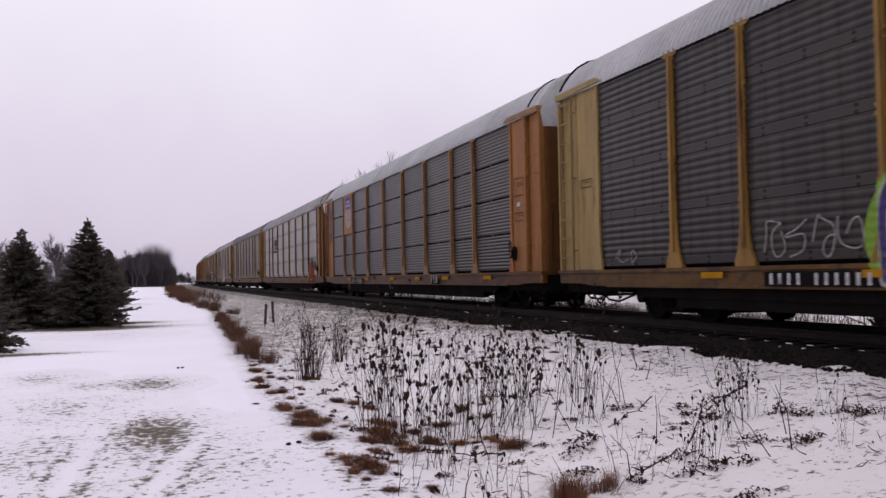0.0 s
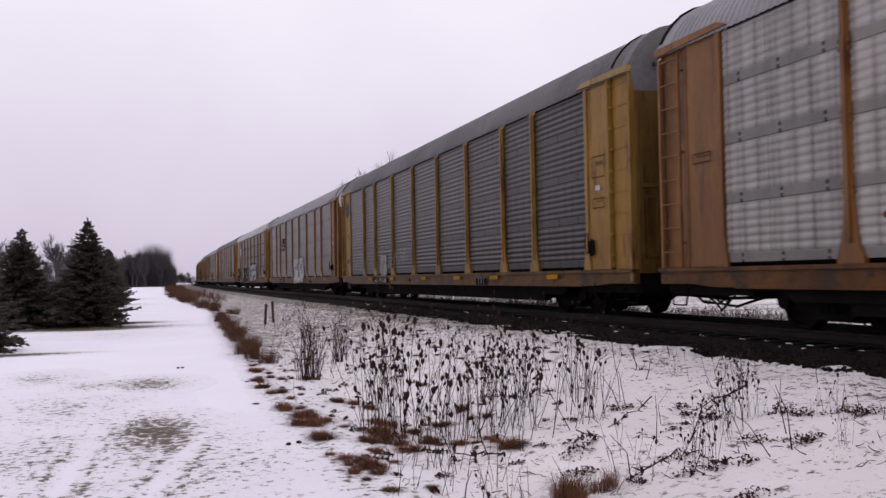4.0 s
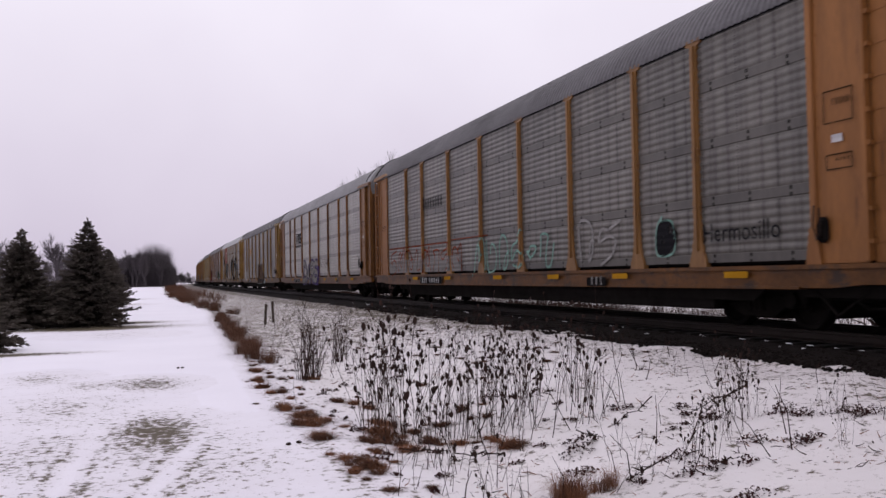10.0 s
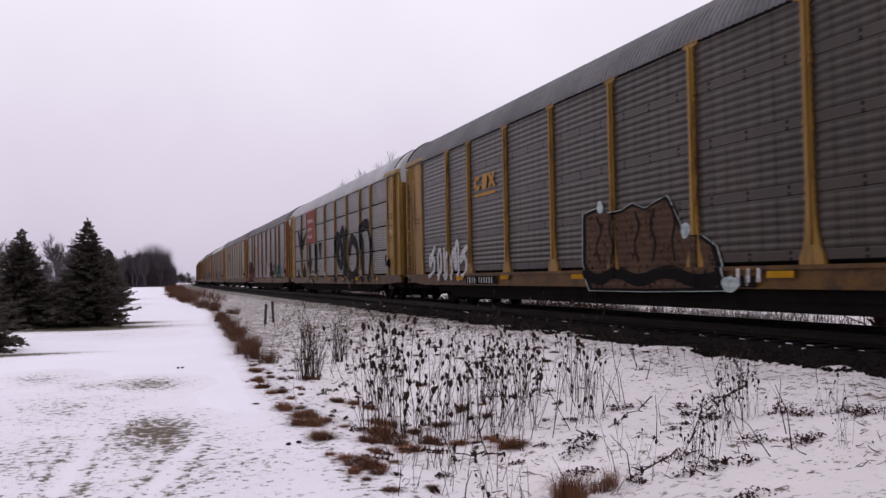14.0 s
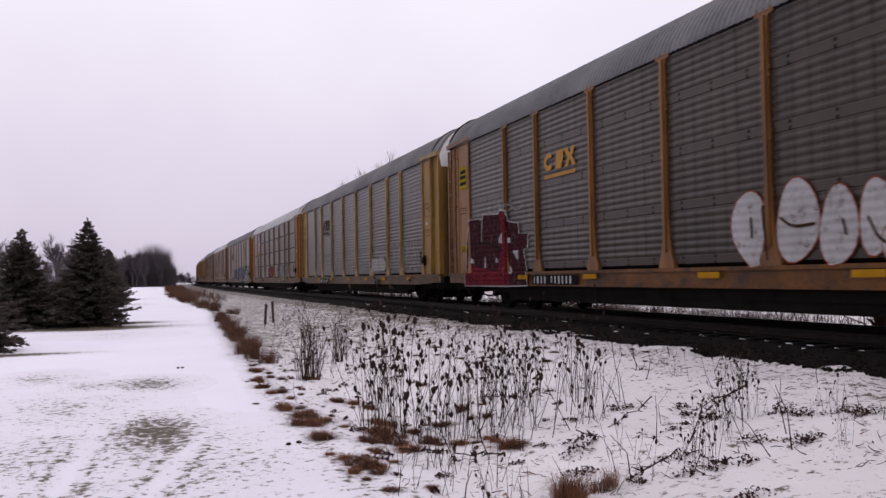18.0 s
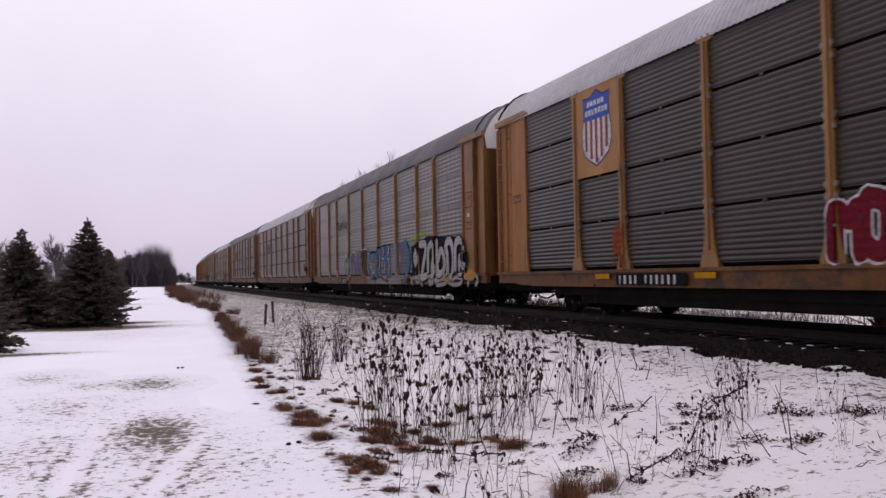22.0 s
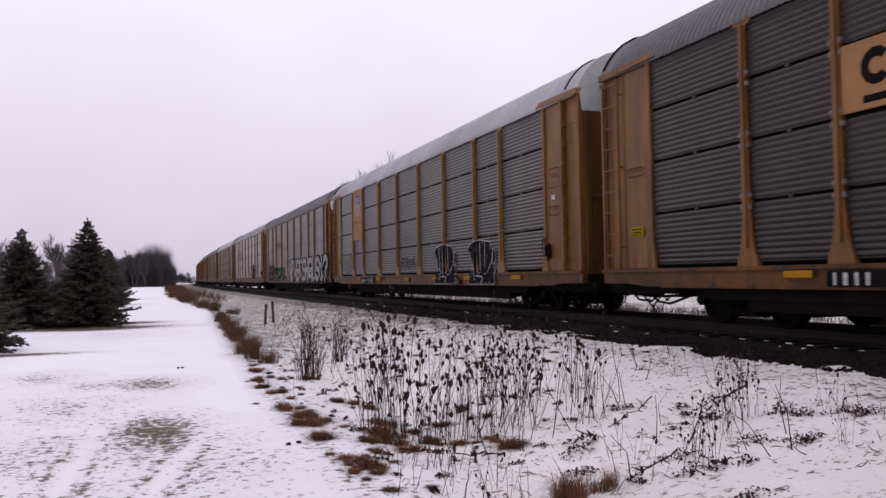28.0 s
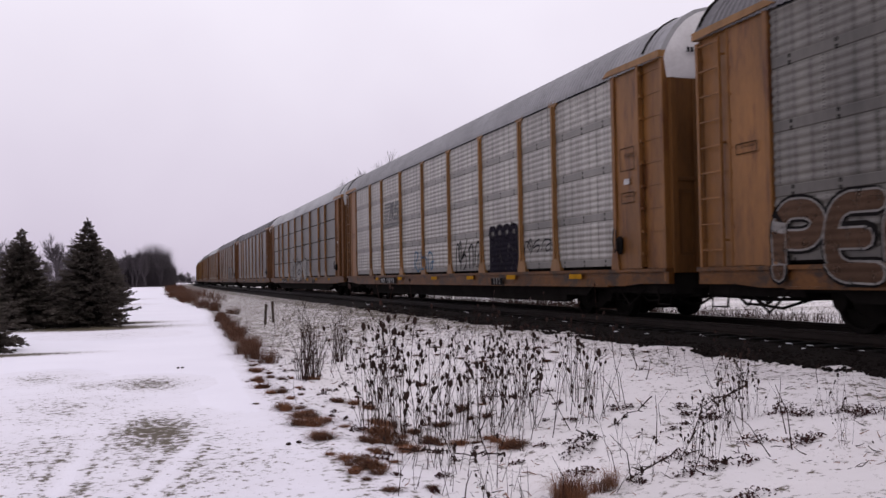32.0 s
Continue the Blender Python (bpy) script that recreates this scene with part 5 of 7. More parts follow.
M["twig_dark"] = mat("dark_bare_twigs", (0.05, 0.042, 0.048), (0.09, 0.078, 0.085), 0.9, 0, 2, 30, 0)
tr = random.Random(77)
for i in range(84):
    t = i / 45
    y = tr.uniform(236, 285)
    x = -9.5 + 14.0 * t + tr.uniform(-1, 1)
    bare_tree(i % 3, x, y, (0.62 + 0.5 * math.sin(math.pi * (0.15 + 0.8 * t))) * tr.uniform(0.85, 1.05), tr.uniform(0, 360), "twig_dark")
for i in range(16):
    bare_tree(i % 3, tr.uniform(-62, -14), tr.uniform(180, 270), tr.uniform(0.8, 1.15), tr.uniform(0, 360))
for i in range(26):
    bare_tree(i % 3, tr.uniform(-40, 120), tr.uniform(430, 560), tr.uniform(0.8, 1.1), tr.uniform(0, 360))
for i in range(22):
    bare_tree(i % 3, -8.5 - 1.3 * i + tr.uniform(-1, 1), tr.uniform(140, 180), tr.uniform(0.75, 1.1), tr.uniform(0, 360), "twig_dark")
bare_tree(1, 18.9, 78.5, 1.42, 30)
bare_tree(2, 18.0, 77.0, 1.32, 200)
bare_tree(0, 19.9, 80.5, 1.40, 310)
bare_tree(0, 21.5, 84.5, 1.12, 130)
bare_tree(2, -18, 70, 0.55, 60)


# twig colour lightened further; the horizon's haze is painted in here
M["haze_twig"] = mat("haze_tinted_twigs", (0.22, 0.20, 0.215), (0.32, 0.295, 0.31), 0.95, 0, 1, 20, 0)


def far_wood():
    """Woods along the horizon, one ragged low mass of twigs."""
    rng = random.Random(90)
    verts, faces = [], []
    for _ in range(15000):
        a = rng.uniform(-2.6, 1.75)
        d = rng.uniform(560, 760)
        x, y = d * math.sin(a) * 1.0, d * math.cos(a)
        h = (5 + 4 * noise.noise(Vector((a * 14, 0, 1))) + 3 * noise.noise(Vector((a * 60, 3, 1)))) * rng.uniform(0.5, 1.0)
        p = Vector((x, y, -1.0))
        tube(verts, faces, [p, p + Vector((rng.gauss(0, 0.8), rng.gauss(0, 0.8), h + 1))], 0.55, 0.12, 3)
    tagged(put("far_wood", raw("far_wood", verts, faces), M["haze_twig"]), "leafless woods along the horizon, haze put into their colour", "woods", kind="stuff")


far_wood()


# brush at the foot of the grove and along the far end of the lane


def brush(name, n, seed, area, h, label, material="weed", thick=1.0):
    rng = random.Random(seed)
    verts, faces = [], []
    for _ in range(n):
        x, y = rng.uniform(area[0], area[1]), rng.uniform(area[2], area[3])
        x += dev(y)
        p = Vector((x, y, ground_z(x, y) - 0.1))
        for _k in range(3):
            q = p + Vector((rng.gauss(0, 0.35 * h), rng.gauss(0, 0.35 * h), h * rng.uniform(0.4, 1.0)))
            tube(verts, faces, [p, p.lerp(q, 0.5) + Vector((rng.gauss(0, 0.05), 0, 0.1)), q], 0.035 * h * thick, 0.012 * h * thick, 3)
    tagged(put(name, raw(name, verts, faces), M[material]), label, "brush", kind="stuff")


def grove_brush():
    """Dense upright saplings that close the lane's far end, domed in outline."""
    rng = random.Random(51)
    verts, faces = [], []
    for _ in range(3400):
        u = rng.random()
        x, y = -9.5 + 15.5 * u, rng.uniform(240, 285)
        x *= y / 255
        dome = min(1.0, 0.5 + 0.8 * u) if u < 0.7 else math.sqrt(max(0.02, 1.0 - ((u - 0.7) / 0.31) ** 2))
        h = 12.5 * dome * rng.uniform(0.25, 1.0)
        p = Vector((x, y, ground_z(x, y) - 0.3))
        q = p + Vector((rng.gauss(0, 0.11 * h), 0, h))
        tube(verts, faces, [p, p.lerp(q, 0.55) + Vector((rng.gauss(0, 0.2), 0, 0)), q], 0.05, 0.015, 3)
        for _k in range(5):
            b = p.lerp(q, rng.uniform(0.2, 0.8))
            tube(verts, faces, [b, b + Vector((rng.gauss(0, 0.8), rng.gauss(0, 0.5), rng.uniform(0.8, 2.2)))], 0.035, 0.012, 3)
    tagged(put("grove_brush", raw("grove_brush", verts, faces), M["twig_dark"]), "dense grey saplings among the bare trees", "brush", kind="stuff")


grove_brush()
brush("grove_edge_brush", 420, 55, (-9.0, -3.4, 44, 60), 2.3, "bare grey brush behind the spruces", "twig_dark", 0.35)
brush("verge_brush", 800, 52, (1.9, 4.8, 58, 210), 0.95, "dark brush on the verge between lane and track", "straw_dark", 0.45)
brush("far_side_brush", 1500, 56, (13.7, 15.2, 26, 120), 0.75, "dark brush along the far side of the track", "weed", 0.6)
brush("trackside_brush", 420, 54, (16.5, 20, 21, 42), 0.6, "dark brush beyond the track", "weed", 0.5)
brush("embankment_brush", 900, 53, (15.2, 15.9, 9, 15.9), 0.9, "dark brush beside the track", "weed", 0.9)


# ---- a house among the trees ----
def house():
    ob = new("house")
    ob.matrix_basis = pose(-16.4, 200, ground_z(-16.4, 200), 0, 0, 8)
    tagged(ob, "small pale gabled house behind the spruces", "house")
    W, D, H1, H2 = 1.9, 4.0, 5.4, 7.2
    bm = bmesh.new()
    a = [bm.verts.new((x, -D, z)) for x, z in ((-W, -0.3), (W, -0.3), (W, H1), (0, H2 - 0.1), (-W, H1))]
    b = [bm.verts.new((x, D, z)) for x, z in ((-W, -0.3), (W, -0.3), (W, H1), (0, H2 - 0.1), (-W, H1))]
    bm.faces.new(a)
    bm.faces.new(list(reversed(b)))
    for i in range(5):
        bm.faces.new((a[i], b[i], b[(i + 1) % 5], a[(i + 1) % 5]))
    part("wall", bm, M["twig"], ob)
    for s in (-1, 1):
        bm = bmesh.new()
        prismv = [(0, H2 + 0.12), (s * (W + 0.5), H1 - 0.42), (s * (W + 0.5), H1 - 0.24), (0, H2 + 0.30)]
        f = [bm.verts.new((x, -D - 0.4, z)) for x, z in prismv]
        g = [bm.verts.new((x, D + 0.4, z)) for x, z in prismv]
        bm.faces.new(f)
        bm.faces.new(list(reversed(g)))
        for i in range(4):
            bm.faces.new((f[i], g[i], g[(i + 1) % 4], f[(i + 1) % 4]))
        part("roof", bm, M["clean_snow"], ob)
    for x, z in ((-0.6, 4.3), (0.6, 4.3), (-0.9, 1.4), (0.9, 1.4)):
        bm = bmesh.new()
        box(bm, x - 0.45, x + 0.45, -D - 0.06, -D - 0.003, z, z + 0.9)
        w = part("window", bm, M["white"], ob)
        bm = bmesh.new()
        box(bm, x - 0.38, x + 0.38, -D - 0.08, -D - 0.062, z + 0.07, z + 0.83)
        part("pane", bm, M["white"], w)


house()


# ---- paint on the cars: signs, plates, marks and spray paint, all on the side that faces the lane ----
def flat(name, colour, rough=0.6, worn=0.35):
    m = mat(name, tuple(c * (1 - worn) for c in colour), colour, rough + 0.2, 0, 1.6, 24, 0.05, (1, 1, 0.5), spec=0.35 if "enamel" in name and "black" not in name else 0.05)
    if "spray" in name or "paint" in name:
        over_ribs(m)
    return m


def over_ribs(m):
    """Spray paint follows the ribs beneath it and has worn thin in places."""
    nt = m.node_tree
    b = nt.nodes["Principled BSDF"]
    tc = nt.nodes.new("ShaderNodeTexCoord")
    sp = nt.nodes.new("ShaderNodeSeparateXYZ")
    nt.links.new(tc.outputs["Object"], sp.inputs[0])
    f = node(nt, "ShaderNodeMath")
    f.operation, f.inputs[1].default_value = "MULTIPLY", 48.0
    nt.links.new(sp.outputs["Z"], f.inputs[0])
    w = node(nt, "ShaderNodeMath")
    w.operation = "SINE"
    nt.links.new(f.outputs[0], w.inputs[0])
    bp = node(nt, "ShaderNodeBump", Strength=0.3, Distance=0.018)
    nt.links.new(w.outputs[0], bp.inputs["Height"])
    nt.links.new(bp.outputs[0], b.inputs["Normal"])
    wear = node(nt, "ShaderNodeTexNoise", Scale=5.0, Detail=7.0, Roughness=0.75)
    nt.links.new(tc.outputs["Object"], wear.inputs["Vector"])
    ramp = nt.nodes.new("ShaderNodeValToRGB")
    ramp.color_ramp.elements[0].position, ramp.color_ramp.elements[1].position = 0.33, 0.47
    ramp.color_ramp.elements[0].color = (0.35, 0.35, 0.35, 1)
    nt.links.new(wear.outputs["Fac"], ramp.inputs[0])
    nt.links.new(ramp.outputs[0], b.inputs["Alpha"])


K = {
    "white": flat("white_spray_paint", (0.50, 0.49, 0.49)), "black": flat("black_spray_paint", (0.012, 0.012, 0.014)), "pale": flat("thin_white_paint", (0.30, 0.29, 0.28)),
    "red": flat("red_enamel", (0.19, 0.024, 0.018)), "maroon": flat("maroon_spray_paint", (0.12, 0.010, 0.018)), "wine": flat("dark_red_enamel", (0.10, 0.012, 0.014)),
    "rust": flat("red_orange_paint", (0.21, 0.045, 0.018)), "blue": flat("blue_enamel", (0.03, 0.07, 0.30)), "sky": flat("light_blue_spray_paint", (0.06, 0.15, 0.25)),
    "lilac": flat("lilac_spray_paint", (0.125, 0.118, 0.150)), "purple": flat("purple_spray_paint", (0.08, 0.055, 0.17)), "green": flat("green_spray_paint", (0.015, 0.085, 0.055)),
    "lime": flat("lime_spray_paint", (0.20, 0.33, 0.05)), "mint": flat("mint_spray_paint", (0.22, 0.38, 0.32)), "plate": flat("orange_enamel_plate", (0.31, 0.155, 0.06)),
    "gold": flat("yellow_orange_enamel", (0.36, 0.18, 0.03)), "reflector": flat("yellow_reflective_strip", (0.40, 0.20, 0.012)), "tan": flat("brown_spray_paint", (0.12, 0.07, 0.045)),
    "grey": flat("grey_spray_paint", (0.20, 0.20, 0.20)), "navy": flat("dark_blue_enamel", (0.015, 0.025, 0.09)), "ink": flat("dark_purple_spray_paint", (0.010, 0.008, 0.014)),
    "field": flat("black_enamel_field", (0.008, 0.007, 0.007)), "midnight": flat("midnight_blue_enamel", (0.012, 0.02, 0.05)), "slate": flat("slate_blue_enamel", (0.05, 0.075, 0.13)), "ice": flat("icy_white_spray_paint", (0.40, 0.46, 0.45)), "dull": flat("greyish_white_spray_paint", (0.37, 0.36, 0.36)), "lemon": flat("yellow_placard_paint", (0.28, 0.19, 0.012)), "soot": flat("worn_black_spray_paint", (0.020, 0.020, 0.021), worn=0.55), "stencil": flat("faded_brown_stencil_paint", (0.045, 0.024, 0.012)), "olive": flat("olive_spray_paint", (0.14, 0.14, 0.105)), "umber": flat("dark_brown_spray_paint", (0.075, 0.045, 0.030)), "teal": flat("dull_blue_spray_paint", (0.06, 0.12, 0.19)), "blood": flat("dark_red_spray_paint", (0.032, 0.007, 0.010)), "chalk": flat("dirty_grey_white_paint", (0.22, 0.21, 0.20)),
}
POSTS_Y = EDGES[1:-1]


def drape(name, verts, faces, material, car, level, label=""):
    """Lays flat shapes, given in (y, z), over the side's panels, posts and sill."""
    bm = bmesh.new()
    vs = [bm.verts.new((0, y, z)) for y, z in verts]
    for f in faces:
        try:
            bm.faces.new([vs[i] for i in f])
        except ValueError:
            pass
    lo, hi = min(v[0] for v in verts), max(v[0] for v in verts)

    def cut(co, no):
        geom = list(bm.verts) + list(bm.edges) + list(bm.faces)
        bmesh.ops.bisect_plane(bm, geom=geom, dist=1e-5, plane_co=co, plane_no=no)

    near = [p for p in POSTS_Y if lo - 0.1 < p < hi + 0.1]
    for p in near:
        for o in (-0.090, -0.082, 0.082, 0.090):
            cut((0, p + o, 0), (0, 1, 0))
    for z in (1.000, 1.012):
        cut((0, 0, z), (0, 0, 1))
    for v in bm.verts:
        out = 0.0275
        if any(abs(v.co.y - p) < 0.086 for p in near):
            out = 0.0885
        if v.co.z < 1.006:
            out = max(out, 0.0785)
        if abs(v.co.y) > SPAN - 0.02:
            out = max(out, 0.053 if abs(v.co.y) < SPAN + 0.12 else 0.015)
        v.co.x = -(HALF + out + 0.0022 * level)
    for f in bm.faces:
        f.normal_update()
        if f.normal.x > 0:
            f.normal_flip()
    ob = part(name, bm, material, car, label)
    if name in ("spray_paint", "emblem"):
        tagged(ob, kind="stuff")
    return ob


def ribbon(verts, faces, pts, w):
    """A thick stroke in (y, z) with round joints, as quads."""
    for a, b in zip(pts, pts[1:]):
        dy, dz = b[0] - a[0], b[1] - a[1]
        le = math.hypot(dy, dz) or 1e-6
        ny, nz = -dz / le * w, dy / le * w
        k = len(verts)
        verts += [(a[0] + ny, a[1] + nz), (a[0] - ny, a[1] - nz), (b[0] - ny, b[1] - nz), (b[0] + ny, b[1] + nz)]
        faces.append((k, k + 1, k + 2, k + 3))
    for p in pts:
        k = len(verts)
        verts += [(p[0] + w * math.cos(i * math.pi / 4), p[1] + w * math.sin(i * math.pi / 4)) for i in range(8)]
        faces.append(tuple(range(k, k + 8)))


STROKES = {
    "X": "06 42|12 10|13 22|30 32 42", "N": "00 06|06 40|40 46", "E": "46 06 00 40|03 33", "V": "06 20 46", "R": "00 06 36 45 44 33 03|23 40", "S": "45 36 16 05 04 13 33 42 41 30 10 01", "H": "00 06|40 46|03 43",
    "A": "00 26 40|12 32", "U": "06 01 10 30 41 46", "T": "06 46|26 20", "D": "00 06 26 44 42 20 00", "F": "00 06 46|03 33", "C": "45 36 16 05 01 10 30 41",
    "O": "16 05 01 10 30 41 45 36 16", "M": "00 06 23 46 40", "I": "20 26", "P": "00 06 36 45 44 33 03", "K": "00 06|46 03 40", "L": "06 00 40", "?": "05 16 36 45 44 23 22|20 21",
    "(": "36 15 12 30", ")": "06 25 22 00", "*": "06 40|46 00|23 26", "~": "02 14 22 34 42", "o": "22 13 14 25 34 33 22", "l": "10 14 26 34 31 20", "Z": "06 46 00 40", "/": "00 46",
    "1": "03 43 45 36 16 05 01 10 30 41", "2": "00 06|04 16 36 45", "3": "05 16 36 45 40|43 13 02 11 31 42", "4": "26 21 30 41|04 44",
    "a": "01 05 26 45 41 20 23 43", "b": "06 01 20 41 44 25 13", "c": "02 04 16 35 24 12 20 41 43", "d": "10 14 05 16 36 43 30", "e": "46 25 04 02 24 43 31 10", "g": "00 03 16 34 31 13 36 46 42 40",
}


def spray(car, word, y0, y1, z0, z1, width, layers, seed=1, wobble=0.10, gap=0.25, rise=0.0, name="spray_paint", label=""):
    """Letters of thick strokes from y0 (rear) to y1; layers of (extra width, paint)."""
    n = len(word)
    step = (y1 - y0) / n
    strokes = []
    rng = random.Random(seed)
    for i, ch in enumerate(word):
        if ch == " ":
            continue
        for path in STROKES[ch].split("|"):
            pts = []
            for p in path.split():
                u, v = int(p[0]) / 4, int(p[1]) / 6
                y = y0 + step * (i + gap / 2 + u * (1 - gap)) + rng.gauss(0, wobble) * abs(step) * 0.4
                z = z0 + (z1 - z0) * (v + rng.gauss(0, wobble * 0.4)) + rise * (i / max(n - 1, 1)) * v
                pts.append((y, z))
            # corners are cut twice, so that strokes run round
            for _k in range(2):
                if len(pts) > 2:
                    pts = [pts[0]] + [(a[0] + (b[0] - a[0]) * f, a[1] + (b[1] - a[1]) * f) for a, b in zip(pts, pts[1:]) for f in (0.25, 0.75)] + [pts[-1]]
            strokes.append(pts)
    for level, (extra, paint) in enumerate(layers):
        verts, faces = [], []
        for pts in strokes:
            ribbon(verts, faces, pts, width + extra)
        drape(name, verts, faces, K[paint], car, level, label if level == 0 else "")


def blob(car, y, z, a, b, paint, level=0, seed=1, name="spray_paint"):
    rng = random.Random(seed)
    n = 22
    p, q = rng.uniform(0, 6.28), rng.uniform(0, 6.28)
    verts = []
    for i in range(n):
        t = 2 * math.pi * i / n
        r = 1 + 0.07 * math.sin(2 * t + p) + 0.06 * math.sin(3 * t + q)
        verts.append((y + a * r * math.cos(t), z + b * r * math.sin(t)))
    drape(name, verts, [tuple(range(n))], K[paint], car, level)


def stroke(car, pts, w, paint, level=0, name="spray_paint"):
    """One brush stroke through the points (y, z), its corners rounded."""
    for _k in range(2):
        pts = [pts[0]] + [(a[0] + (b[0] - a[0]) * f, a[1] + (b[1] - a[1]) * f) for a, b in zip(pts, pts[1:]) for f in (0.25, 0.75)] + [pts[-1]]
    verts, faces = [], []
    ribbon(verts, faces, pts, w)
    drape(name, verts, faces, K[paint], car, level)


def patch(car, pts, paint, level=0, grow=0.0, name="spray_paint"):
    """A filled outline in (y, z), pushed out from its middle by grow metres."""
    cy, cz = sum(p[0] for p in pts) / len(pts), sum(p[1] for p in pts) / len(pts)
    out = []
    for y, z in pts:
        d = math.hypot(y - cy, z - cz) or 1.0
        out.append((y + (y - cy) / d * grow, z + (z - cz) / d * grow))
    drape(name, out, [tuple(range(len(out)))], K[paint], car, level)


def fat(car, word, y0, y1, z0, z1, width, line, fill, edge, seed=1, back=(), gap=0.3, wobble=0.05):
    """Swollen letters, each laid over the one before, so that the dark edge of each shows; back: wider layers under all."""
    step = (y1 - y0) / len(word)
    if back:
        spray(car, word, y0, y1, z0, z1, width, list(back), seed, wobble, gap)
    for i, ch in enumerate(word):
        for j, (extra, paint) in enumerate(((line, edge), (0.0, fill))):
            strokes_on(car, ch, y0 + step * i, y0 + step * (i + 1), z0, z1, width + extra, paint, len(back) + 2 * i + j, seed + i, gap, wobble)


def strokes_on(car, ch, y0, y1, z0, z1, width, paint, level, seed, gap, wobble):
    rng = random.Random(seed)
    verts, faces = [], []
    for path in STROKES[ch].split("|"):
        pts = [(y0 + (y1 - y0) * (gap / 2 + int(p[0]) / 4 * (1 - gap)) + rng.gauss(0, wobble) * abs(y1 - y0) * 0.4, z0 + (z1 - z0) * (int(p[1]) / 6 + rng.gauss(0, wobble * 0.4))) for p in path.split()]
        for _k in range(2):
            if len(pts) > 2:
                pts = [pts[0]] + [(a[0] + (b[0] - a[0]) * f, a[1] + (b[1] - a[1]) * f) for a, b in zip(pts, pts[1:]) for f in (0.25, 0.75)] + [pts[-1]]
        ribbon(verts, faces, pts, width)
    drape("spray_paint", verts, faces, K[paint], car, level)


def bubbles(car, items, fill, edge, line=0.03, level=0, seed=1):
    """Rounded lobes of (y, z, half width, half height), each edged and laid over the one before."""
    for i, (y, z, a, b) in enumerate(items):
        blob(car, y, z, a + line, b + line, edge, level + 2 * i, seed + i)
        blob(car, y, z, a, b, fill, level + 2 * i + 1, seed + i)


def rects(car, items, paint, level=0, name="mark", label="", stuff=False):
    """Upright rectangles in (y, z, half length, half height)."""
    verts, faces = [], []
    for y, z, a, b in items:
        k = len(verts)
        verts += [(y - a, z - b), (y + a, z - b), (y + a, z + b), (y - a, z + b)]
        faces.append((k, k + 1, k + 2, k + 3))
    ob = drape(name, verts, faces, K[paint], car, level, label)
    if stuff:
        tagged(ob, kind="stuff")


def plate(car, y0, y1, z0, z1, material, name="sign_plate", label="", out=0.03):
    """A real plate bolted before the panel, y0 at its rear edge."""
    bm = bmesh.new()
    box(bm, -HALF - out - 0.012, -HALF - 0.01, y1, y0, z0, z1, 0.003)
    return part(name, bm, material, car, label)


def shapes(car, items, paint, x, name="emblem"):
    """Polygons in (y, z), flat on a plate at depth x."""
    verts, faces = [], []
    for poly in items:
        k = len(verts)
        verts += [(-HALF - x, y, z) for y, z in poly]
        faces.append(tuple(range(k, k + len(poly))))
    ob = put(name, raw(name, verts, faces), K[paint], car)
    return tagged(ob, kind="stuff") if len(items) > 1 else ob


def shield(car, y, z, a, b, striped):
    """A shield emblem: blue field with pale bars above, white (striped red) below."""
    def outline(s):
        pts = [(-0.92, 0.86), (-0.45, 0.84), (0, 1.0), (0.45, 0.84), (0.92, 0.86), (0.86, 0.62), (0.88, 0.3), (1.0, -0.1), (0.98, -0.42), (0.80, -0.70), (0.4, -0.86), (0, -1.0), (-0.4, -0.86), (-0.80, -0.70), (-0.98, -0.42), (-1.0, -0.1), (-0.88, 0.3), (-0.86, 0.62)]
        return [(y - u * a * s, z + v * b * s) for u, v in pts]
    shapes(car, [outline(1.05)], "navy", 0.0440)
    shapes(car, [outline(1.0)], "white", 0.0455)
    shapes(car, [[(y - u * a, z + v * b) for u, v in ((-0.89, 0.24), (0.89, 0.24), (0.86, 0.62), (0.92, 0.86), (0.45, 0.84), (0, 1.0), (-0.45, 0.84), (-0.92, 0.86), (-0.86, 0.62))]], "navy" if not striped else "blue", 0.0475)
    shapes(car, [[(y + a * (0.55 - 0.25 * i) + a * 0.09 * s, z + b * v) for s, v in ((1, 0.62), (-1, 0.62), (-1, 0.76), (1, 0.76))] for i in range(5)]
           + [[(y + a * (0.68 - 0.23 * i) + a * 0.08 * s, z + b * v) for s, v in ((1, 0.38), (-1, 0.38), (-1, 0.53), (1, 0.53))] for i in range(7)], "white", 0.0495)
    if striped:
        for i in range(5):
            u = -0.72 + 0.36 * i
            low = -0.62 - 0.3 * (1 - abs(u)) if abs(u) < 0.6 else -0.58
            shapes(car, [[(y + a * (u - 0.085), z + b * 0.24), (y + a * (u - 0.085), z + b * low), (y + a * (u + 0.085), z + b * low), (y + a * (u + 0.085), z + b * 0.24)]], "red", 0.0480)


def marks(car, y, z, n1, n2, h=0.16, paint="white", name="reporting_mark"):
    """The painted car number, as a row of plain upright bars."""
    w = h * 1.15
    items = [(y - i * w, z, w * 0.17, h / 2) for i in range(n1)] + [(y - (n1 + 0.9 + i) * w, z, w * 0.17, h / 2) for i in range(n2)]
    rects(car, items, paint, 1, name, stuff=True)


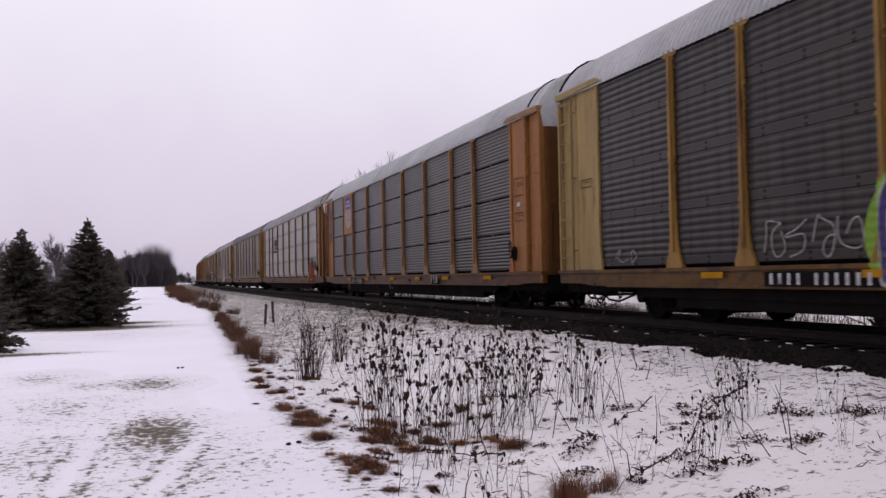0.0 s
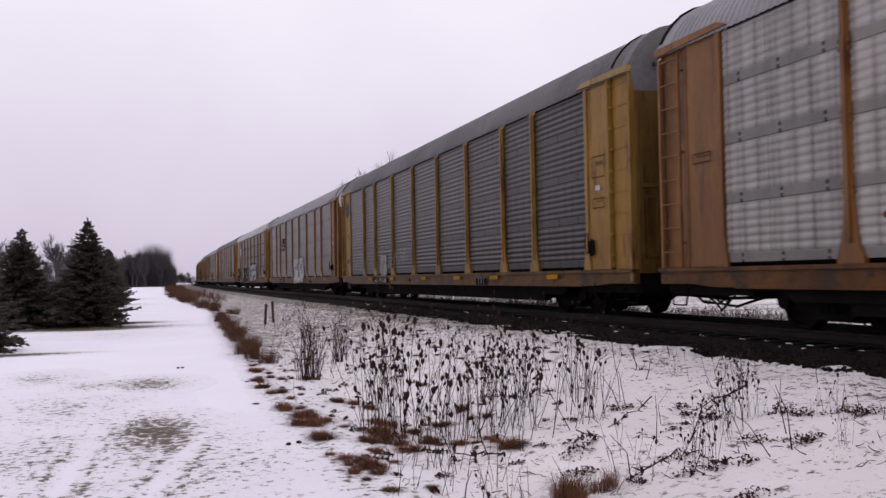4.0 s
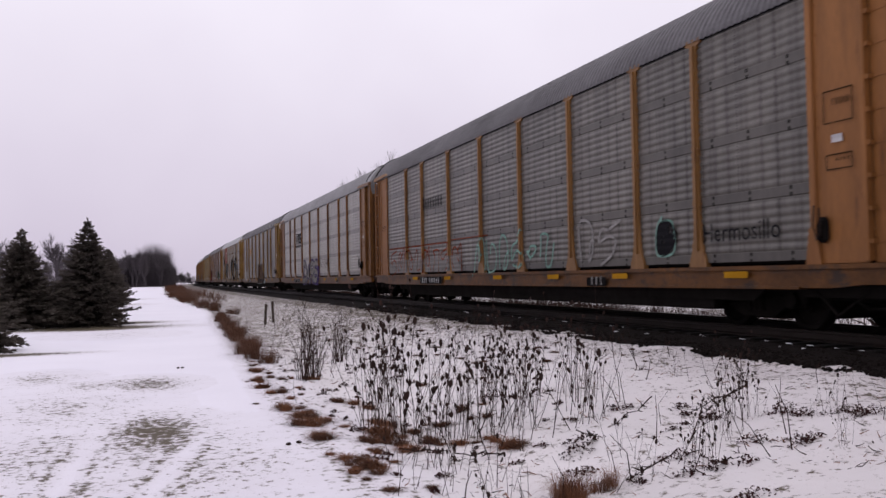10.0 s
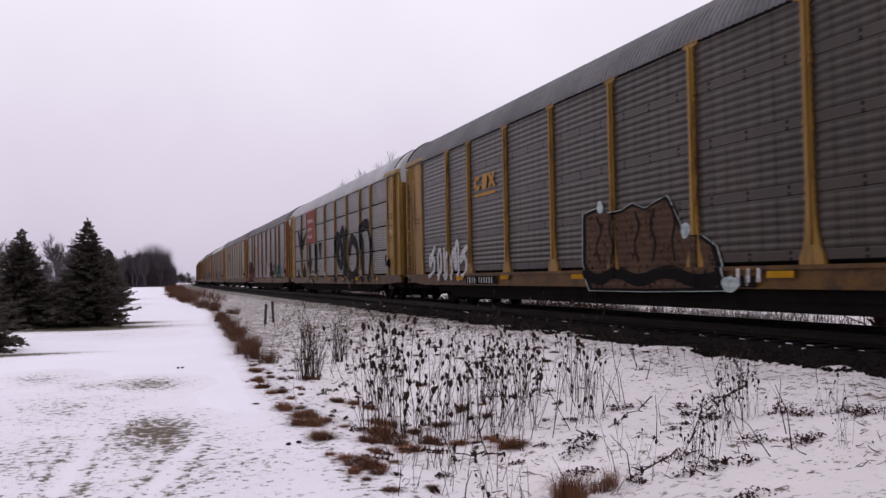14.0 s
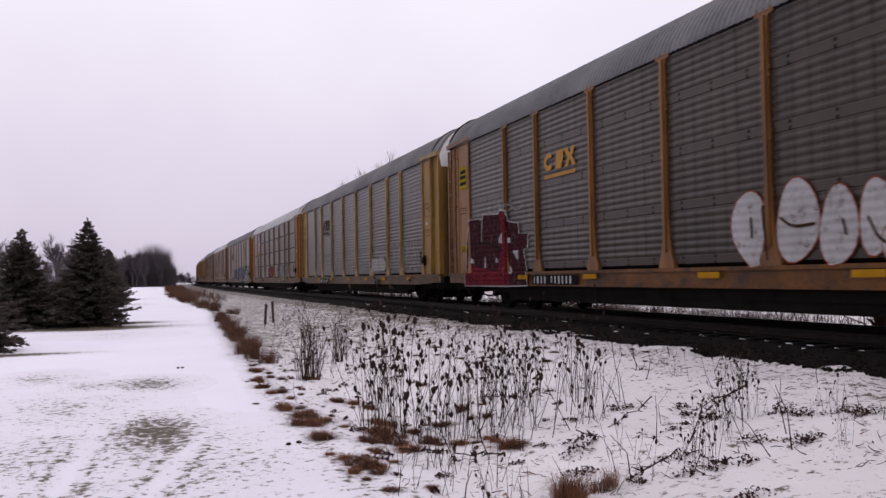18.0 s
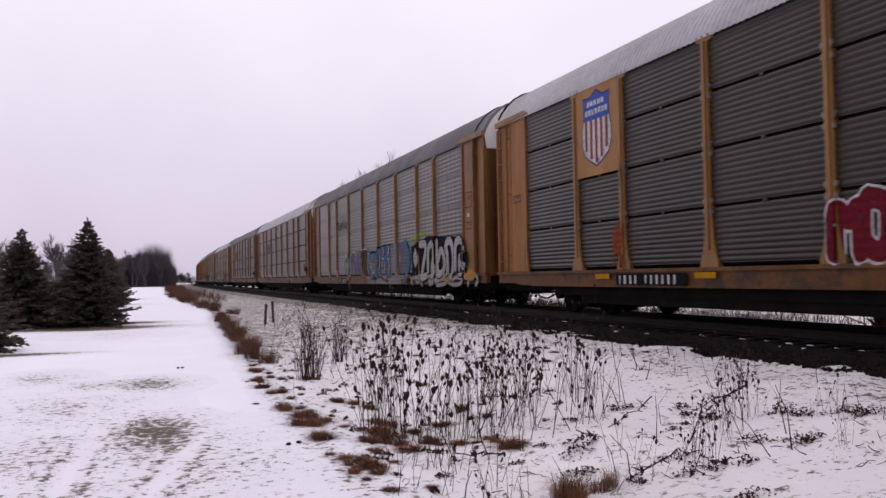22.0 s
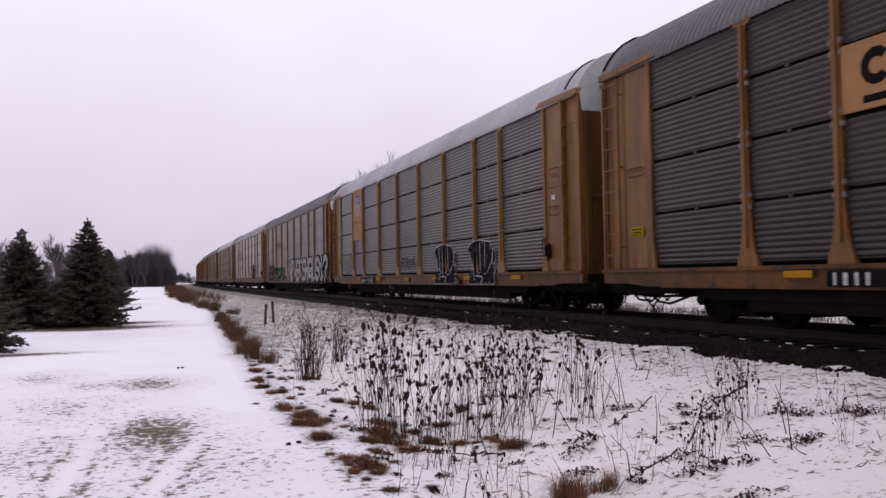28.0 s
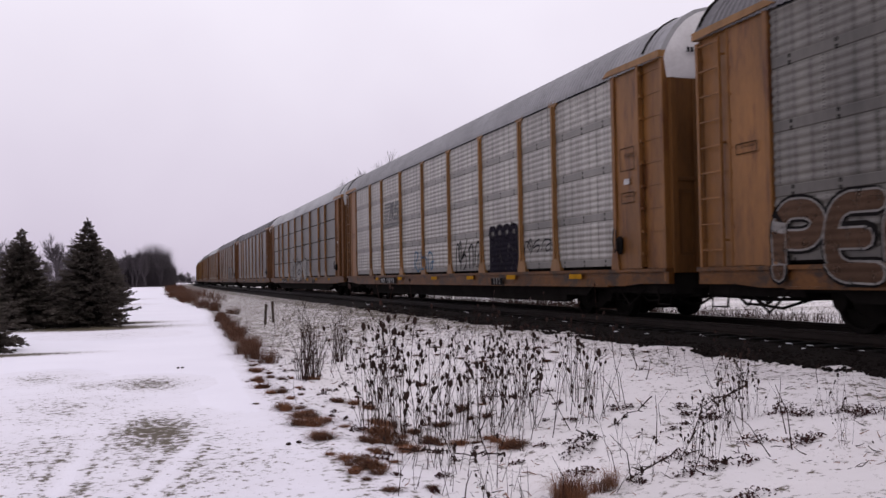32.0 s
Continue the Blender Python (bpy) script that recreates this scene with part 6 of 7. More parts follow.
def slanted(car, y, z, scale, paint):
    """A railway emblem reduced to plain shapes: slanted bars, two blocks, and a line of small bars under it."""
    verts, faces = [], []

    def quad(u0, v0, u1, v1, slope=0.12):
        k = len(verts)
        for u, v in ((u0, v0), (u1, v0), (u1 + slope * 0, v1), (u0 + slope * 0, v1)):
            verts.append((y - (u + 0.35 * v) * scale, z + v * scale))
        faces.append((k, k + 1, k + 2, k + 3))
    for i in range(5):
        quad(0.0, 0.05 + i * 0.13, 0.55 + 0.06 * i, 0.12 + i * 0.13)
    quad(0.78, 0.0, 0.98, 0.62)
    quad(0.98, 0.25, 1.12, 0.62)
    quad(1.08, 0.05, 1.30, 0.62)
    quad(1.40, 0.46, 1.95, 0.62)
    quad(1.40, 0.27, 1.60, 0.46)
    quad(1.40, 0.24, 1.95, 0.38)
    quad(1.78, 0.05, 1.98, 0.30)
    quad(1.36, 0.0, 1.90, 0.14)
    for i in range(16):
        quad(0.02 + i * 0.125, -0.22, 0.11 + i * 0.125, -0.08)
    drape("emblem", verts, faces, K[paint], car, 1)


def three_marks(car, y, z, w, h, paint, level=1, bar=True):
    """An emblem of three plain shapes over a bar: a ring's part, a slanted block and a bow tie; it runs from y towards the leading end."""
    ring = [(math.cos(a) * r, math.sin(a) * r) for r, sweep in ((1.0, 1), (0.45, -1)) for a in [sweep * (0.7 + 4.9 * i / 9) * 1.0 if sweep > 0 else 5.6 - 4.9 * i / 9 for i in range(10)]]
    polys = [[(y - w * (0.16 + 0.16 * u), z + h * 0.5 * v) for u, v in ring]]
    polys.append([(y - w * u, z + h * v) for u, v in ((0.38, -0.5), (0.58, -0.5), (0.64, 0.0), (0.66, 0.5), (0.44, 0.5), (0.40, 0.0))])
    polys.append([(y - w * u, z + h * v) for u, v in ((0.68, -0.5), (0.80, -0.5), (0.85, -0.12), (0.92, -0.5), (1.04, -0.5), (0.92, 0.0), (1.02, 0.5), (0.90, 0.5), (0.85, 0.15), (0.78, 0.5), (0.66, 0.5), (0.78, 0.0))])
    for p in polys:
        drape("emblem", p, [tuple(range(len(p)))], K[paint], car, level)
    if bar:
        rects(car, [(y - w * 0.52, z - h * 0.82, w * 0.5, h * 0.10)], paint, level, "emblem")


def word_bars(car, y, z, n, h, w, paint, level=1, name="lettering"):
    """A line of lettering as plain bars."""
    rects(car, [(y - i * w * 1.25 + d * w, z - (0 if i == 0 else h * 0.1), w * 0.13, h / 2 * (1.0 if i == 0 else 0.8)) for i in range(n) for d in (-0.24, 0.24)], paint, level, name, stuff=True)


def script(car, text, y, z, size, paint):
    """Thin handwriting with the built-in font."""
    cu = bpy.data.curves.new("script", "FONT")
    cu.body, cu.size, cu.resolution_u = text, size, 2
    ob = bpy.data.objects.new("script", cu)
    scene.collection.objects.link(ob)
    me = bpy.data.meshes.new_from_object(ob.evaluated_get(bpy.context.evaluated_depsgraph_get()))
    bpy.data.objects.remove(ob)
    verts = [(y - v.co.x, z + v.co.y) for v in me.vertices]
    drape("handwriting", verts, [tuple(p.vertices) for p in me.polygons], K[paint], car, 1)
    bpy.data.meshes.remove(me)


def reflector_strips(car, seed):
    for y in (7.95, 4.35, 0.1, -3.4, -6.5, -10.2):
        rects(car, [(y, 0.87, 0.30, 0.052)], "reflector", 1, "reflector_strip")


def lugs_mesh():
    """Bright lock lugs beside a post, at each joint of the slats."""
    verts, faces = [], []
    for i in range(1, 4):
        z = Z_PAN + i * (Z_TOP - Z_PAN) / 4
        for s in (-1, 1):
            for dz in (-0.07, 0.11):
                k = len(verts)
                y0, y1 = s * 0.075, s * 0.115
                verts += [(-0.06, y0, z + dz - 0.032), (-0.06, y1, z + dz - 0.032), (-0.06, y1, z + dz + 0.032), (-0.06, y0, z + dz + 0.032), (0, y0, z + dz - 0.032), (0, y1, z + dz - 0.032), (0, y1, z + dz + 0.032), (0, y0, z + dz + 0.032)]
                faces += [(k, k + 1, k + 2, k + 3), (k, k + 4, k + 5, k + 1), (k + 1, k + 5, k + 6, k + 2), (k + 2, k + 6, k + 7, k + 3), (k + 3, k + 7, k + 4, k)]
    return raw("lock_lug", verts, faces)


LUGS = lugs_mesh()
TILE_LUG = mat("bare_zinc_lugs", (0.08, 0.072, 0.065), (0.22, 0.20, 0.185), 0.5, 0.0, 8, 60, 0.1)
for k, car in CAR.items():
    reflector_strips(car, k)
    if k in CARS and CARS[k][0] == "slit":
        for y in POSTS_Y:
            tagged(put("lock_lug", LUGS, TILE_LUG, car, pose(-HALF, y, 0), "small bright lock lugs"), kind="stuff")
    # black strips painted as shade under the eave, and the dark field with the painted number on the sill
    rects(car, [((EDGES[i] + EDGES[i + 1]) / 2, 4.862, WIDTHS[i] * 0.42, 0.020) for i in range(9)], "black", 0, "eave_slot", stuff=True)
    n = {0: 5.4, 13: 5.65}.get(k, 6.15)
    rects(car, [(n, 0.80, 1.22, 0.11)], "field", 0, "number_field")
    marks(car, n + 1.06, 0.80, 4, 6, 0.17)
    if k % 5 == 2:
        rects(car, [(-6.75, 0.80, 0.20, 0.12)], "dull", 0, "data_stencil")
        rects(car, [(-6.75, 0.80, 0.17, 0.095)], "field", 1, "data_stencil")
    else:
        rects(car, [(-5.5, 0.76, 0.42, 0.09)], "field", 0, "data_stencil")
        marks(car, -5.32, 0.78, 3, 0, 0.17, "chalk")
    # stencils in thin frames, a yellow placard on the rear bay and a small white label on the leading one
    rects(car, [(-SPAN - 0.55, 2.72, 0.10, 0.055)], "white", 1, "warning_label")
    if k in (3, 5, 9, 10, 15, 16):
        rects(car, [(SPAN + 0.58, 1.72, 0.24, 0.10)], "lemon", 1, "placard", "yellow warning placard")
        rects(car, [(SPAN + 0.58, 1.76, 0.17, 0.012), (SPAN + 0.58, 1.70, 0.15, 0.012), (SPAN + 0.58, 1.655, 0.17, 0.008)], "black", 2, "placard_line", stuff=True)
    for q, z, a, b in ((-1, 3.16, 0.27, 0.22), (-1, 2.40, 0.24, 0.10), (1, 2.86, 0.25, 0.08)):
        y = q * (SPAN + 0.58)
        rects(car, [(y, z - b, a, 0.010), (y, z + b, a, 0.010), (y - a, z, 0.010, b), (y + a, z, 0.010, b)], "stencil", 1, "stencil_frame", stuff=True)
        rects(car, [(y - a * 0.7 + 0.07 * i, z + b * 0.3, 0.014, b * 0.22) for i in range(int(a * 20))], "stencil", 1, "stencil", stuff=True)
    # the height warning on the upper bulkhead of the leading end
    verts, faces = [], []
    for i in range(11):
        j = len(verts)
        x = -1.02 + i * 0.085
        verts += [(x - 0.03, -BODY - 0.0245, 4.98), (x + 0.03, -BODY - 0.0245, 4.98), (x + 0.03, -BODY - 0.0245, 5.07), (x - 0.03, -BODY - 0.0245, 5.07)]
        faces.append((j, j + 1, j + 2, j + 3))
    put("height_warning", raw("height_warning", verts, faces), K["black"], car)

P2 = (EDGES[8] - 0.09, EDGES[7] + 0.09)
HALFWAY = Z_PAN + (Z_TOP - Z_PAN) / 2
WHITE_BLACK = [(0.10, "black"), (0.0, "white")]

# car 0
c = CAR[0]
plate(c, EDGES[6] - 0.1, EDGES[5] + 0.1, 3.05, 3.95, K["wine"], label="dark red enamelled sign plate")
word_bars(c, 3.85, 3.68, 6, 0.26, 0.26, "white", 8)
word_bars(c, 3.85, 3.35, 3, 0.10, 0.6, "white", 8)
word_bars(c, 3.85, 3.20, 3, 0.07, 0.6, "white", 8)
blob(c, 3.75, 1.45, 0.85, 0.85, "lime", 0, 3)
blob(c, 3.35, 1.9, 0.55, 0.5, "purple", 1, 4)
spray(c, "agd", 4.4, 1.5, 0.6, 2.3, 0.07, [(0.06, "white"), (0.0, "purple")], 5)
spray(c, "ceab", 6.7, 4.6, 1.15, 1.7, 0.012, [(0.0, "pale")], 6, 0.3)
spray(c, "cl", 11.3, 10.3, 1.1, 1.4, 0.012, [(0.0, "pale")], 7, 0.3)
# car 1
c = CAR[1]
plate(c, *P2, HALFWAY + 0.02, Z_TOP - 0.02, K["plate"], label="faded orange sign plate")
shield(c, (P2[0] + P2[1]) / 2, 3.98, 0.62, 0.78, True)
for i, (word, z) in enumerate((("S*", 3.9), ("oS", 3.3), ("eg", 2.8))):
    spray(c, word, 12.85, 12.15, z, z + 0.55, 0.03, [(0.0, "teal")], 8 + i, 0.2)
marks(c, -5.05, 0.85, 3, 0, 0.24, "pale")
# car 2
c = CAR[2]
slanted(c, 6.85, 3.12, 1.12, "black")
patch(c, [(-9.35, 0.67), (-9.56, 1.26), (-9.46, 1.66), (-9.93, 1.92), (-10.52, 1.90), (-10.81, 1.57), (-10.99, 1.15), (-11.21, 0.68)], "rust", 0)
spray(c, "abg", -8.9, -10.6, 1.75, 2.1, 0.03, [(0.0, "black")], 9, 0.3)
spray(c, "~g*g", -10.2, -11.6, 1.45, 1.95, 0.022, [(0.0, "black")], 10, 0.3)
spray(c, "eg", 8.6, 7.6, 1.3, 1.9, 0.02, [(0.0, "maroon")], 11, 0.3)
# car 3
c = CAR[3]
verts = [(SPAN + 0.66 + 0.36 * math.cos(i * math.pi / 12), 4.12 + 0.36 * math.sin(i * math.pi / 12)) for i in range(24)]
drape("emblem", verts, [tuple(range(24))], K["midnight"], c, 1, "round dark blue emblem")
rects(c, [(SPAN + 0.66, 4.12, 0.22, 0.05), (SPAN + 0.66, 4.12, 0.05, 0.22)], "slate", 2, "emblem")
stroke(c, [(SPAN + 0.66 + 0.30 * math.cos(i * math.pi / 8), 4.12 + 0.30 * math.sin(i * math.pi / 8)) for i in range(17)], 0.012, "chalk", 2, "emblem_ring")
spray(c, "/lMa", 11.2, 7.7, 1.08, 1.85, 0.016, [(0.0, "pale")], 12, 0.2)
bubbles(c, [(5.95, 1.55, 0.30, 0.28), (5.55, 1.60, 0.28, 0.26), (5.95, 1.22, 0.30, 0.24), (5.50, 1.22, 0.32, 0.25)], "pale", "chalk", 0.04, 0, 6)
spray(c, "o", 6.3, 5.2, 0.95, 2.0, 0.025, [(0.0, "lime")], 13)
spray(c, "gaeb", 5.2, 4.1, 1.22, 1.48, 0.016, [(0.0, "pale")], 16, 0.2)
spray(c, "cbONgaeb", 4.2, 1.6, 1.45, 1.95, 0.020, [(0.0, "pale")], 14, 0.15)
spray(c, "o", 3.75, 3.35, 1.98, 2.25, 0.018, [(0.0, "pale")], 17)
spray(c, "gaec", 11.5, 9.0, 0.95, 1.5, 0.014, [(0.0, "pale")], 15, 0.3)
# car 4
c = CAR[4]
slanted(c, 6.65, 3.12, 1.02, "black")
bubbles(c, [(0.62, 1.89, 0.41, 0.33), (-0.20, 1.98, 0.36, 0.24), (-0.94, 2.02, 0.33, 0.23), (-1.91, 2.02, 0.42, 0.24), (-2.62, 2.08, 0.28, 0.18)], "white", "field", 0.028, 0, 20)
bubbles(c, [(-2.60, 1.85, 0.55, 0.13), (0.26, 1.14, 0.45, 0.55), (-0.44, 1.15, 0.40, 0.52), (-1.12, 1.20, 0.38, 0.52), (-1.63, 1.21, 0.31, 0.54), (-2.12, 1.26, 0.34, 0.57), (-2.82, 1.23, 0.43, 0.54)], "white", "field", 0.024, 2, 30)
for y, z, a, b in ((0.38, 1.32, 0.11, 0.17), (-0.38, 1.53, 0.06, 0.09), (-1.13, 1.45, 0.12, 0.16), (-2.11, 1.59, 0.18, 0.11), (-2.65, 1.38, 0.11, 0.21)):
    blob(c, y, z, a, b, "grey", 17, int(40 - y * 10))
for a, b in (((0.05, 1.72), (-0.75, 1.86)), ((-1.5, 1.74), (-2.5, 1.90))):
    stroke(c, [a, b], 0.085, "field", 17)
    stroke(c, [a, b], 0.065, "white", 18)
stroke(c, [(-1.38, 1.75), (-1.42, 1.05)], 0.018, "field", 19)
# car 5
c = CAR[5]
plate(c, *P2, HALFWAY + 0.02, Z_TOP - 0.02, K["plate"], label="orange sign plate with a shield")
shield(c, (P2[0] + P2[1]) / 2, 3.95, 0.55, 0.76, False)
for y, z, a, b in ((10.2, 1.5, 1.0, 0.55), (9.5, 1.3, 0.7, 0.7)):
    blob(c, y, z, a, b, "field", 0, int(y * 10))
patch(c, [(10.05, 2.17), (9.78, 2.12), (9.33, 2.16), (9.03, 2.13), (9.42, 1.53), (9.32, 1.1), (8.7, 0.6), (11.3, 0.6), (10.3, 1.2)], "field", 1)
bubbles(c, [(11.09, 1.81, 0.52, 0.37), (10.31, 1.76, 0.38, 0.40), (11.52, 1.16, 0.40, 0.42), (10.47, 1.22, 0.26, 0.36), (11.12, 1.10, 0.36, 0.31), (10.04, 1.54, 0.18, 0.13), (9.83, 1.03, 0.20, 0.38), (9.00, 1.53, 0.34, 0.40), (9.15, 1.56, 0.14, 0.17), (8.83, 1.38, 0.14, 0.14)], "field", "white", 0.022, 2, 17)
stroke(c, [(10.06, 2.16), (9.78, 2.12), (9.5, 2.12), (9.33, 2.18), (9.03, 2.12), (9.42, 1.5), (9.32, 1.1), (8.7, 0.6)], 0.018, "white", 3)
stroke(c, [(10.35, 1.85), (10.6, 1.55), (10.2, 1.55)], 0.016, "white", 23)
stroke(c, [(10.33, 1.9), (10.33, 1.25)], 0.016, "white", 23)
blob(c, 8.28, 1.46, 0.22, 0.38, "field", 0, 18)
patch(c, [(5.45, 1.85), (5.19, 2.12), (4.52, 2.28), (4.17, 2.12), (3.04, 2.14), (1.86, 2.14), (1.67, 2.05), (1.46, 1.98), (1.47, 1.68), (1.15, 1.64), (1.04, 1.37), (1.15, 1.09), (0.94, 0.69), (2.66, 0.67), (4.78, 0.65), (5.45, 0.66), (5.48, 1.20)], "white", 0, 0.035)
patch(c, [(5.45, 1.85), (5.19, 2.12), (4.52, 2.28), (4.17, 2.12), (3.04, 2.14), (1.86, 2.14), (1.67, 2.05), (1.46, 1.98), (1.47, 1.68), (1.15, 1.64), (1.04, 1.37), (1.15, 1.09), (0.94, 0.69), (2.66, 0.67), (4.78, 0.65), (5.45, 0.66), (5.48, 1.20)], "field", 1)
for line in ([(5.49, 1.04), (5.45, 1.85), (5.19, 2.12), (4.52, 2.28), (4.21, 2.11), (3.84, 1.89), (3.77, 1.64), (4.02, 1.56)],
             [(5.24, 0.98), (5.33, 1.12), (4.79, 1.44), (5.10, 1.51), (5.06, 1.64), (4.87, 1.78), (4.50, 1.76), (4.33, 1.47), (4.44, 1.02), (4.87, 0.66)],
             [(4.33, 1.55), (3.86, 1.55), (3.66, 1.35), (3.88, 1.01), (3.67, 0.99), (3.37, 0.67)],
             [(3.50, 2.09), (3.51, 1.15)],
             [(4.17, 2.12), (3.04, 2.14), (1.86, 2.14), (1.89, 2.04)],
             [(2.46, 2.07), (2.76, 1.79)],
             [(3.06, 1.61), (3.05, 1.77), (2.51, 1.75), (2.54, 1.08)],
             [(3.05, 1.77), (3.25, 1.57), (2.92, 1.32), (3.27, 1.10), (3.25, 0.86), (2.95, 0.68), (2.59, 0.72), (2.51, 0.90), (2.78, 1.18), (3.08, 1.19)],
             [(2.30, 1.72), (2.28, 1.43), (2.15, 1.42), (2.14, 1.69), (2.30, 1.72)],
             [(1.67, 2.04), (2.07, 1.64)],
             [(2.07, 1.64), (1.89, 2.01)],
             [(2.30, 1.03), (2.19, 1.34), (2.07, 1.03)],
             [(1.93, 1.31), (1.57, 1.52), (1.27, 1.63), (1.08, 1.41), (1.17, 1.17), (1.72, 1.02), (2.03, 1.07)],
             [(1.71, 1.28), (1.34, 1.34), (1.46, 1.22), (1.77, 1.28)],
             [(1.84, 1.02), (1.91, 0.81), (1.73, 0.66), (1.60, 0.85), (1.42, 0.89), (1.37, 0.68), (1.02, 0.69), (1.17, 1.09)]):
    stroke(c, line, 0.020, "white", 3)
fat(c, "SERFS", -0.92, -5.75, 0.94, 2.08, 0.205, 0.05, "white", "field", 20, [(0.16, "red"), (0.11, "field")], 0.16, 0.03)
stroke(c, [(-3.6, 1.98), (-5.3, 2.03)], 0.025, "navy", 13)
spray(c, "ab", -6.2, -7.7, 0.85, 1.95, 0.085, [(0.04, "field"), (0.0, "chalk")], 21, 0.15)
# car 6
c = CAR[6]
word_bars(c, 6.95, 3.42, 8, 0.44, 0.22, "black")
rects(c, [(8.0, 2.0, 3.6, 0.018), (2.5, 2.05, 1.6, 0.016)], "rust", 0, "spray_paint")
patch(c, [(11.6, 1.45), (9.0, 1.55), (6.4, 1.5), (3.2, 1.6), (3.2, 1.08), (11.6, 1.08)], "chalk", 0)
spray(c, "egacgdeg", 11.5, 3.0, 1.1, 1.9, 0.028, [(0.0, "rust")], 22, 0.2)
spray(c, "gbaeoc", 2.0, -3.4, 1.0, 2.0, 0.030, [(0.0, "mint")], 23, 0.2)
spray(c, "ae", -4.6, -6.4, 1.2, 2.0, 0.03, [(0.0, "pale")], 24, 0.2)
blob(c, -8.1, 1.55, 0.36, 0.32, "black", 0, 5)
spray(c, "O", -7.7, -8.5, 1.2, 1.9, 0.02, [(0.0, "mint")], 25)
script(c, "Hermosillo", -9.25, 1.42, 0.44, "black")
# car 7
c = CAR[7]
slanted(c, 6.75, 3.12, 1.02, "black")
blob(c, -1.1, 1.15, 0.55, 0.65, "purple", 0, 8)
fat(c, "DARS", 3.75, -1.2, 0.80, 1.82, 0.14, 0.03, "chalk", "ink", 26, [(0.10, "lilac"), (0.07, "purple")], 0.14, 0.06)
spray(c, "clage", -1.8, -4.6, 1.5, 2.0, 0.014, [(0.0, "black")], 27, 0.25)
# car 8
c = CAR[8]
three_marks(c, 6.65, 3.56, 1.62, 0.42, "gold")
spray(c, "elbge", 11.2, 7.3, 0.85, 1.85, 0.09, [(0.0, "white")], 28, 0.15)
SLAB = [(-0.13, 2.2), (-0.84, 2.29), (-1.3, 2.14), (-1.76, 2.17), (-2.19, 2.27), (-2.67, 2.14), (-3.05, 2.24), (-3.42, 2.31), (-3.6, 2.1), (-3.97, 1.58), (-4.43, 1.56), (-4.86, 1.35), (-5.02, 0.98), (-5.13, 0.62), (-2.7, 0.58), (-0.46, 0.58), (-0.08, 1.15)]
for level, (grow, paint) in enumerate(((1.022, "ice"), (1.008, "field"), (0.94, "umber"))):
    drape("spray_paint", [(-2.6 + (y + 2.6) * grow, 1.4 + (z - 1.4) * grow) for y, z in SLAB], [tuple(range(len(SLAB)))], K[paint], c, level)
stroke(c, [(-0.25, 0.95), (-0.9, 0.75), (-1.6, 1.0), (-2.5, 0.72), (-3.4, 1.0), (-4.3, 0.75), (-4.9, 0.8)], 0.12, "field", 3)
for y, a in ((-0.75, 0.25), (-1.5, -0.15), (-2.3, 0.2), (-3.0, -0.2), (-3.6, 0.1)):
    stroke(c, [(y, 2.1), (y - a, 1.8), (y + a * 0.4, 1.5), (y - a * 0.5, 1.15)], 0.035, "field", 3)
blob(c, -0.9, 2.3, 0.12, 0.14, "ice", 3, 82)
blob(c, -4.0, 1.66, 0.14, 0.14, "ice", 3, 83)
blob(c, -5.3, 0.72, 0.25, 0.12, "ice", 3, 84)
marks(c, -5.5, 0.86, 3, 0, 0.22)
# car 9
c = CAR[9]
plate(c, EDGES[7] - 0.1, EDGES[6] + 0.1, HALFWAY + 0.02, Z_TOP - 0.02, K["red"], label="red enamelled sign plate")
word_bars(c, 6.75, 4.30, 8, 0.27, 0.19, "white", 8)
word_bars(c, 6.75, 3.82, 7, 0.25, 0.155, "white", 8)
word_bars(c, 6.75, 3.40, 7, 0.27, 0.165, "white", 8)
patch(c, [(10.72, 3.9), (10.1, 3.86), (9.05, 2.5), (9.15, 1.7), (9.55, 2.15)], "soot", 0)
patch(c, [(9.1, 4.15), (9.0, 3.22), (7.45, 3.78), (7.55, 3.5), (8.6, 2.75), (9.05, 2.7), (9.25, 3.4)], "soot", 1)
patch(c, [(10.95, 1.72), (10.7, 1.08), (9.85, 1.06)], "soot", 0)
patch(c, [(8.26, 1.9), (9.05, 1.06), (7.3, 1.04)], "soot", 0)
patch(c, [(6.55, 2.9), (5.86, 2.9), (5.90, 1.9), (6.55, 1.9)], "soot", 0)
patch(c, [(7.1, 1.95), (5.55, 1.97), (6.1, 1.06)], "soot", 0)
patch(c, [(4.55, 2.86), (3.84, 2.86), (3.86, 1.25), (4.68, 1.22)], "soot", 0)
patch(c, [(3.4, 2.9), (2.4, 2.9), (2.9, 1.9)], "soot", 0)
stroke(c, [(11.4, 1.5), (10.6, 1.25), (9.8, 1.4), (9.0, 1.8)], 0.02, "soot", 1)
stroke(c, [(6.9, 1.4), (6.0, 1.15), (5.2, 1.4), (4.5, 1.2), (3.5, 1.3), (2.6, 1.7)], 0.02, "soot", 1)
spray(c, "gbd", -1.0, -9.5, 0.95, 3.2, 0.24, [(0.0, "soot")], 30, 0.06, 0.2)
spray(c, "Oe", SPAN + 0.95, SPAN + 0.25, 3.45, 4.15, 0.018, [(0.0, "black")], 85, 0.15)
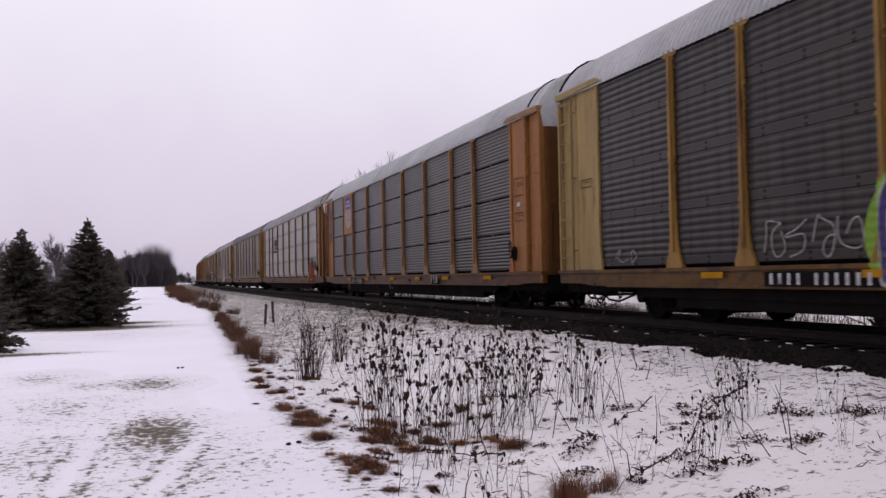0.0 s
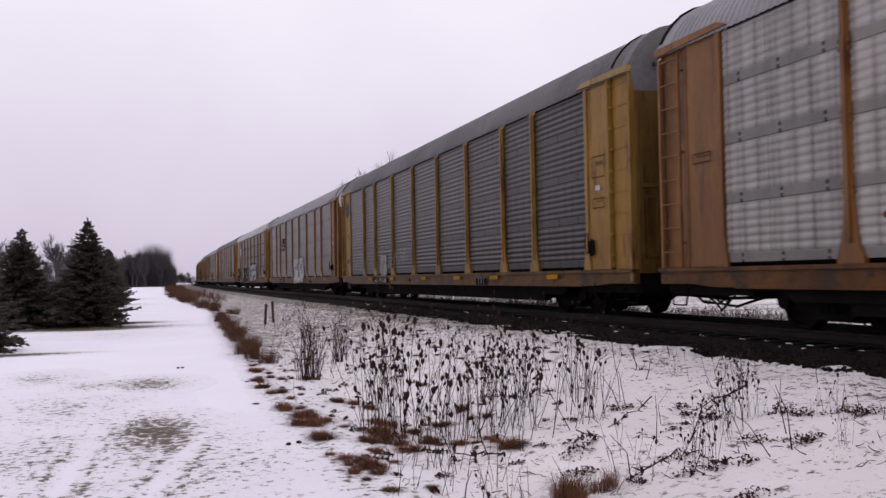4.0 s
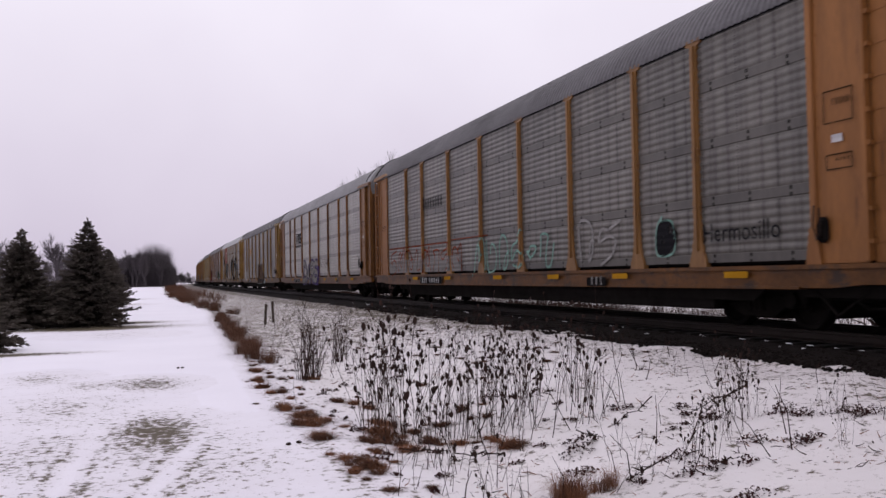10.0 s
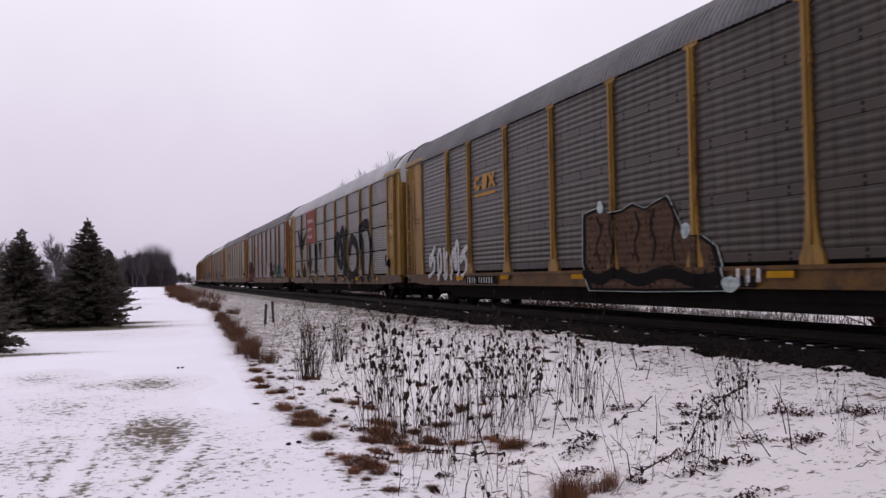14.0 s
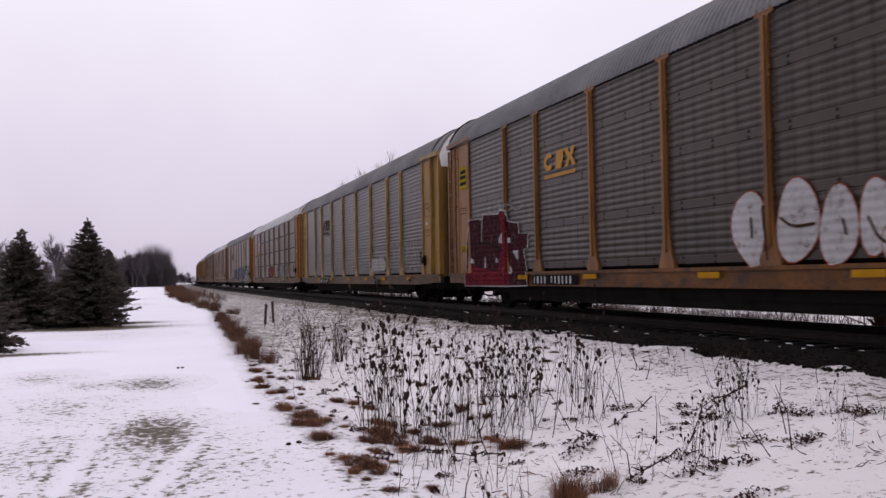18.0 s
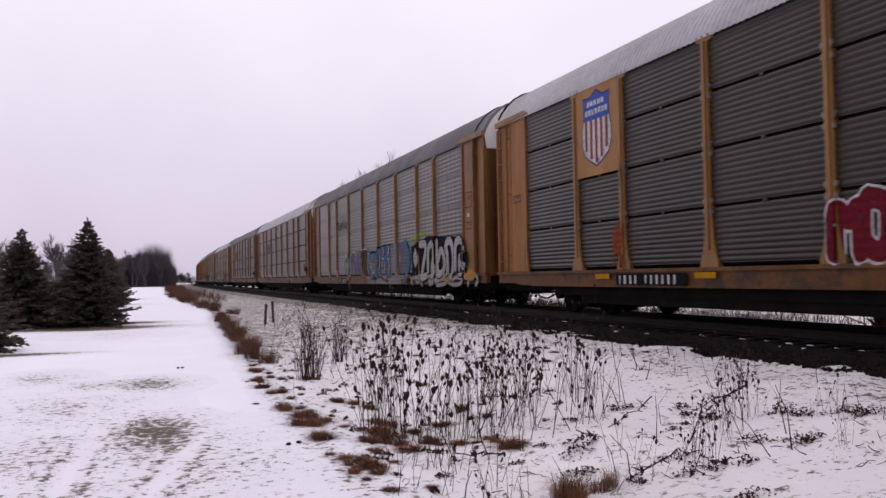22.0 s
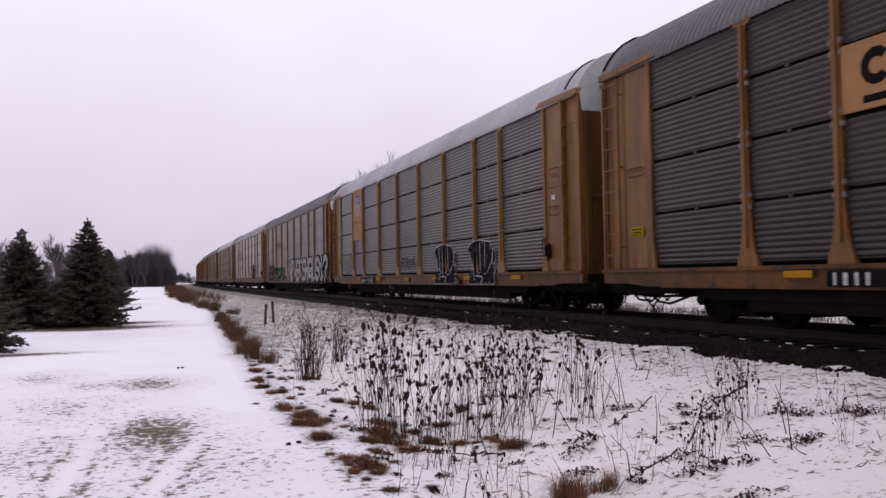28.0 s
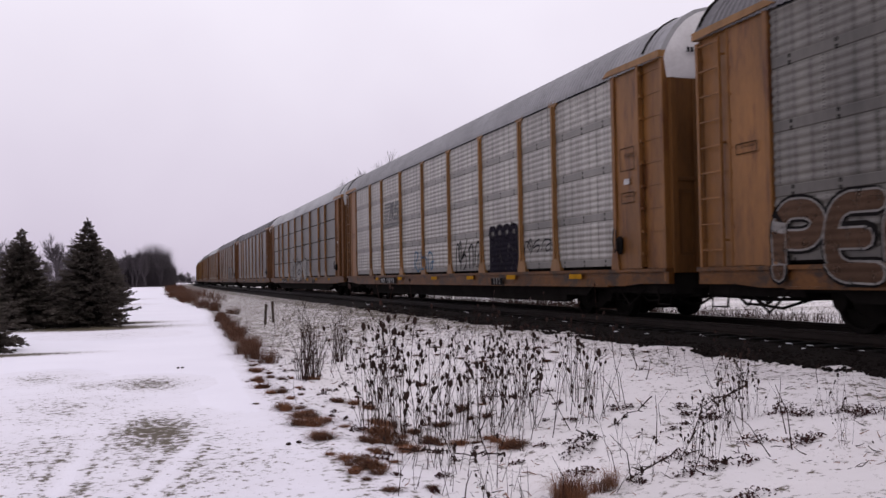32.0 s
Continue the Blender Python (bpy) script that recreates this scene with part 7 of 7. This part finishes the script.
# car 10
c = CAR[10]
three_marks(c, 6.65, 3.56, 1.62, 0.42, "gold")
patch(c, [(11.91, 2.54), (11.16, 2.53), (10.95, 1.81), (10.82, 2.62), (9.66, 2.56), (9.52, 2.65), (9.06, 2.60), (9.01, 2.33), (8.31, 2.24), (8.28, 1.97), (7.69, 1.95), (7.75, 1.59), (8.00, 1.58), (7.67, 0.67), (8.83, 0.66), (12.26, 0.64), (12.21, 1.64)], "dull", 0, 0.05)
patch(c, [(11.91, 2.54), (11.16, 2.53), (10.95, 1.81), (10.82, 2.62), (9.66, 2.56), (9.52, 2.65), (9.06, 2.60), (9.01, 2.33), (8.31, 2.24), (8.28, 1.97), (7.69, 1.95), (7.75, 1.59), (8.00, 1.58), (7.67, 0.67), (8.83, 0.66), (12.26, 0.64), (12.21, 1.64)], "blood", 1)
patch(c, [(9.55, 2.63), (9.09, 2.59), (8.83, 0.66), (9.90, 0.66), (9.45, 1.68)], "maroon", 2)
patch(c, [(12.23, 1.26), (10.09, 1.04), (9.00, 0.98), (8.92, 0.66), (12.26, 0.64)], "maroon", 2)
for hole in ([(9.62, 1.93), (9.38, 2.07), (9.41, 1.77), (9.64, 1.80)], [(9.03, 1.91), (8.82, 1.90), (8.80, 1.77), (9.01, 1.77)], [(8.69, 1.56), (8.32, 1.56), (8.33, 1.29)], [(8.91, 1.23), (8.63, 0.97), (8.85, 0.97)], [(10.68, 1.51), (10.58, 1.14), (10.75, 1.14)], [(9.81, 1.42), (9.65, 1.27), (9.93, 1.28)], [(11.77, 1.46), (11.52, 1.28), (11.86, 1.29)]):
    patch(c, hole, "dull", 3)
for line in ([(11.16, 2.52), (10.95, 1.81)], [(11.81, 1.86), (10.38, 1.84), (9.35, 1.57)], [(12.25, 0.98), (11.49, 0.65)], [(11.01, 0.65), (11.73, 0.89)]):
    stroke(c, line, 0.02, "field", 3)
spray(c, "oaeb", 10.6, 8.0, 2.6, 2.85, 0.012, [(0.0, "pale")], 35, 0.2)
bubbles(c, [(-0.95, 1.59, 0.42, 0.60), (-2.03, 1.64, 0.46, 0.59), (-2.85, 1.52, 0.36, 0.54), (-3.53, 1.61, 0.30, 0.49), (-3.92, 1.25, 0.29, 0.32)], "dull", "rust", 0.022, 0, 32)
for line in ([(-1.0, 1.75), (-1.02, 1.45)], [(-1.35, 1.9), (-1.45, 1.1)], [(-1.7, 1.7), (-1.95, 1.55), (-2.4, 1.58)], [(-2.95, 1.6), (-3.0, 1.4)], [(-3.4, 1.6), (-3.6, 1.25), (-4.1, 1.2)]):
    stroke(c, line, 0.022, "stencil", 11)
for y, z, a, b in ((-4.60, 1.85, 0.50, 0.37), (-6.13, 1.90, 0.31, 0.19), (-4.96, 1.36, 0.69, 0.25), (-6.00, 1.44, 0.31, 0.19)):
    blob(c, y, z, a, b, "field", 0, int(-y * 10))
fat(c, "HaSb", -7.7, -9.65, 1.05, 1.85, 0.13, 0.03, "green", "ice", 33, (), 0.25, 0.08)
spray(c, "cea", -9.9, -11.3, 1.9, 2.3, 0.02, [(0.0, "pale")], 34, 0.2)
rects(c, [(SPAN + 0.55, 3.85, 0.34, 0.34)], "lemon", 1, "placard")
rects(c, [(SPAN + 0.55, 4.03, 0.22, 0.05), (SPAN + 0.55, 3.87, 0.25, 0.05), (SPAN + 0.55, 3.68, 0.27, 0.05)], "black", 2, "placard", stuff=True)
# car 11
c = CAR[11]
slanted(c, 6.7, 3.45, 0.85, "stencil")
word_bars(c, 6.0, 3.22, 9, 0.16, 0.10, "stencil")
bubbles(c, [(-4.7, 1.42, 0.36, 0.30), (-5.25, 1.42, 0.36, 0.32), (-5.85, 1.46, 0.36, 0.32), (-6.4, 1.45, 0.34, 0.30)], "pale", "chalk", 0.03, 0, 86)
for i, (w, a, b, z) in enumerate((("ae", 3.6, 2.0, 1.9), ("cg", 0.8, -0.6, 1.7), ("bae", -1.9, -3.4, 1.7), ("da", -7.3, -8.9, 2.2), ("aeb", -9.3, -11.4, 2.2), ("lg", 8.8, 7.9, 1.5))):
    spray(c, w, a, b, 1.15, z, 0.028, [(0.0, "pale")], 40 + i, 0.25)
for i, ch in enumerate("aegcb"):
    spray(c, ch, 12.75, 12.3, 3.85 - 0.42 * i, 4.2 - 0.42 * i, 0.022, [(0.0, "stencil")], 90 + i, 0.3)
# car 12
c = CAR[12]
plate(c, *P2, HALFWAY + 0.02, Z_TOP - 0.02, K["plate"], label="orange sign plate with a striped shield")
shield(c, (P2[0] + P2[1]) / 2, 3.98, 0.62, 0.78, True)
spray(c, "MONSI", 1.4, -1.1, 1.15, 1.85, 0.14, [(0.035, "white"), (0.0, "maroon")], 50, 0.06, 0.15)
patch(c, [(-2.9, 1.85), (-4.3, 1.95), (-6.0, 1.9), (-8.1, 1.98), (-8.3, 1.3), (-8.0, 0.76), (-5.5, 0.72), (-3.4, 0.72), (-3.1, 1.2)], "olive", 0)
spray(c, "egabd", -3.9, -8.0, 0.95, 1.8, 0.09, [(0.025, "field"), (0.0, "chalk")], 51, 0.15)
spray(c, "gab", -3.0, -4.0, 1.3, 1.8, 0.016, [(0.0, "field")], 59, 0.2)
stroke(c, [(-4.2, 1.9), (-4.3, 1.4), (-4.0, 0.9), (-4.6, 0.75)], 0.05, "ice", 4)
spray(c, "g*", 7.6, 7.0, 1.1, 1.9, 0.03, [(0.0, "rust")], 52, 0.2)
# car 13
c = CAR[13]
patch(c, [(7.0, 3.95), (4.4, 3.95), (4.4, 3.12), (7.0, 3.12)], "chalk", 0)
word_bars(c, 6.85, 3.50, 8, 0.46, 0.23, "black")
patch(c, [(0.3, 0.66), (-5.9, 0.66), (-5.9, 0.98), (0.3, 0.98)], "chalk", 0)
patch(c, [(5.4, 1.72), (4.6, 1.95), (4.15, 2.1), (2.7, 2.1), (0.4, 2.2), (0.5, 1.75), (0.65, 1.47), (0.3, 1.05), (5.3, 1.06)], "lilac", 0)
patch(c, [(1.78, 2.13), (0.40, 2.20), (0.48, 1.76), (0.67, 1.46), (0.29, 1.01), (1.30, 1.03), (1.41, 1.76)], "umber", 1)
for i, line in enumerate(([(4.15, 1.13), (4.11, 2.10), (2.79, 2.10), (2.81, 1.62)], [(2.70, 1.61), (2.68, 2.06), (2.04, 2.10), (2.22, 1.62), (1.80, 1.73)], [(1.79, 1.95), (1.74, 2.13), (0.40, 2.20), (0.51, 1.76), (0.65, 1.44), (0.29, 1.04)], [(1.54, 1.08), (1.41, 1.76), (1.70, 1.89)], [(3.34, 1.47), (3.36, 1.06)])):
    stroke(c, line, 0.026, "chalk" if i % 2 else "ice", 2)
spray(c, "ceab", 5.2, 3.9, 1.1, 1.75, 0.05, [(0.02, "field"), (0.0, "pale")], 53, 0.15)
patch(c, [(0.04, 1.95), (-0.36, 2.04), (-0.94, 1.99), (-1.50, 2.14), (-2.36, 2.19), (-3.03, 2.20), (-3.53, 2.21), (-3.67, 2.22), (-3.61, 0.84), (-3.28, 0.84), (-2.96, 0.73), (-2.42, 0.85), (-1.77, 0.94), (-1.17, 0.83), (0.01, 0.88), (0.31, 1.45)], "field", 0, 0.05)
patch(c, [(0.04, 1.92), (-0.94, 1.95), (-1.50, 2.11), (-2.36, 2.16), (-3.02, 2.17), (-3.53, 2.18), (-3.67, 2.18), (-3.61, 0.88), (-3.28, 0.88), (-2.97, 0.78), (-2.42, 0.89), (-1.77, 0.98), (-1.17, 0.88), (0.01, 0.91), (0.23, 1.45)], "sky", 1)
patch(c, [(0.52, 1.46), (-0.03, 1.82), (-0.35, 1.80), (-0.79, 1.63), (-1.22, 1.83), (-1.32, 1.07), (-0.90, 1.06), (0.24, 1.06)], "lilac", 2)
bubbles(c, [(-1.40, 1.51, 0.36, 0.48), (-2.12, 1.98, 0.33, 0.17), (-2.96, 1.98, 0.31, 0.19), (-2.27, 1.34, 0.37, 0.33), (-2.99, 1.35, 0.36, 0.35)], "lilac", "purple", 0.035, 3, 54)
for line in ([(-1.56, 2.00), (-1.80, 1.75), (-1.72, 1.37), (-1.55, 1.09)], [(-2.14, 1.68), (-2.40, 1.68), (-2.56, 1.41), (-2.43, 1.07)], [(-3.00, 1.68), (-3.23, 1.61), (-3.29, 1.30), (-3.13, 1.05)], [(-3.18, 2.13), (-3.25, 1.95), (-2.96, 1.78)], [(-2.30, 2.12), (-2.44, 1.94), (-2.29, 1.79)], [(-0.03, 1.68), (-0.01, 1.39), (-0.33, 1.33)], [(-0.42, 1.80), (-0.36, 1.14), (-0.91, 1.08), (-0.71, 1.46)], [(-2.13, 1.60), (-2.17, 1.10)]):
    stroke(c, line, 0.030, "ice", 14)
patch(c, [(-3.5, 2.18), (-4.4, 2.15), (-4.4, 1.1), (-3.5, 1.06)], "chalk", 2)
patch(c, [(-4.4, 2.2), (-5.4, 2.25), (-6.0, 1.6), (-5.5, 1.05), (-4.4, 1.05), (-4.9, 1.6)], "lilac", 2)
stroke(c, [(-5.5, 2.2), (-6.15, 1.6), (-5.6, 0.95)], 0.14, "sky", 3)
for y, z in ((0.09, 0.91), (-2.76, 0.93)):
    rects(c, [(y, z, 0.30, 0.05)], "gold", 16, "reflector_strip")
patch(c, [(-6.3, 2.0), (-8.4, 2.3), (-12.0, 2.1), (-12.2, 0.95), (-6.4, 0.9)], "field", 0)
fat(c, "oZabda", -6.45, -12.1, 0.95, 2.05, 0.13, 0.04, "dull", "field", 55, (), 0.12, 0.08)
stroke(c, [(-6.3, 2.25), (-7.3, 2.4), (-8.2, 2.38)], 0.05, "lime", 1)
spray(c, "gaebd", -6.4, -13.4, 0.65, 0.95, 0.06, [(0.03, "black"), (0.0, "pale")], 75, 0.15, 0.1)
blob(c, -10.6, 0.82, 0.35, 0.09, "gold", 4, 76)
blob(c, -12.6, 0.95, 0.5, 0.16, "gold", 4, 77)
blob(c, -12.0, 1.4, 0.35, 0.2, "green", 4, 78)
for i, ch in enumerate("SaeCgo"):
    spray(c, ch, 12.78, 12.22, 4.05 - 0.48 * i, 4.45 - 0.48 * i, 0.035, [(0.0, "pale")], 56 + i, 0.15)
# car 14
c = CAR[14]
rects(c, [(5.7, 1.65, 1.2, 0.36)], "grey", 0, "white_patch")
three_marks(c, 6.5, 3.45, 1.5, 0.42, "field")
marks(c, -5.75, 0.84, 3, 0, 0.24)
# car 15
c = CAR[15]
plate(c, EDGES[7] - 0.1, EDGES[6] + 0.1, HALFWAY + 0.04, HALFWAY + 0.96, K["plate"], label="orange sign plate with dark bars")
three_marks(c, 6.68, 3.55, 1.68, 0.50, "field", 8)
# car 16
c = CAR[16]
plate(c, *P2, HALFWAY - 0.35, Z_TOP - 0.02, K["plate"], label="orange sign plate with a small shield")
shield(c, (P2[0] + P2[1]) / 2, 4.15, 0.42, 0.50, True)
word_bars(c, P2[0] - 0.22, 3.42, 15, 0.12, 0.075, "navy", 8)
for y in (0.0, -3.28):
    shape = [(y + a, b) for a, b in ((-3.2, 1.72), (-3.45, 1.86), (-4.2, 1.93), (-4.9, 1.86), (-5.18, 1.62), (-5.1, 1.3), (-5.35, 1.1), (-5.45, 0.7), (-3.4, 0.69), (-3.38, 0.95), (-3.55, 1.15), (-3.5, 1.45))]
    patch(c, shape, "white", 0, 0.03)
    patch(c, shape, "ink", 1)
    for line in ([(-3.7, 1.86), (-3.78, 1.2), (-3.9, 0.8)], [(-4.2, 1.85), (-4.25, 0.95)], [(-4.6, 1.85), (-4.6, 1.15)], [(-3.55, 1.14), (-3.8, 1.18)], [(-5.1, 1.3), (-4.7, 0.95)], [(-4.0, 0.92), (-4.6, 0.90), (-4.4, 0.72)]):
        stroke(c, [(y + a, b) for a, b in line], 0.017, "white", 2)
    bubbles(c, [(y - 5.3, 1.45, 0.09, 0.22)], "ink", "white", 0.02, 2, 60)
spray(c, "Rabg", 0.9, -0.9, 1.25, 1.6, 0.02, [(0.0, "field")], 61, 0.1)
rects(c, [(10.45, 1.55, 1.15, 0.46)], "grey", 0, "spray_paint")
spray(c, "lbd", 11.5, 9.3, 1.15, 1.95, 0.022, [(0.0, "black")], 72, 0.2)
spray(c, "~", 10.6, 10.0, 3.75, 4.4, 0.03, [(0.0, "pale")], 73, 0.3)
spray(c, "~~", 10.9, 10.2, 3.35, 3.5, 0.02, [(0.0, "pale")], 74, 0.3)
# car 17
c = CAR[17]
word_bars(c, 6.95, 3.42, 8, 0.44, 0.22, "black")
fat(c, "PEab", 11.85, 7.6, 0.90, 1.82, 0.13, 0.03, "umber", "chalk", 63, [(0.07, "field")], 0.22, 0.04)
fat(c, "TOFU", 7.3, 2.9, 1.0, 1.6, 0.12, 0.04, "green", "field", 64, (), 0.2, 0.06)
fat(c, "N1V12SH3US4?", 1.0, -13.3, 0.88, 2.02, 0.155, 0.05, "dull", "field", 65, [(0.085, "grey"), (0.07, "field")], 0.16, 0.04)
# car 18
c = CAR[18]
slanted(c, 6.85, 3.12, 1.12, "grey")
rects(c, [(-5.9, 1.5, 1.0, 0.5)], "ink", 0, "spray_paint")
spray(c, "OOOO", -4.9, -6.9, 1.85, 2.2, 0.08, [(0.0, "ink")], 66)
spray(c, "gea", -7.3, -8.9, 1.45, 1.8, 0.018, [(0.0, "black")], 67, 0.2)
spray(c, "cba", 2.6, 0.2, 1.1, 1.8, 0.03, [(0.0, "sky")], 68, 0.2)
spray(c, "geda", -2.0, -4.2, 1.1, 1.9, 0.03, [(0.0, "black")], 69, 0.2)
# cars further back
spray(CAR[19], "abg", 3.0, -3.0, 0.9, 2.0, 0.2, [(0.06, "black"), (0.0, "pale")], 70, 0.1)
spray(CAR[21], "dae", -2.0, -8.0, 0.9, 2.2, 0.22, [(0.06, "ink"), (0.0, "pale")], 71, 0.1)


# ---- what moves: the train ----
# how far the train lags behind (+) an even pace, in metres, second by second
LAG = [0.35, 0.42, 0.46, 0.47, 0.46, 0.44, 0.41, 0.34, 0.27, 0.19, 0.12, 0.05, -0.05, -0.16, -0.29, -0.43, -0.57, -0.69, -0.76, -0.80, -0.79,
       -0.70, -0.57, -0.46, -0.40, -0.30, -0.18, -0.05, 0.09, 0.32, 0.57, 0.83, 1.07]


def motions():
    for k, car in CAR.items():
        start = 204.6 + PITCH * (k - 7)
        rows = []
        for i in range(33):
            y = start - SPEED * i + LAG[i]
            rows.append((float(i), pose(MID + dev(y), y, RAIL, 0, 0, heading(y))))
        walk(car, rows)
    # the wheels roll: every axle at the same end of a truck turns alike, so they share one set of keys
    for s, axles in AXLES.items():
        rows = []
        for i in range(961):
            t = i / 30
            n = min(int(t), 31)
            rolled = SPEED * t - (LAG[n] + (LAG[n + 1] - LAG[n]) * (t - n))
            rows.append((t, pose(0, s * 0.89, 0.46, math.degrees(rolled / 0.46) % 360)))
        walk(axles[0], rows)
        keys = axles[0].animation_data
        for other in axles[1:]:
            other.rotation_mode = "QUATERNION"
            other.animation_data_create()
            other.animation_data.action = keys.action
            other.animation_data.action_slot = keys.action_slot


motions()
